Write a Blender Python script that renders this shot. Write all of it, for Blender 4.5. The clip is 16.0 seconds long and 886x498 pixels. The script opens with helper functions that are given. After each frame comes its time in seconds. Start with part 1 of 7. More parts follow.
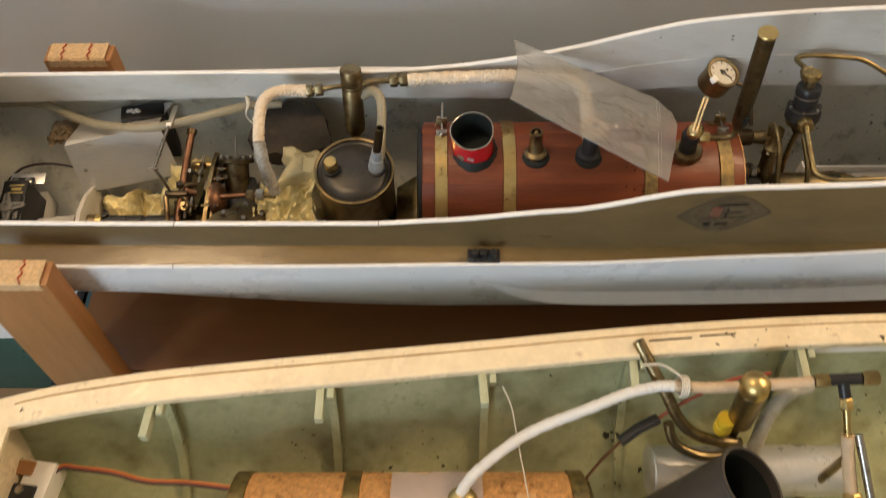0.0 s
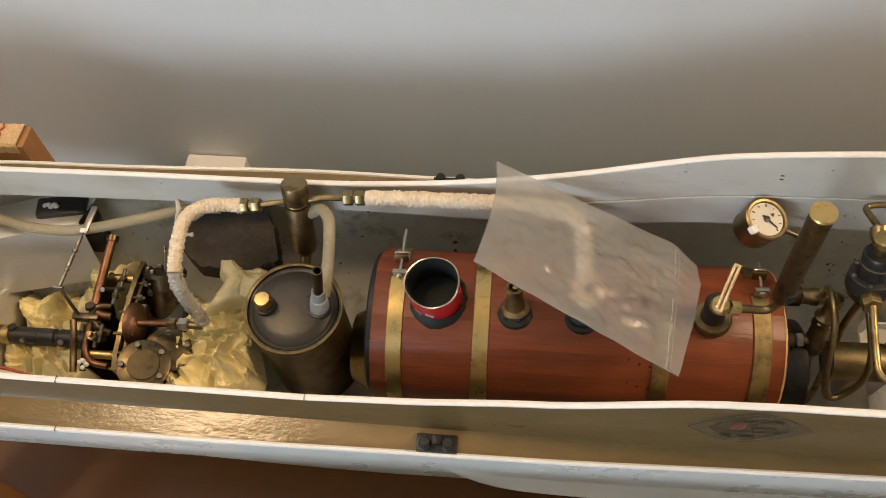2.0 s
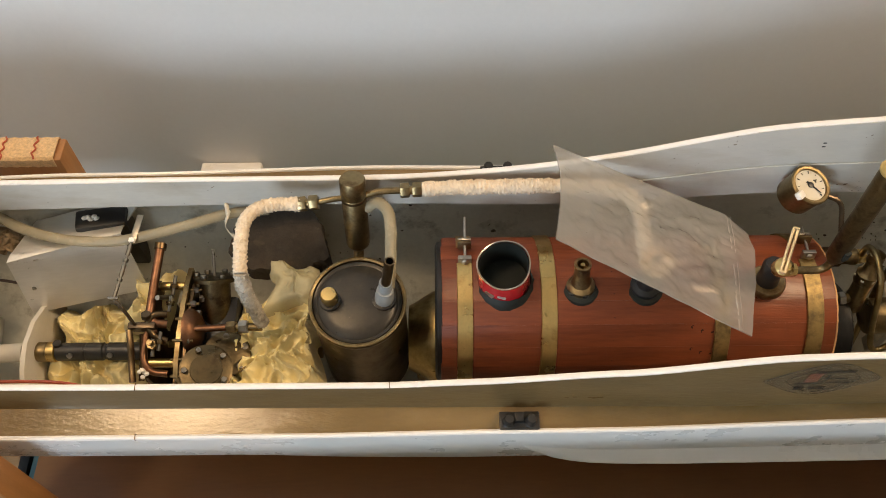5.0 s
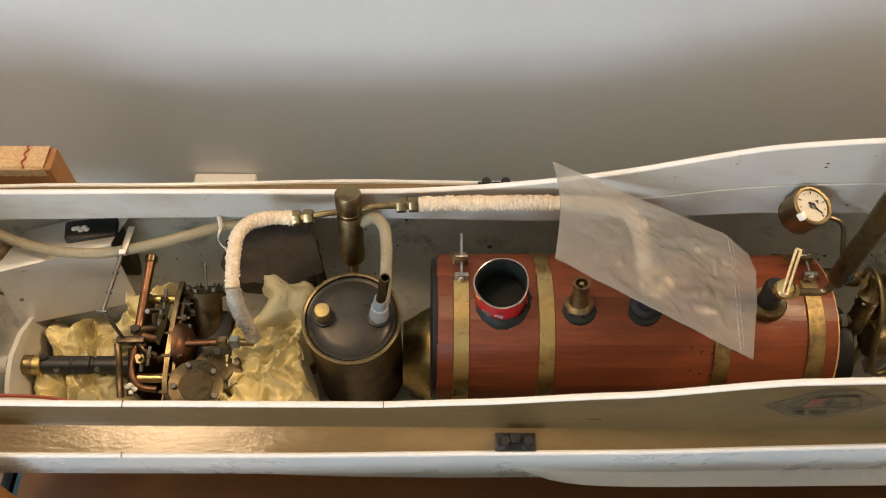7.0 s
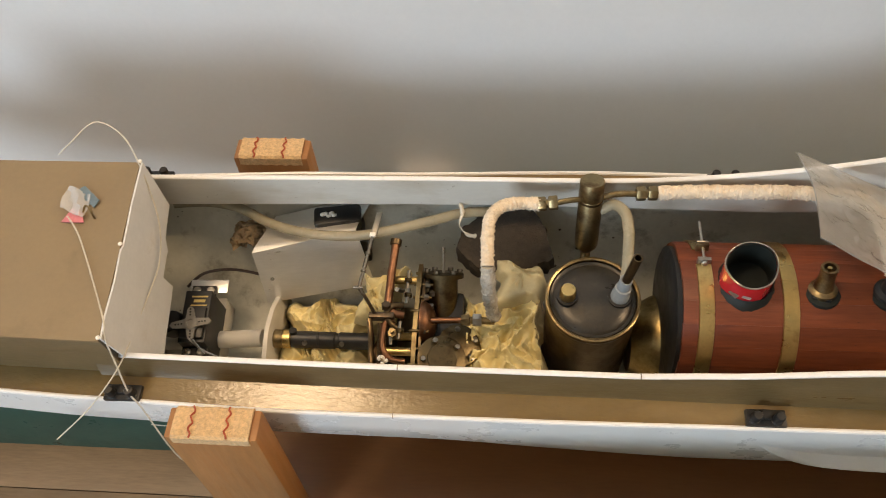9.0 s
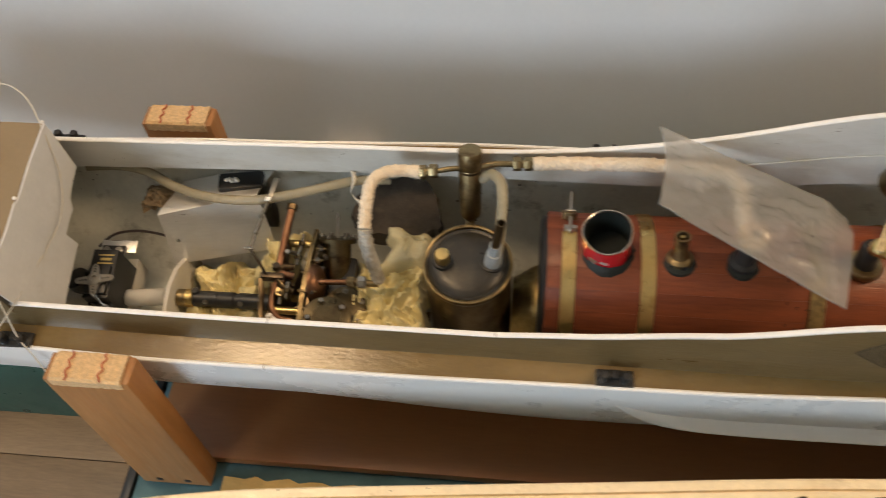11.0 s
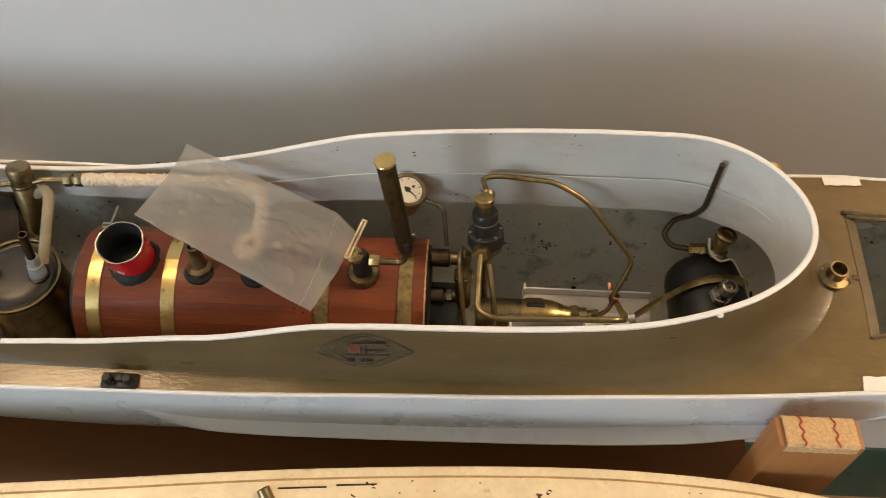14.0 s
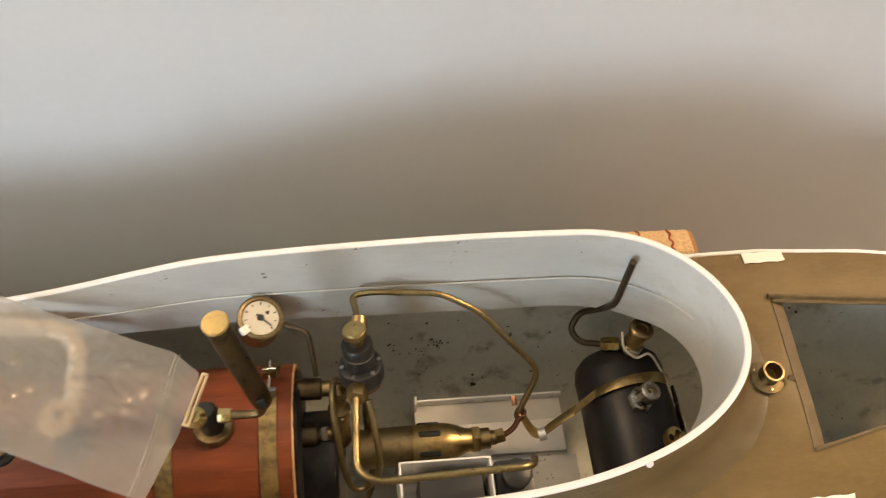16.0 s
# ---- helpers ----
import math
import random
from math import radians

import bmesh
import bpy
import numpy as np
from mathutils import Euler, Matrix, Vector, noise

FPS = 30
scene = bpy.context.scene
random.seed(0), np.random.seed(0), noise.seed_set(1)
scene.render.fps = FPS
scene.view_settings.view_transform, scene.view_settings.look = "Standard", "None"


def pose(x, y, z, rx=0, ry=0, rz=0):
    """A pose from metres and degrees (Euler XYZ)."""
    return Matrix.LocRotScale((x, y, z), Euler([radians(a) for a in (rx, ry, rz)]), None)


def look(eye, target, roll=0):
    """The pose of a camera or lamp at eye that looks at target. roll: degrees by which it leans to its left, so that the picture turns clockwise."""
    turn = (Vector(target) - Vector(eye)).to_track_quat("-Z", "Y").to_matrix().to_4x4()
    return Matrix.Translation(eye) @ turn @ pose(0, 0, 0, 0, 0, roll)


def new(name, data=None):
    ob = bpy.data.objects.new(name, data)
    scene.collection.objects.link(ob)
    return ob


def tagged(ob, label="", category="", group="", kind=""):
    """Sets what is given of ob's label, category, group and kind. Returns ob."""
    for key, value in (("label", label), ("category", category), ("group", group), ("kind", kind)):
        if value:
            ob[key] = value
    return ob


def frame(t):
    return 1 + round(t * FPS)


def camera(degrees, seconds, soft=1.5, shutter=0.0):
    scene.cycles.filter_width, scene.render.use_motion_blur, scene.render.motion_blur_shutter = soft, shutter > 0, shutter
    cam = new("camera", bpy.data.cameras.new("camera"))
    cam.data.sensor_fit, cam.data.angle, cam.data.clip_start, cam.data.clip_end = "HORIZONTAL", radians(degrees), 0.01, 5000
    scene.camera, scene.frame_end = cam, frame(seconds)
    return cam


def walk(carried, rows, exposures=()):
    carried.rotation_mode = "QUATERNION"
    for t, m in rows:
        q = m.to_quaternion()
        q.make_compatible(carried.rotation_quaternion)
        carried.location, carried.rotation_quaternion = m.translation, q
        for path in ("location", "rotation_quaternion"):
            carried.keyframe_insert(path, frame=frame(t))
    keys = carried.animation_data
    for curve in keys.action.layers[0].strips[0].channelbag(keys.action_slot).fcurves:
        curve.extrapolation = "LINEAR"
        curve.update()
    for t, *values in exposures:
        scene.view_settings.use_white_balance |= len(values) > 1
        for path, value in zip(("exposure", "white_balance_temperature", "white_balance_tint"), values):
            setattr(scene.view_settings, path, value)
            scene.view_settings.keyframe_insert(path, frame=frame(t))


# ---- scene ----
cam = camera(56.40, 16.0, soft=0.6, shutter=0.4)
EYE = 1.36
# seconds, place in metres, turn in degrees
ROWS = [
    (0.0, -0.0022, -0.0035, 1.358, 33.87, -0.08, -0.19),
    (0.5, 0.0187, 0.0726, 1.351, 34.32, -0.03, 0.69),
    (1.0, 0.0487, 0.1331, 1.3239, 34.78, 0.39, 1.59),
    (1.5, 0.0639, 0.1623, 1.3155, 32.96, 0.85, 3.53),
    (2.0, 0.059, 0.1721, 1.3162, 32.01, 1.67, 4.84),
    (2.5, 0.0387, 0.1786, 1.3176, 31.85, 2.13, 3.8),
    (3.0, 0.0178, 0.174, 1.3181, 31.62, 1.65, 2.21),
    (5.3, -0.0201, 0.1504, 1.3228, 32.94, -0.87, -0.91),
    (5.5, -0.0201, 0.152, 1.3241, 33.52, -1.35, -0.66),
    (6.0, -0.0143, 0.159, 1.3152, 34.06, -1.29, -0.52),
    (6.5, -0.0209, 0.1659, 1.3133, 33.51, -1.07, -0.42),
    (7.0, -0.0216, 0.1584, 1.3156, 33.26, -1.01, -0.32),
    (7.5, -0.0398, 0.1359, 1.3173, 32.84, -0.85, -0.13),
    (8.0, -0.0839, 0.1261, 1.3257, 33.78, -0.17, 0.58),
    (8.5, -0.1153, 0.1236, 1.3327, 34.48, 1.14, 1.61),
    (8.7, -0.1266, 0.1187, 1.3312, 35.2, 1.89, 2.51),
    (10.8, -0.0546, 0.0984, 1.3238, 35.48, 5.41, 6.92),
    (11.0, -0.0304, 0.089, 1.3323, 35.0, 3.01, 5.63),
    (11.5, 0.0785, 0.0748, 1.3482, 34.89, 2.49, 5.89),
    (12.0, 0.1404, 0.065, 1.3583, 35.72, 1.26, 5.3),
    (12.5, 0.1685, 0.0702, 1.3508, 36.29, 0.36, 4.76),
    (13.0, 0.1952, 0.0778, 1.3498, 36.89, 0.0, 4.43),
    (13.5, 0.2254, 0.0746, 1.3471, 37.33, -0.51, 3.57),
    (14.0, 0.24, 0.0731, 1.3492, 37.23, -1.34, 2.12),
    (14.5, 0.2547, 0.0583, 1.3524, 37.88, -2.08, 0.93),
    (15.0, 0.2621, 0.085, 1.3371, 37.88, -2.22, -0.24),
    (15.5, 0.2431, 0.1612, 1.3255, 36.95, -3.14, -3.84),
    (16.0, 0.2609, 0.1999, 1.3192, 36.61, -3.89, -6.06),
]
STOPS = [(0, -0.27), (3, -0.16), (7, -0.09), (9, -0.12), (11, -0.27), (14.5, -0.34), (15.05, -0.29), (15.5, -0.08), (16, 0.05)]
walk(cam, [(t, pose(x, y, z, rx, ry, rz)) for t, x, y, z, rx, ry, rz in ROWS], STOPS)

# ---- light ----
world = bpy.data.worlds.new("world")
scene.world = world
world.use_nodes = True
wn = world.node_tree.nodes
sky = wn.new("ShaderNodeTexSky")
sky.sky_type = 'NISHITA'
sky.sun_disc = False
sky.sun_elevation = radians(35)
sky.sun_rotation = radians(200)
world.node_tree.links.new(sky.outputs[0], wn["Background"].inputs[0])
wn["Background"].inputs[1].default_value = 0.08


def area_lamp(name, m, sx, sy, watts, colour, spread=180):
    data = bpy.data.lights.new(name, 'AREA')
    data.shape, data.size, data.size_y = 'RECTANGLE', sx, sy
    data.energy, data.color, data.spread = watts, colour, radians(spread)
    ob = new(name, data)
    ob.matrix_world = m
    return ob


# daylight comes low through a window behind the camera, warm light from two ceiling lamps
area_lamp("window_daylight", look((-1.88, -2.60, 1.715), (0.1, 0.45, 0.86)), 1.08, 1.20, 77, (0.71, 0.847, 1.0))
area_lamp("ceiling_lamp_light", look((-0.60, 0.46, 2.27), (-0.50, 0.30, 0.0)), 0.30, 0.30, 9.5, (1.0, 0.69, 0.40))
area_lamp("ceiling_lamp_light", look((1.48, 0.46, 2.27), (1.00, 0.30, 0.0)), 0.30, 0.30, 27, (1.0, 0.70, 0.41))
scene.view_settings.exposure = 0.0

# ---- frames: the boat heels a little towards the viewer on its stand ----
BOAT = pose(0, 0, EYE, 4.5) @ pose(0, 0, -0.755)
ROOM = pose(0, 0, EYE - 0.755)


# ---- mesh helpers ----
class Geo:
    """Collects vertices and faces of one mesh."""

    def __init__(self):
        self.v, self.f = [], []

    def add(self, verts, faces):
        n = len(self.v)
        self.v += [tuple(p) for p in verts]
        self.f += [tuple(n + i for i in f) for f in faces]
        return self

    def loft(self, rings, closed=True, cap=True, wrap=False):
        n, verts, faces = len(rings[0]), [], []
        for r in rings:
            verts += list(r)
        m = len(rings)
        for i in range(m if wrap else m - 1):
            a, b = i * n, ((i + 1) % m) * n
            for j in range(n if closed else n - 1):
                k = (j + 1) % n
                faces.append((a + j, a + k, b + k, b + j))
        if cap and closed and not wrap:
            faces.append(tuple(reversed(range(n))))
            faces.append(tuple((m - 1) * n + j for j in range(n)))
        return self.add(verts, faces)

    def lathe(self, p, axis, prof, seg=28, cap=True):
        """prof: (radius, height along axis)."""
        p, ax = Vector(p), Vector(axis).normalized()
        u = ax.orthogonal().normalized()
        w = ax.cross(u)
        rings = [[p + ax * h + (u * math.cos(2 * math.pi * j / seg) + w * math.sin(2 * math.pi * j / seg)) * max(r, 1e-5) for j in range(seg)] for r, h in prof]
        return self.loft(rings, cap=cap)

    def rod(self, a, b, r, r2=None, seg=16, ch=0.0):
        a, b = Vector(a), Vector(b)
        length, r2 = (b - a).length, r if r2 is None else r2
        c = min(ch, length / 3, r * 0.5)
        prof = [(r - c, 0), (r, c), (r2, length - c), (r2 - c, length)] if c > 0 else [(r, 0), (r2, length)]
        return self.lathe(a, b - a, prof, seg)

    def hexa(self, a, b, r):
        a, b = Vector(a), Vector(b)
        h = (b - a).length
        return self.lathe(a, b - a, [(r * 0.9, 0), (r, h * 0.12), (r, h * 0.88), (r * 0.9, h)], 6)

    def tube(self, pts, r, seg=10, steps=6, rough=0.0, seed=0, flat=1.0, cap=True):
        """A round bar along a smooth line through pts; rough: uneven wrapping."""
        rnd = random.Random(seed)
        line = smooth_line(pts, steps)
        rings, prev = [], None
        for i, p in enumerate(line):
            d = (line[min(i + 1, len(line) - 1)] - line[max(i - 1, 0)]).normalized()
            u = (prev - d * prev.dot(d)).normalized() if prev else d.orthogonal().normalized()
            prev = u
            w = d.cross(u)
            rr = r(i / (len(line) - 1)) if callable(r) else r
            k = 1 + rough * rnd.uniform(-1, 1)
            rings.append([p + (u * math.cos(2 * math.pi * j / seg) * flat + w * math.sin(2 * math.pi * j / seg)) * rr * k * (1 + rough * 0.5 * rnd.uniform(-1, 1)) for j in range(seg)])
        return self.loft(rings, cap=cap)

    def box(self, c, s, ch=0.0, m=None):
        """A block with chamfered edges."""
        hx, hy, hz = s[0] / 2, s[1] / 2, s[2] / 2
        c = Vector(c)
        ch = min(ch, hx * 0.9, hy * 0.9, hz * 0.9)
        bm = bmesh.new()
        bmesh.ops.create_cube(bm, size=1.0)
        for v in bm.verts:
            v.co = Vector((v.co.x * s[0], v.co.y * s[1], v.co.z * s[2]))
        if ch > 0:
            bmesh.ops.bevel(bm, geom=bm.edges[:], offset=ch, segments=2, affect='EDGES', profile=0.6)
        bm.verts.index_update()
        verts = [(m @ v.co if m else v.co) + c for v in bm.verts]
        faces = [[v.index for v in f.verts] for f in bm.faces]
        bm.free()
        return self.add(verts, faces)

    def prism(self, outline, depth, m=None):
        """A flat outline (x, y) given thickness along its z, then placed by m."""
        n = len(outline)
        verts = [Vector((x, y, z)) for z in (0, depth) for x, y in outline]
        verts = [m @ v for v in verts] if m else verts
        faces = [tuple(reversed(range(n))), tuple(range(n, 2 * n))]
        faces += [(j, (j + 1) % n, n + (j + 1) % n, n + j) for j in range(n)]
        return self.add(verts, faces)

    def shell(self, grid, thick):
        """A curved sheet from rows of points, with thickness along its normals."""
        rows, cols = len(grid), len(grid[0])
        P = [[Vector(p) for p in r] for r in grid]
        back = []
        for i in range(rows):
            r = []
            for j in range(cols):
                du = P[min(i + 1, rows - 1)][j] - P[max(i - 1, 0)][j]
                dv = P[i][min(j + 1, cols - 1)] - P[i][max(j - 1, 0)]
                n = du.cross(dv)
                n = n.normalized() if n.length > 1e-9 else Vector((0, 0, 1))
                r.append(P[i][j] - n * thick)
            back.append(r)
        verts = [p for r in P for p in r] + [p for r in back for p in r]
        o, faces = rows * cols, []
        for i in range(rows - 1):
            for j in range(cols - 1):
                a, b, c, d = i * cols + j, i * cols + j + 1, (i + 1) * cols + j + 1, (i + 1) * cols + j
                faces += [(d, c, b, a), (o + a, o + b, o + c, o + d)]
        edge = [(0, j) for j in range(cols)] + [(i, cols - 1) for i in range(1, rows)] + [(rows - 1, j) for j in range(cols - 2, -1, -1)] + [(i, 0) for i in range(rows - 2, 0, -1)]
        ids = [i * cols + j for i, j in edge]
        for k in range(len(ids)):
            a, b = ids[k], ids[(k + 1) % len(ids)]
            faces.append((a, b, o + b, o + a))
        return self.add(verts, faces)


def smooth_line(pts, steps):
    pts = [Vector(p) for p in pts]
    if steps <= 1 or len(pts) < 3:
        return pts
    out = []
    for i in range(len(pts) - 1):
        p0, p1, p2, p3 = pts[max(i - 1, 0)], pts[i], pts[i + 1], pts[min(i + 2, len(pts) - 1)]
        for k in range(steps):
            t = k / steps
            out.append(0.5 * ((2 * p1) + (p2 - p0) * t + (2 * p0 - 5 * p1 + 4 * p2 - p3) * t * t + (3 * p1 - p0 - 3 * p2 + p3) * t ** 3))
    return out + [pts[-1]]


def bend(pts, r, n=5):
    """A line of straight runs with rounded corners, as a bent pipe has."""
    pts = [Vector(p) for p in pts]
    out = [pts[0]]
    for i in range(1, len(pts) - 1):
        a, b, c = pts[i - 1], pts[i], pts[i + 1]
        ra = min(r, (a - b).length * 0.45, (c - b).length * 0.45)
        s, e = b + (a - b).normalized() * ra, b + (c - b).normalized() * ra
        out += [(1 - k / n) ** 2 * s + 2 * (1 - k / n) * (k / n) * b + (k / n) ** 2 * e for k in range(n + 1)]
    return out + [pts[-1]]


def lerp(table, x):
    """A smooth value from a short table of (x, value)."""
    xs, ys = zip(*table)
    if x <= xs[0]:
        return ys[0]
    for i in range(len(xs) - 1):
        if x <= xs[i + 1]:
            t = (x - xs[i]) / (xs[i + 1] - xs[i])
            t = t * t * (3 - 2 * t) * 0.5 + t * 0.5
            return ys[i] + (ys[i + 1] - ys[i]) * t
    return ys[-1]


def curve(table, x):
    """A faired value from a table of (x, value): one smooth curve with no flat spots."""
    n = len(table)
    if x <= table[0][0]:
        return table[0][1]
    for i in range(n - 1):
        (x0, y0), (x1, y1) = table[i], table[i + 1]
        if x <= x1:
            h = x1 - x0
            m0 = (y1 - table[i - 1][1]) / (x1 - table[i - 1][0]) if i else (y1 - y0) / h
            m1 = (table[i + 2][1] - y0) / (table[i + 2][0] - x0) if i + 2 < n else (y1 - y0) / h
            t = (x - x0) / h
            return y0 * (1 + 2 * t) * (1 - t) ** 2 + m0 * h * t * (1 - t) ** 2 + y1 * t * t * (3 - 2 * t) - m1 * h * t * t * (1 - t)
    return table[-1][1]


def to_mesh(name, geo, material, angle=38):
    me = bpy.data.meshes.new(name)
    me.from_pydata([tuple(p) for p in geo.v], [], geo.f)
    bm = bmesh.new()
    bm.from_mesh(me)
    bmesh.ops.remove_doubles(bm, verts=bm.verts, dist=1e-6)
    bmesh.ops.recalc_face_normals(bm, faces=bm.faces)
    bm.to_mesh(me)
    bm.free()
    me.shade_smooth()
    me.set_sharp_from_angle(angle=radians(angle))
    for m in material if isinstance(material, (list, tuple)) else [material]:
        me.materials.append(m)
    return me


BASE = {}


def thing(name, base, label, category, where=None, group="", kind=""):
    """An Empty at the thing's base; its parts are given in the same frame."""
    ob = new(name)
    ob.empty_display_size = 0.01
    where = BOAT if where is None else where
    ob.matrix_world = where @ Matrix.Translation(base)
    BASE[ob] = Vector(base)
    return tagged(ob, label, category, group, kind)


def part(name, geo, material, parent, label="", kind="", angle=38):
    base = BASE[parent]
    geo.v = [Vector(p) - base for p in geo.v]
    ob = new(name, to_mesh(name, geo, material, angle))
    ob.parent = parent
    BASE[ob] = base
    return tagged(ob, label, "", "", kind)


def solo(name, geo, material, base, label, category, where=None, group="", kind="", angle=38):
    """A thing that is one mesh."""
    geo.v = [Vector(p) - Vector(base) for p in geo.v]
    ob = new(name, to_mesh(name, geo, material, angle))
    ob.matrix_world = (BOAT if where is None else where) @ Matrix.Translation(base)
    BASE[ob] = Vector(base)
    return tagged(ob, label, category, group, kind)


# ---- materials ----
def mat(name, colour, rough=0.5, metal=0.0, var=0.15, scale=60.0, bump=0.1, stain=None, stain_at=(0.55, 0.72), stain_scale=14.0,
        fine=500.0, rough_var=0.12, stretch=(1, 1, 1), coat=0.0, depth=0.002, spec=0.5, sheen=0.0, per_object=0.0):
    """Colour that varies at two scales, stains of a second colour, fine relief and uneven gloss."""
    m = bpy.data.materials.new(name)
    m.use_nodes = True
    nt = m.node_tree
    bsdf = nt.nodes["Principled BSDF"]
    L = nt.links.new

    def node(kind, **kw):
        n = nt.nodes.new("ShaderNode" + kind)
        for k, val in kw.items():
            n.inputs[k].default_value = val
        return n
    co = nt.nodes.new("ShaderNodeTexCoord")
    mp = nt.nodes.new("ShaderNodeMapping")
    mp.inputs["Scale"].default_value = stretch
    L(co.outputs["Object"], mp.inputs["Vector"])
    big = node("TexNoise", Scale=scale, Detail=4.0, Roughness=0.6)
    small = node("TexNoise", Scale=fine, Detail=3.0, Roughness=0.6)
    spot = node("TexNoise", Scale=stain_scale, Detail=6.0, Roughness=0.65)
    for n in (big, small, spot):
        L(mp.outputs[0], n.inputs["Vector"])
    ramp = nt.nodes.new("ShaderNodeValToRGB")
    c = Vector(colour)
    ramp.color_ramp.elements[0].position, ramp.color_ramp.elements[1].position = 0.3, 0.7
    ramp.color_ramp.elements[0].color = (*(c * (1 - var)), 1)
    ramp.color_ramp.elements[1].color = (*[min(1, k) for k in c * (1 + var)], 1)
    mixn = node("Math")
    mixn.operation = 'MULTIPLY_ADD'
    mixn.inputs[1].default_value = 0.35
    L(small.outputs["Fac"], mixn.inputs[0])
    half = node("Math")
    half.operation = 'MULTIPLY'
    half.inputs[1].default_value = 0.65
    L(big.outputs["Fac"], half.inputs[0])
    L(half.outputs[0], mixn.inputs[2])
    L(mixn.outputs[0], ramp.inputs["Fac"])
    out = ramp.outputs["Color"]
    if stain is not None:
        sr = nt.nodes.new("ShaderNodeMapRange")
        sr.inputs["From Min"].default_value, sr.inputs["From Max"].default_value = stain_at
        L(spot.outputs["Fac"], sr.inputs["Value"])
        mx = nt.nodes.new("ShaderNodeMix")
        mx.data_type = 'RGBA'
        L(sr.outputs[0], mx.inputs["Factor"])
        L(out, mx.inputs["A"])
        mx.inputs["B"].default_value = (*stain, 1)
        out = mx.outputs["Result"]
    if per_object:
        inf = nt.nodes.new("ShaderNodeObjectInfo")
        mr = nt.nodes.new("ShaderNodeMapRange")
        mr.inputs["To Min"].default_value, mr.inputs["To Max"].default_value = 1 - per_object, 1 + per_object
        L(inf.outputs["Random"], mr.inputs["Value"])
        hs = nt.nodes.new("ShaderNodeHueSaturation")
        L(mr.outputs[0], hs.inputs["Value"])
        L(out, hs.inputs["Color"])
        out = hs.outputs["Color"]
    L(out, bsdf.inputs["Base Color"])
    rr = nt.nodes.new("ShaderNodeMapRange")
    rr.inputs["To Min"].default_value, rr.inputs["To Max"].default_value = max(0.02, rough - rough_var), min(1, rough + rough_var)
    rr.inputs["From Min"].default_value, rr.inputs["From Max"].default_value = 0.3, 0.7
    L(spot.outputs["Fac"], rr.inputs["Value"])
    L(rr.outputs[0], bsdf.inputs["Roughness"])
    bsdf.inputs["Metallic"].default_value = metal
    bsdf.inputs["Coat Weight"].default_value = coat
    bsdf.inputs["Coat Roughness"].default_value = 0.12
    bsdf.inputs["Specular IOR Level"].default_value = spec
    bsdf.inputs["Sheen Weight"].default_value = sheen
    if bump:
        bp = node("Bump", Strength=bump, Distance=depth)
        L(mixn.outputs[0], bp.inputs["Height"])
        L(bp.outputs[0], bsdf.inputs["Normal"])
        if coat:
            L(bp.outputs[0], bsdf.inputs["Coat Normal"])
    return m


def specks(m, colour, scale, size):
    """Scattered small dark flecks, irregular in size and outline."""
    nt = m.node_tree
    bsdf = nt.nodes["Principled BSDF"]
    src = bsdf.inputs["Base Color"].links[0].from_socket
    co = nt.nodes.new("ShaderNodeTexCoord")
    warp = nt.nodes.new("ShaderNodeTexNoise")
    warp.inputs["Scale"].default_value = scale * 2.2
    nt.links.new(co.outputs["Object"], warp.inputs["Vector"])
    add = nt.nodes.new("ShaderNodeVectorMath")
    add.operation = 'MULTIPLY_ADD'
    add.inputs[1].default_value = (0.9 / scale,) * 3
    nt.links.new(warp.outputs["Color"], add.inputs[0])
    nt.links.new(co.outputs["Object"], add.inputs[2])
    vor = nt.nodes.new("ShaderNodeTexVoronoi")
    vor.inputs["Scale"].default_value = scale
    nt.links.new(add.outputs[0], vor.inputs["Vector"])
    area = nt.nodes.new("ShaderNodeTexNoise")
    area.inputs["Scale"].default_value = scale * 0.16
    nt.links.new(co.outputs["Object"], area.inputs["Vector"])
    lim = nt.nodes.new("ShaderNodeMapRange")
    lim.inputs["From Min"].default_value, lim.inputs["From Max"].default_value = 0.50, 0.75
    lim.inputs["To Min"].default_value, lim.inputs["To Max"].default_value = 0.0, size * 3.2
    nt.links.new(area.outputs["Fac"], lim.inputs["Value"])
    less = nt.nodes.new("ShaderNodeMath")
    less.operation = 'LESS_THAN'
    nt.links.new(vor.outputs["Distance"], less.inputs[0])
    nt.links.new(lim.outputs[0], less.inputs[1])
    mx = nt.nodes.new("ShaderNodeMix")
    mx.data_type = 'RGBA'
    nt.links.new(less.outputs[0], mx.inputs["Factor"])
    nt.links.new(src, mx.inputs["A"])
    mx.inputs["B"].default_value = (*colour, 1)
    nt.links.new(mx.outputs["Result"], bsdf.inputs["Base Color"])
    return m


def see_through(m, amount, tint=None):
    """Lets part of the light straight through a thin film."""
    nt = m.node_tree
    bsdf, outn = nt.nodes["Principled BSDF"], nt.nodes["Material Output"]
    tr = nt.nodes.new("ShaderNodeBsdfTransparent")
    if tint:
        tr.inputs[0].default_value = (*tint, 1)
    mx = nt.nodes.new("ShaderNodeMixShader")
    mx.inputs[0].default_value = amount
    nt.links.new(bsdf.outputs[0], mx.inputs[1])
    nt.links.new(tr.outputs[0], mx.inputs[2])
    nt.links.new(mx.outputs[0], outn.inputs["Surface"])
    return m


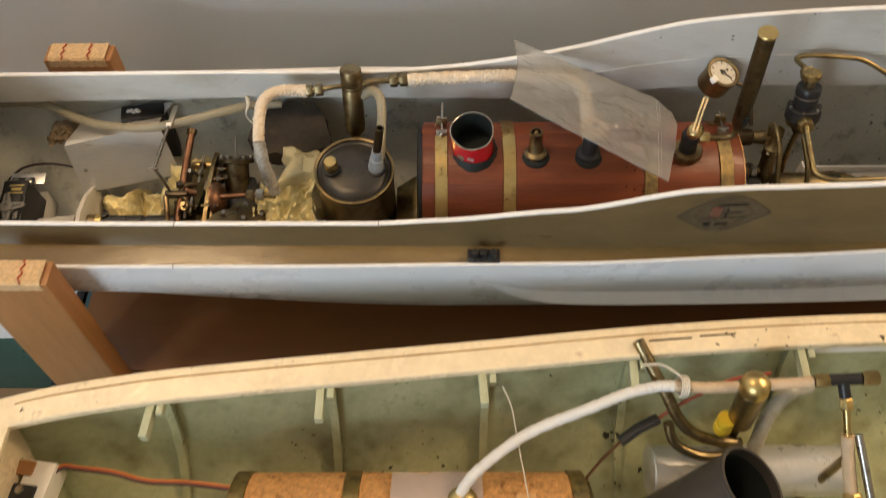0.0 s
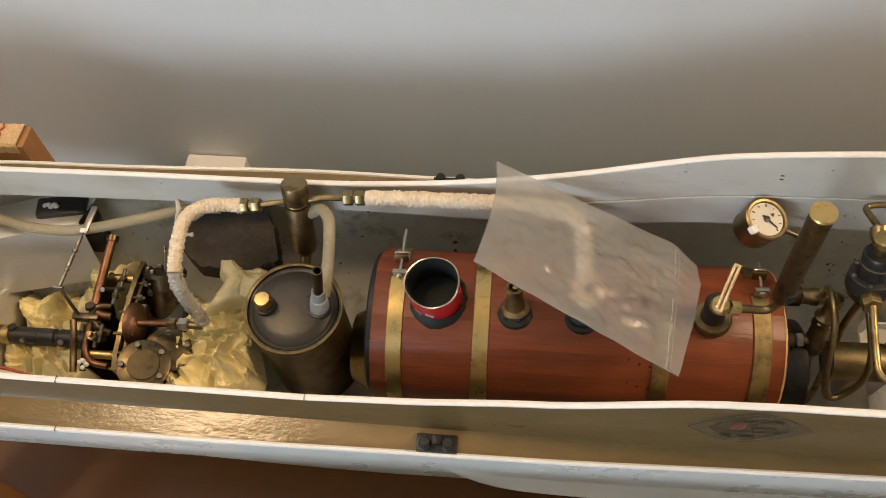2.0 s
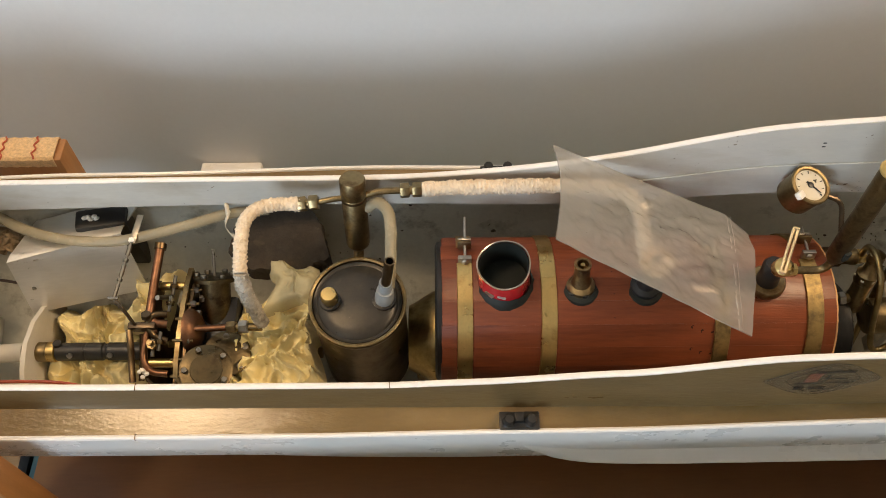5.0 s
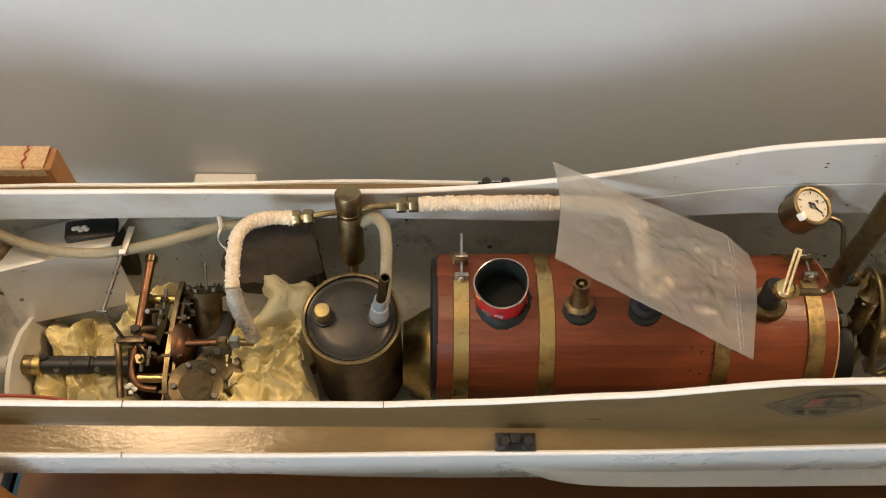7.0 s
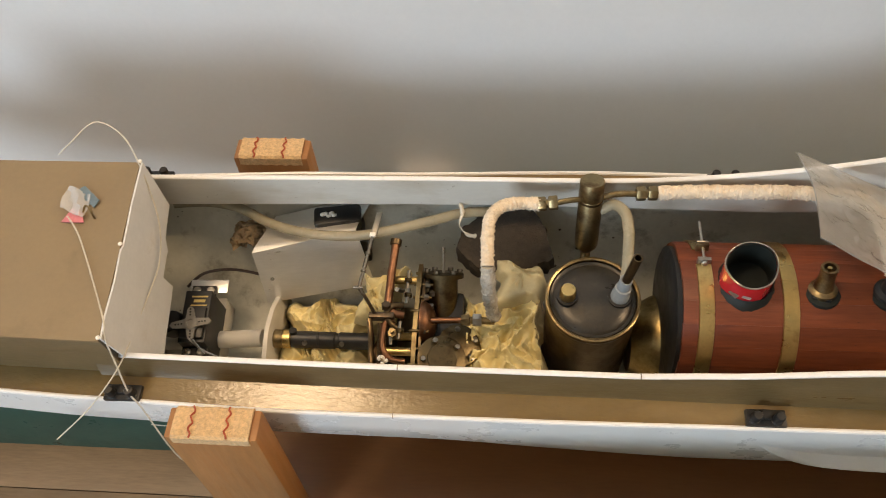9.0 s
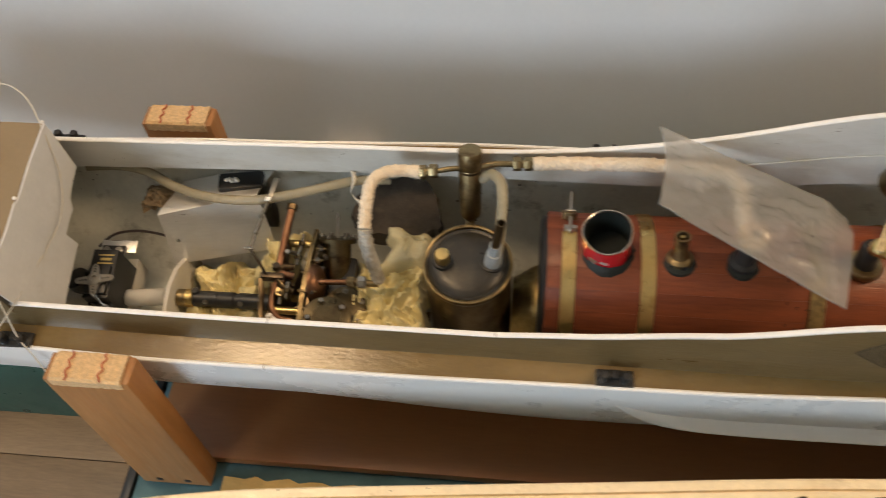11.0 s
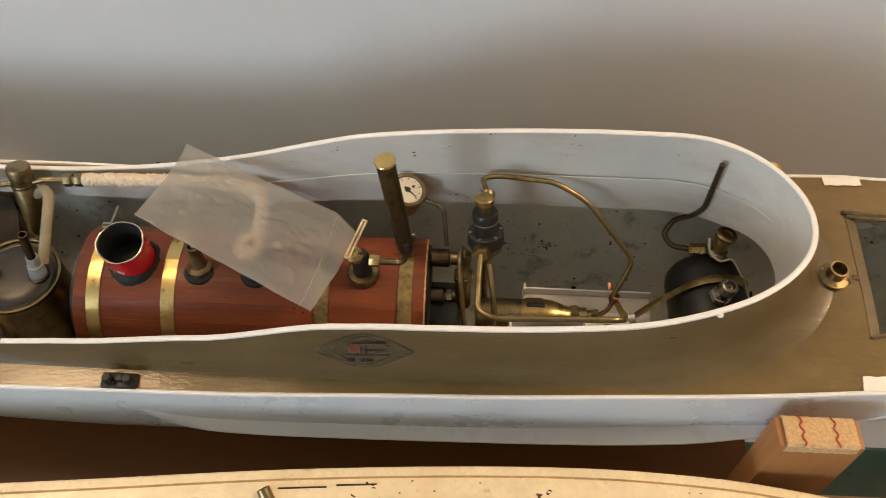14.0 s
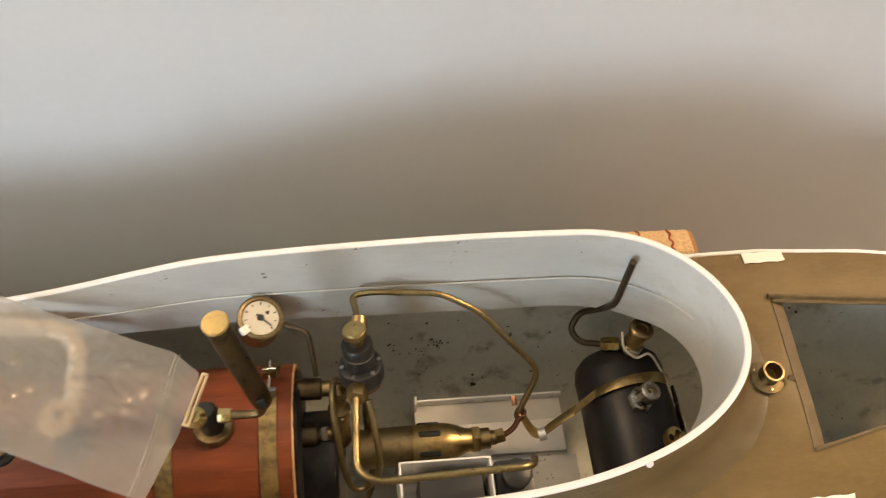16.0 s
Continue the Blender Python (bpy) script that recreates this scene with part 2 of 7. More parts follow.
def crinkled_film(m, low, high, tint):
    """A thin milky film: it lets light through, partly blurred, less so along its creases."""
    nt = m.node_tree
    L = nt.links.new
    bsdf, outn = nt.nodes["Principled BSDF"], nt.nodes["Material Output"]
    co = nt.nodes.new("ShaderNodeTexCoord")
    mp = nt.nodes.new("ShaderNodeMapping")
    mp.inputs["Rotation"].default_value = (0, 0, 0.75)
    mp.inputs["Scale"].default_value = (0.45, 1.6, 1.0)
    L(co.outputs["Object"], mp.inputs["Vector"])
    crease = nt.nodes.new("ShaderNodeTexNoise")
    crease.noise_type = 'RIDGED_MULTIFRACTAL'
    crease.inputs["Scale"].default_value = 42
    crease.inputs["Detail"].default_value = 4
    L(mp.outputs[0], crease.inputs["Vector"])
    mr = nt.nodes.new("ShaderNodeMapRange")
    mr.inputs["From Min"].default_value, mr.inputs["From Max"].default_value = 0.35, 0.95
    mr.inputs["To Min"].default_value, mr.inputs["To Max"].default_value = high, low
    L(crease.outputs["Fac"], mr.inputs["Value"])
    clear = nt.nodes.new("ShaderNodeBsdfTransparent")
    clear.inputs[0].default_value = (*tint, 1)
    blur = nt.nodes.new("ShaderNodeBsdfRefraction")
    blur.inputs["Color"].default_value = (*tint, 1)
    blur.inputs["Roughness"].default_value = 0.5
    blur.inputs["IOR"].default_value = 1.35
    both = nt.nodes.new("ShaderNodeMixShader")
    both.inputs[0].default_value = 0.20
    L(clear.outputs[0], both.inputs[1])
    L(blur.outputs[0], both.inputs[2])
    mx = nt.nodes.new("ShaderNodeMixShader")
    L(mr.outputs[0], mx.inputs[0])
    L(bsdf.outputs[0], mx.inputs[1])
    L(both.outputs[0], mx.inputs[2])
    L(mx.outputs[0], outn.inputs["Surface"])
    return m


WALL = mat("grey_wall_paint", (0.74, 0.735, 0.72), 0.42, var=0.03, scale=6, bump=0.02, fine=240, rough_var=0.04)
ROOM_PAINT = mat("cream_room_paint", (0.88, 0.86, 0.80), 0.7, var=0.04, scale=4, bump=0.03, fine=200)
GREEN_SKIRT = mat("dark_green_gloss", (0.02, 0.065, 0.05), 0.35, var=0.2, scale=8, bump=0.05, fine=150)
FLOOR_WOOD = mat("pale_floor_boards", (0.30, 0.19, 0.10), 0.5, var=0.25, scale=30, stretch=(0.15, 1, 1), bump=0.1, fine=260, stain=(0.16, 0.10, 0.05), stain_scale=9, per_object=0.12)
TABLE_BLUE = mat("blue_green_table", (0.07, 0.15, 0.17), 0.55, var=0.2, scale=30, bump=0.1, fine=400, stain=(0.05, 0.10, 0.11))
DARK_STEEL = mat("dark_steel", (0.05, 0.055, 0.06), 0.4, 0.8, var=0.2)
STAND_WOOD = mat("honey_brown_wood", (0.35, 0.160, 0.052), 0.5, var=0.18, scale=28, stretch=(6, 6, 0.6), bump=0.06, fine=350, stain=(0.38, 0.16, 0.05), stain_at=(0.5, 0.8), stain_scale=20)
STAND_END = mat("pale_wood_end", (0.62, 0.36, 0.16), 0.6, var=0.15, scale=120, bump=0.08)
BOARD = mat("brown_board", (0.262, 0.106, 0.033), 0.42, var=0.14, scale=14, stretch=(0.25, 2, 2), bump=0.05, fine=260, stain=(0.22, 0.09, 0.03), stain_scale=7)
WEBBING = mat("cream_webbing", (0.62, 0.41, 0.20), 0.85, var=0.32, scale=480, bump=0.6, fine=1500, sheen=0.2)
RED_THREAD = mat("red_thread", (0.38, 0.075, 0.03), 0.8, var=0.25, scale=900, bump=0.3)
WHITE = mat("white_hull_paint", (0.80, 0.80, 0.79), 0.28, var=0.02, scale=25, bump=0.015, fine=300, rough_var=0.02)
WHITE_IN = mat("dirty_white_paint", (0.63, 0.605, 0.545), 0.42, var=0.07, scale=30, bump=0.10, fine=300, stretch=(0.45, 1, 1.3), stain=(0.44, 0.37, 0.26), stain_at=(0.53, 0.86), stain_scale=20)
specks(WHITE_IN, (0.22, 0.17, 0.12), 260, 0.075)
RIM_WHITE = mat("white_rim_bead", (0.80, 0.79, 0.77), 0.33, var=0.02, scale=60, bump=0.06, fine=400, stain=(0.7, 0.62, 0.5), stain_at=(0.70, 0.85), stain_scale=40)
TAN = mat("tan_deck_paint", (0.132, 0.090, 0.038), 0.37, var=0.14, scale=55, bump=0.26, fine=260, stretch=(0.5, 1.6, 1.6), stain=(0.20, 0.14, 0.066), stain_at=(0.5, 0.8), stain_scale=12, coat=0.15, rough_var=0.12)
DECK = mat("tan_deck_gloss", (0.168, 0.111, 0.039), 0.20, var=0.14, scale=60, bump=0.30, fine=300, stretch=(0.6, 1.3, 1.3), stain=(0.24, 0.165, 0.07), stain_at=(0.5, 0.8), stain_scale=12, coat=0.2, rough_var=0.07)
GREY_IN = mat("grey_bilge_paint", (0.57, 0.57, 0.50), 0.44, var=0.14, scale=30, bump=0.2, fine=260, stain=(0.20, 0.18, 0.14), stain_at=(0.56, 0.74), stain_scale=40)
specks(GREY_IN, (0.05, 0.042, 0.033), 130, 0.065)
GREEN_HULL = mat("dark_green_bottom", (0.02, 0.09, 0.07), 0.4, var=0.15, scale=20, bump=0.05)
CREAM = mat("cream_boat_paint", (0.84, 0.70, 0.46), 0.24, var=0.10, scale=40, bump=0.6, fine=220, stain=(0.50, 0.36, 0.20), stain_at=(0.62, 0.72), stain_scale=50, coat=0.3)
specks(CREAM, (0.10, 0.06, 0.03), 130, 0.075)
PALE_GREEN = mat("pale_green_paint", (0.43, 0.44, 0.25), 0.36, var=0.22, scale=36, bump=0.4, fine=240, stain=(0.20, 0.185, 0.085), stain_at=(0.50, 0.72), stain_scale=30)
specks(PALE_GREEN, (0.03, 0.025, 0.012), 120, 0.09)
MAHOG = mat("mahogany_lagging", (0.196, 0.052, 0.019), 0.40, var=0.24, scale=85, stretch=(0.20, 2, 2), bump=0.22, fine=420, stain=(0.080, 0.019, 0.008), stain_at=(0.46, 0.74), stain_scale=38, coat=0.03, spec=0.30, per_object=0.05)
specks(MAHOG, (0.03, 0.008, 0.005), 210, 0.085)
BRASS = mat("brass", (0.58, 0.43, 0.175), 0.33, 1.0, var=0.14, scale=60, bump=0.06, stain=(0.30, 0.18, 0.06), stain_at=(0.55, 0.75), stain_scale=60)
BRASS_MID = mat("dull_yellow_brass", (0.40, 0.295, 0.125), 0.36, 1.0, var=0.22, scale=70, bump=0.08, stain=(0.19, 0.125, 0.05), stain_at=(0.46, 0.70), stain_scale=75)
BRASS_OLD = mat("tarnished_brass", (0.27, 0.205, 0.105), 0.38, 1.0, var=0.25, scale=80, bump=0.1, stain=(0.10, 0.06, 0.03), stain_at=(0.5, 0.72), stain_scale=70)
PIPE_BRASS = mat("dulled_brass_pipe", (0.31, 0.24, 0.115), 0.36, 1.0, var=0.22, scale=90, bump=0.06, stain=(0.17, 0.12, 0.055), stain_at=(0.5, 0.72), stain_scale=80)
DARK_PIPE = mat("blackened_pipe", (0.10, 0.074, 0.048), 0.38, 0.8, var=0.25, scale=80, bump=0.06)
CAST = mat("oily_gunmetal", (0.125, 0.096, 0.052), 0.36, 1.0, var=0.3, scale=90, bump=0.1, stain=(0.05, 0.034, 0.02), stain_at=(0.48, 0.68), stain_scale=90)
BOLT = mat("dull_steel_bolts", (0.25, 0.235, 0.205), 0.36, 1.0, var=0.15, scale=200, bump=0.05)
BRONZE = mat("brown_bronze", (0.135, 0.096, 0.055), 0.36, 1.0, var=0.25, scale=60, bump=0.08, stain=(0.06, 0.03, 0.015), stain_at=(0.5, 0.75), stain_scale=50)
COPPER = mat("tarnished_copper", (0.24, 0.125, 0.072), 0.42, 1.0, var=0.22, scale=90, bump=0.08, stain=(0.14, 0.06, 0.03), stain_at=(0.5, 0.75), stain_scale=60)
STEEL = mat("bright_steel", (0.42, 0.40, 0.36), 0.32, 1.0, var=0.12, scale=80, bump=0.06, stain=(0.22, 0.19, 0.15), stain_at=(0.58, 0.75), stain_scale=70)
ALU = mat("brushed_aluminium", (0.74, 0.73, 0.70), 0.36, 0.75, var=0.06, scale=60, stretch=(1, 8, 8), bump=0.04, fine=700)
BLACK = mat("black_paint", (0.019, 0.0185, 0.018), 0.40, var=0.2, scale=70, bump=0.08, stain=(0.06, 0.055, 0.05), stain_at=(0.6, 0.8), stain_scale=60, spec=0.35)
BLACK_PL = mat("black_plastic", (0.018, 0.018, 0.018), 0.42, var=0.15, scale=100, bump=0.06)
# Near-black for soot and putty, also for shade put into slots and holes
NEAR_BLACK = mat("near_black", (0.006, 0.009, 0.006), 0.7, var=0.3, scale=80, bump=0.1)
LAG = mat("cream_rope_lagging", (0.74, 0.62, 0.46), 0.9, var=0.15, scale=300, bump=0.5, fine=1400, stain=(0.62, 0.46, 0.28), stain_at=(0.5, 0.75), stain_scale=90, sheen=0.2)
LAG_GREY = mat("sooty_lagging", (0.44, 0.40, 0.33), 0.9, var=0.25, scale=300, bump=0.5, fine=1400, stain=(0.16, 0.14, 0.11), stain_scale=90)
HOSE = mat("milky_hose", (0.46, 0.41, 0.29), 0.28, var=0.08, scale=60, bump=0.04, stain=(0.42, 0.35, 0.22), stain_at=(0.55, 0.8), stain_scale=30)
see_through(HOSE, 0.46, (0.95, 0.90, 0.78))
CLOTH = mat("yellow_chamois", (0.86, 0.75, 0.40), 0.8, var=0.10, scale=70, bump=0.22, fine=500, stain=(0.66, 0.50, 0.24), stain_at=(0.55, 0.85), stain_scale=34, sheen=0.15)
CORK = mat("cork_sheet", (0.50, 0.26, 0.09), 0.8, var=0.55, scale=260, bump=0.5, fine=900, stain=(0.24, 0.10, 0.03), stain_at=(0.56, 0.66), stain_scale=160)
RED_TIN = mat("red_printed_tin", (0.50, 0.012, 0.02), 0.25, var=0.12, scale=60, bump=0.04, coat=0.3)
DIAL = mat("dial_white", (0.64, 0.60, 0.49), 0.4, var=0.03, scale=200, bump=0.02)
PAPER_WHITE = mat("white_paper_tape", (0.86, 0.82, 0.74), 0.7, var=0.04, scale=100, bump=0.1)
FELT = mat("dark_brown_felt", (0.05, 0.038, 0.026), 0.95, var=0.3, scale=150, bump=0.6, fine=900, stain=(0.10, 0.075, 0.05), stain_scale=60)

# ---- room ----
TABLE = 0.692
WALL_Y = 0.63


def slab(name, lo, hi, material, label="", kind="structure", ch=0.0, category=""):
    c = [(a + b) / 2 for a, b in zip(lo, hi)]
    g = Geo().box(c, [b - a for a, b in zip(lo, hi)], ch)
    return solo(name, g, material, (c[0], c[1], lo[2]), label, category, where=Matrix(), kind=kind)


slab("wall_north", (-3.0, WALL_Y, 0), (3.0, WALL_Y + 0.12, 2.5), WALL, "smooth grey painted wall")
# Unseen side walls, window wall and ceiling, added to bounce fill light
slab("wall_west", (-3.12, -2.72, 0), (-3.0, WALL_Y + 0.12, 2.5), ROOM_PAINT, "unseen cream side wall, added to bounce light")
slab("wall_east", (3.0, -2.72, 0), (3.12, WALL_Y + 0.12, 2.5), ROOM_PAINT, "unseen cream side wall, added to bounce light")
south = thing("wall_south", (0, -2.66, 0), "unseen cream wall added around a small window", "", where=Matrix(), kind="structure")
for lo, hi in (((-3.0, 0, 0), (-2.46, 0, 2.5)), ((-1.30, 0, 0), (3.0, 0, 2.5)), ((-2.46, 0, 0), (-1.30, 0, 1.08)), ((-2.46, 0, 2.35), (-1.30, 0, 2.5))):
    part("wall_panel", Geo().box(((lo[0] + hi[0]) / 2, -2.66, (lo[2] + hi[2]) / 2), (hi[0] - lo[0], 0.12, hi[2] - lo[2])), ROOM_PAINT, south)
slab("ceiling", (-3.12, -2.72, 2.5), (3.12, WALL_Y + 0.12, 2.6), ROOM_PAINT, "unseen white ceiling, added to bounce light")
skirt = Geo()
prof = [(0.0, 0.0), (-0.018, 0.0), (-0.018, 0.12), (-0.004, 0.155), (0.0, 0.155)]
skirt.loft([[(x, WALL_Y + y, z) for y, z in prof] for x in (-3.0, 3.0)])
solo("baseboard", skirt, GREEN_SKIRT, (0, WALL_Y, 0), "dark green glossy skirting board with a bevelled top", "", where=Matrix(), kind="structure")
floor = thing("floor", (0, 0, -0.05), "worn pale brown wooden floor boards", "", where=Matrix(), kind="structure")
part("floor_base", Geo().box((0, -1.0, -0.035), (6.2, 3.5, 0.03)), NEAR_BLACK, floor)
PLANK = to_mesh("floor_plank", Geo().box((0, 0, -0.0095 + 0.05), (2.0, 0.0945, 0.018), 0.0015), FLOOR_WOOD)
HALF = to_mesh("floor_plank_half", Geo().box((0, 0, -0.0095 + 0.05), (0.998, 0.0945, 0.018), 0.0015), FLOOR_WOOD)
for r in range(34):
    for mesh, x in ((PLANK, -2.0), (PLANK, 0.002), (PLANK, 2.004)) if r % 2 else ((HALF, -2.5), (PLANK, -0.998), (PLANK, 1.004), (HALF, 2.506)):
        ob = new("floor_plank", mesh)
        ob.parent = floor
        ob.location = (x, 0.584 - r * 0.096, 0)

# white box low on the wall, standing in for a soft highlight there
bright_box = thing("wall_bright_box", (-0.206, WALL_Y, 0.635), "plain white box standing in for a bright patch on the wall", "socket", where=Matrix())
part("box", Geo().box((-0.206, WALL_Y - 0.0145, 0.683), (0.056, 0.028, 0.078), 0.003), WHITE, bright_box)
part("face_plate", Geo().box((-0.206, WALL_Y - 0.0300, 0.683), (0.050, 0.002, 0.070), 0.0008), WHITE, bright_box)

# table with a blue-green top and a dark metal edge
table = thing("work_table", (0.1, 0.1, 0), "blue-green work table with a dark metal edge", "table", where=Matrix())
part("tabletop", Geo().box((0.080, 0.14, TABLE - 0.016), (0.828, 0.94, 0.03), 0.003), TABLE_BLUE, table)
for x in (-0.339, 0.499):
    part("edge_strip", Geo().box((x, 0.14, TABLE - 0.017), (0.008, 0.95, 0.036), 0.002), DARK_STEEL, table)
for x in (-0.30, 0.46):
    for y in (-0.29, 0.55):
        part("leg", Geo().box((x, y, (TABLE - 0.031) / 2), (0.045, 0.045, TABLE - 0.031), 0.003), DARK_STEEL, table)

# ---- stand ----
ZT = 0.087                       # height of the table top below the boats
stand = thing("boat_stand", (0.08, 0.42, ZT), "honey-brown wooden boat stand with webbing-topped posts", "stand", where=ROOM)
part("base_board", Geo().box((0.0875, 0.4100, ZT + 0.0065), (0.822, 0.2006, 0.011), 0.002), BOARD, stand)


def post(x, y, top, side, seed, w=0.056):
    """side: -1 for the posts in front, 1 for those behind."""
    d = 0.0195
    p = part("post", Geo().box((x, y, (top + ZT) / 2 + 0.0005), (w, d, top - ZT), 0.0018), STAND_WOOD, stand)
    g = Geo()
    n = 26
    rows = []
    for i in range(n + 1):
        u = -0.5 + i / n
        line = []
        for yy, zz in ((-0.5, -0.006), (-0.5, 0.001), (-0.42, 0.0026), (0, 0.0030), (0.42, 0.0026), (0.5, 0.001), (0.5, -0.014)):
            line.append((x + u * w * 0.84, y + yy * d * 1.06, top + zz + 0.0006 * math.sin(u * 40 + seed) * (0.2 + abs(yy))))
        rows.append(line)
    g.shell(rows, 0.0012)
    pad = part("webbing_pad", g, WEBBING, p, "woven cream webbing pad")
    for k, u in enumerate((-0.22, 0.17)):
        pts = [(x + u * w + 0.0011 * math.sin(q * 1.9 + k), y + (-0.5 + q / 9) * d * 1.02, top + 0.0033 - (0.0012 if q in (0, 9) else 0)) for q in range(10)]
        part("stitch_line", Geo().tube(pts, 0.0006, 6, 2), RED_THREAD, p, "wavy red thread")
    if side < 0:
        for dx in (-0.012, 0.011):
            part("screw", Geo().lathe((x + dx, y - d / 2 + 0.0003, ZT + 0.010), (0, -1, 0), [(0.0030, 0), (0.0030, 0.0006), (0.0016, 0.0010)], 12), DARK_STEEL, p)
    return p


post(-0.298, 0.2995, 0.2725, -1, 0)
post(0.4735, 0.2985, 0.2780, -1, 1, 0.0525)
post(-0.304, 0.5190, 0.2700, 1, 2)
post(0.472, 0.5190, 0.2740, 1, 3)

# ---- the white launch (boat frame) ----
YC = 0.372
HB = [(-0.72, 0.02), (-0.68, 0.05), (-0.60, 0.073), (-0.50, 0.085), (-0.40, 0.0895), (-0.27, 0.0935), (-0.1, 0.0935), (0.03, 0.092), (0.2, 0.0905), (0.35, 0.0895), (0.46, 0.0875), (0.52, 0.0855), (0.56, 0.080), (0.64, 0.062), (0.72, 0.036), (0.80, 0.001)]
ZS = [(-0.72, 0.232), (-0.4, 0.2262), (0.1, 0.2258), (0.25, 0.2355), (0.4, 0.248), (0.52, 0.2605), (0.65, 0.278), (0.80, 0.302)]
ZK = [(-0.72, 0.20), (-0.6, 0.150), (-0.45, 0.122), (-0.2, 0.108), (0.2, 0.102), (0.5, 0.106), (0.65, 0.125), (0.75, 0.17), (0.80, 0.27)]


def sheer(x):
    return lerp(ZS, x)


def beam(x, side=0):
    """Half breadth at the deck; the far side is a little leaner aft."""
    return lerp(HB, x) - (lerp([(-0.4, 0.0065), (-0.22, 0.005), (-0.05, 0.0), (0.10, 0.0), (0.30, 0.009), (0.50, 0.0115), (0.66, 0.008), (0.80, 0.0)], x) if side > 0 else 0.0)


def lift(x):
    """The far deck edge stands higher towards the bow."""
    return lerp([(0.10, 0.0), (0.30, 0.006), (0.50, 0.013), (0.66, 0.010), (0.80, 0.0)], x)


def rail_z(x):
    """Height of the spray rail's outer edge."""
    return curve([(0.03, 0.2000), (0.05, 0.1850), (0.08, 0.1765), (0.12, 0.1735), (0.16, 0.1733), (0.20, 0.1738), (0.25, 0.1755), (0.30, 0.1780), (0.35, 0.1815), (0.40, 0.1880), (0.44, 0.1955), (0.50, 0.2100), (0.60, 0.2380), (0.73, 0.2700)], x)


def rail_half(x):
    return curve([(0.03, 0.0925), (0.05, 0.0965), (0.08, 0.0990), (0.20, 0.0990), (0.40, 0.0985), (0.44, 0.0965), (0.50, 0.0905), (0.60, 0.0740), (0.73, 0.0360)], x)


def section(x, side, inset=0.0):
    """Half section of the hull from the deck edge to the keel."""
    h, s, k = beam(x, side) - inset, sheer(x) + (lift(x) if side > 0 else 0.0), lerp(ZK, x) + inset
    d = s - k
    full = lerp([(-0.72, 0.3), (-0.45, 0.62), (0.0, 0.86), (0.3, 0.84), (0.55, 0.6), (0.8, 0.1)], x)
    pts = [(1.0, 0.0), (1.0, 0.16), (0.998, 0.32), (0.42 + 0.66 * full, 0.48), (0.10 + 0.97 * full, 0.64), (0.88 * full, 0.82), (0.52 * full, 0.94), (0.0, 1.0)]
    return [(x, YC + side * max(h, 0.0005) * a, s - d * b) for a, b in pts]


def hull_half(x, z):
    """Half breadth of the hull at height z."""
    pts = section(x, 1)
    for (_, y0, z0), (_, y1, z1) in zip(pts, pts[1:]):
        if z1 <= z <= z0:
            return y0 + (y1 - y0) * (z0 - z) / max(z0 - z1, 1e-6) - YC
    return pts[0][1] - YC


XS = [-0.72 + i * 1.52 / 76 for i in range(77)]
launch = thing("steam_launch", (0.05, YC, 0.102), "white model steam launch with an open tan-decked engine well", "model boat")
for side in (-1, 1):
    g = Geo().shell([section(x, side) for x in (XS if side < 0 else reversed(XS))], 0.0012)
    part("hull_side", g, WHITE, launch, "glossy white hull plating")
    g = Geo().shell([section(x, side, 0.0022)[1:] for x in (XS if side < 0 else reversed(XS)) if -0.66 < x < 0.74], 0.0006)
    part("hull_lining", g, GREY_IN, launch, "grey painted bilge")
    rail = []
    for i in range(60):
        x = 0.03 + i * 0.70 / 59
        z = rail_z(x)
        y0, y1 = hull_half(x, z + 0.009) - 0.001, hull_half(x, z - 0.007) - 0.001
        out = max(rail_half(x) - (0.010 if side > 0 else 0.0), y0 + 0.001)
        rail.append([(x, YC + side * y0, z + 0.009), (x, YC + side * (y0 * 0.45 + out * 0.55), z + 0.0055), (x, YC + side * out, z + 0.0008), (x, YC + side * out, z - 0.0008), (x, YC + side * y1, z - 0.007)])
    part("spray_rail", Geo().loft(rail), WHITE, launch, "white spray rail along the chine")
    g = Geo().tube([(x, YC + side * (beam(x, side) + 0.0002), sheer(x) + (lift(x) if side > 0 else 0.0) + 0.0010) for x in XS[1:-1]], 0.0016, 8, 1)
    part("gunwale_strip", g, RIM_WHITE, launch)


def rim_z(x, side=0):
    """The coaming is warped: its far rim climbs higher than the near one."""
    if side > 0:
        return curve([(-0.39, 0.2475), (-0.20, 0.2482), (-0.05, 0.2490), (0.0, 0.2540), (0.05, 0.2650), (0.10, 0.2806), (0.15, 0.2988), (0.18, 0.3082), (0.22, 0.3160), (0.26, 0.3216), (0.30, 0.3252), (0.34, 0.3272), (0.38, 0.3280), (0.42, 0.3278), (0.47, 0.3222)], x)
    return lerp([(-0.39, 0.2475), (-0.05, 0.2490), (0.0, 0.2540), (0.085, 0.2670), (0.172, 0.2966), (0.21, 0.3008), (0.265, 0.3046), (0.345, 0.3120), (0.41, 0.3186), (0.47, 0.3222)], x)


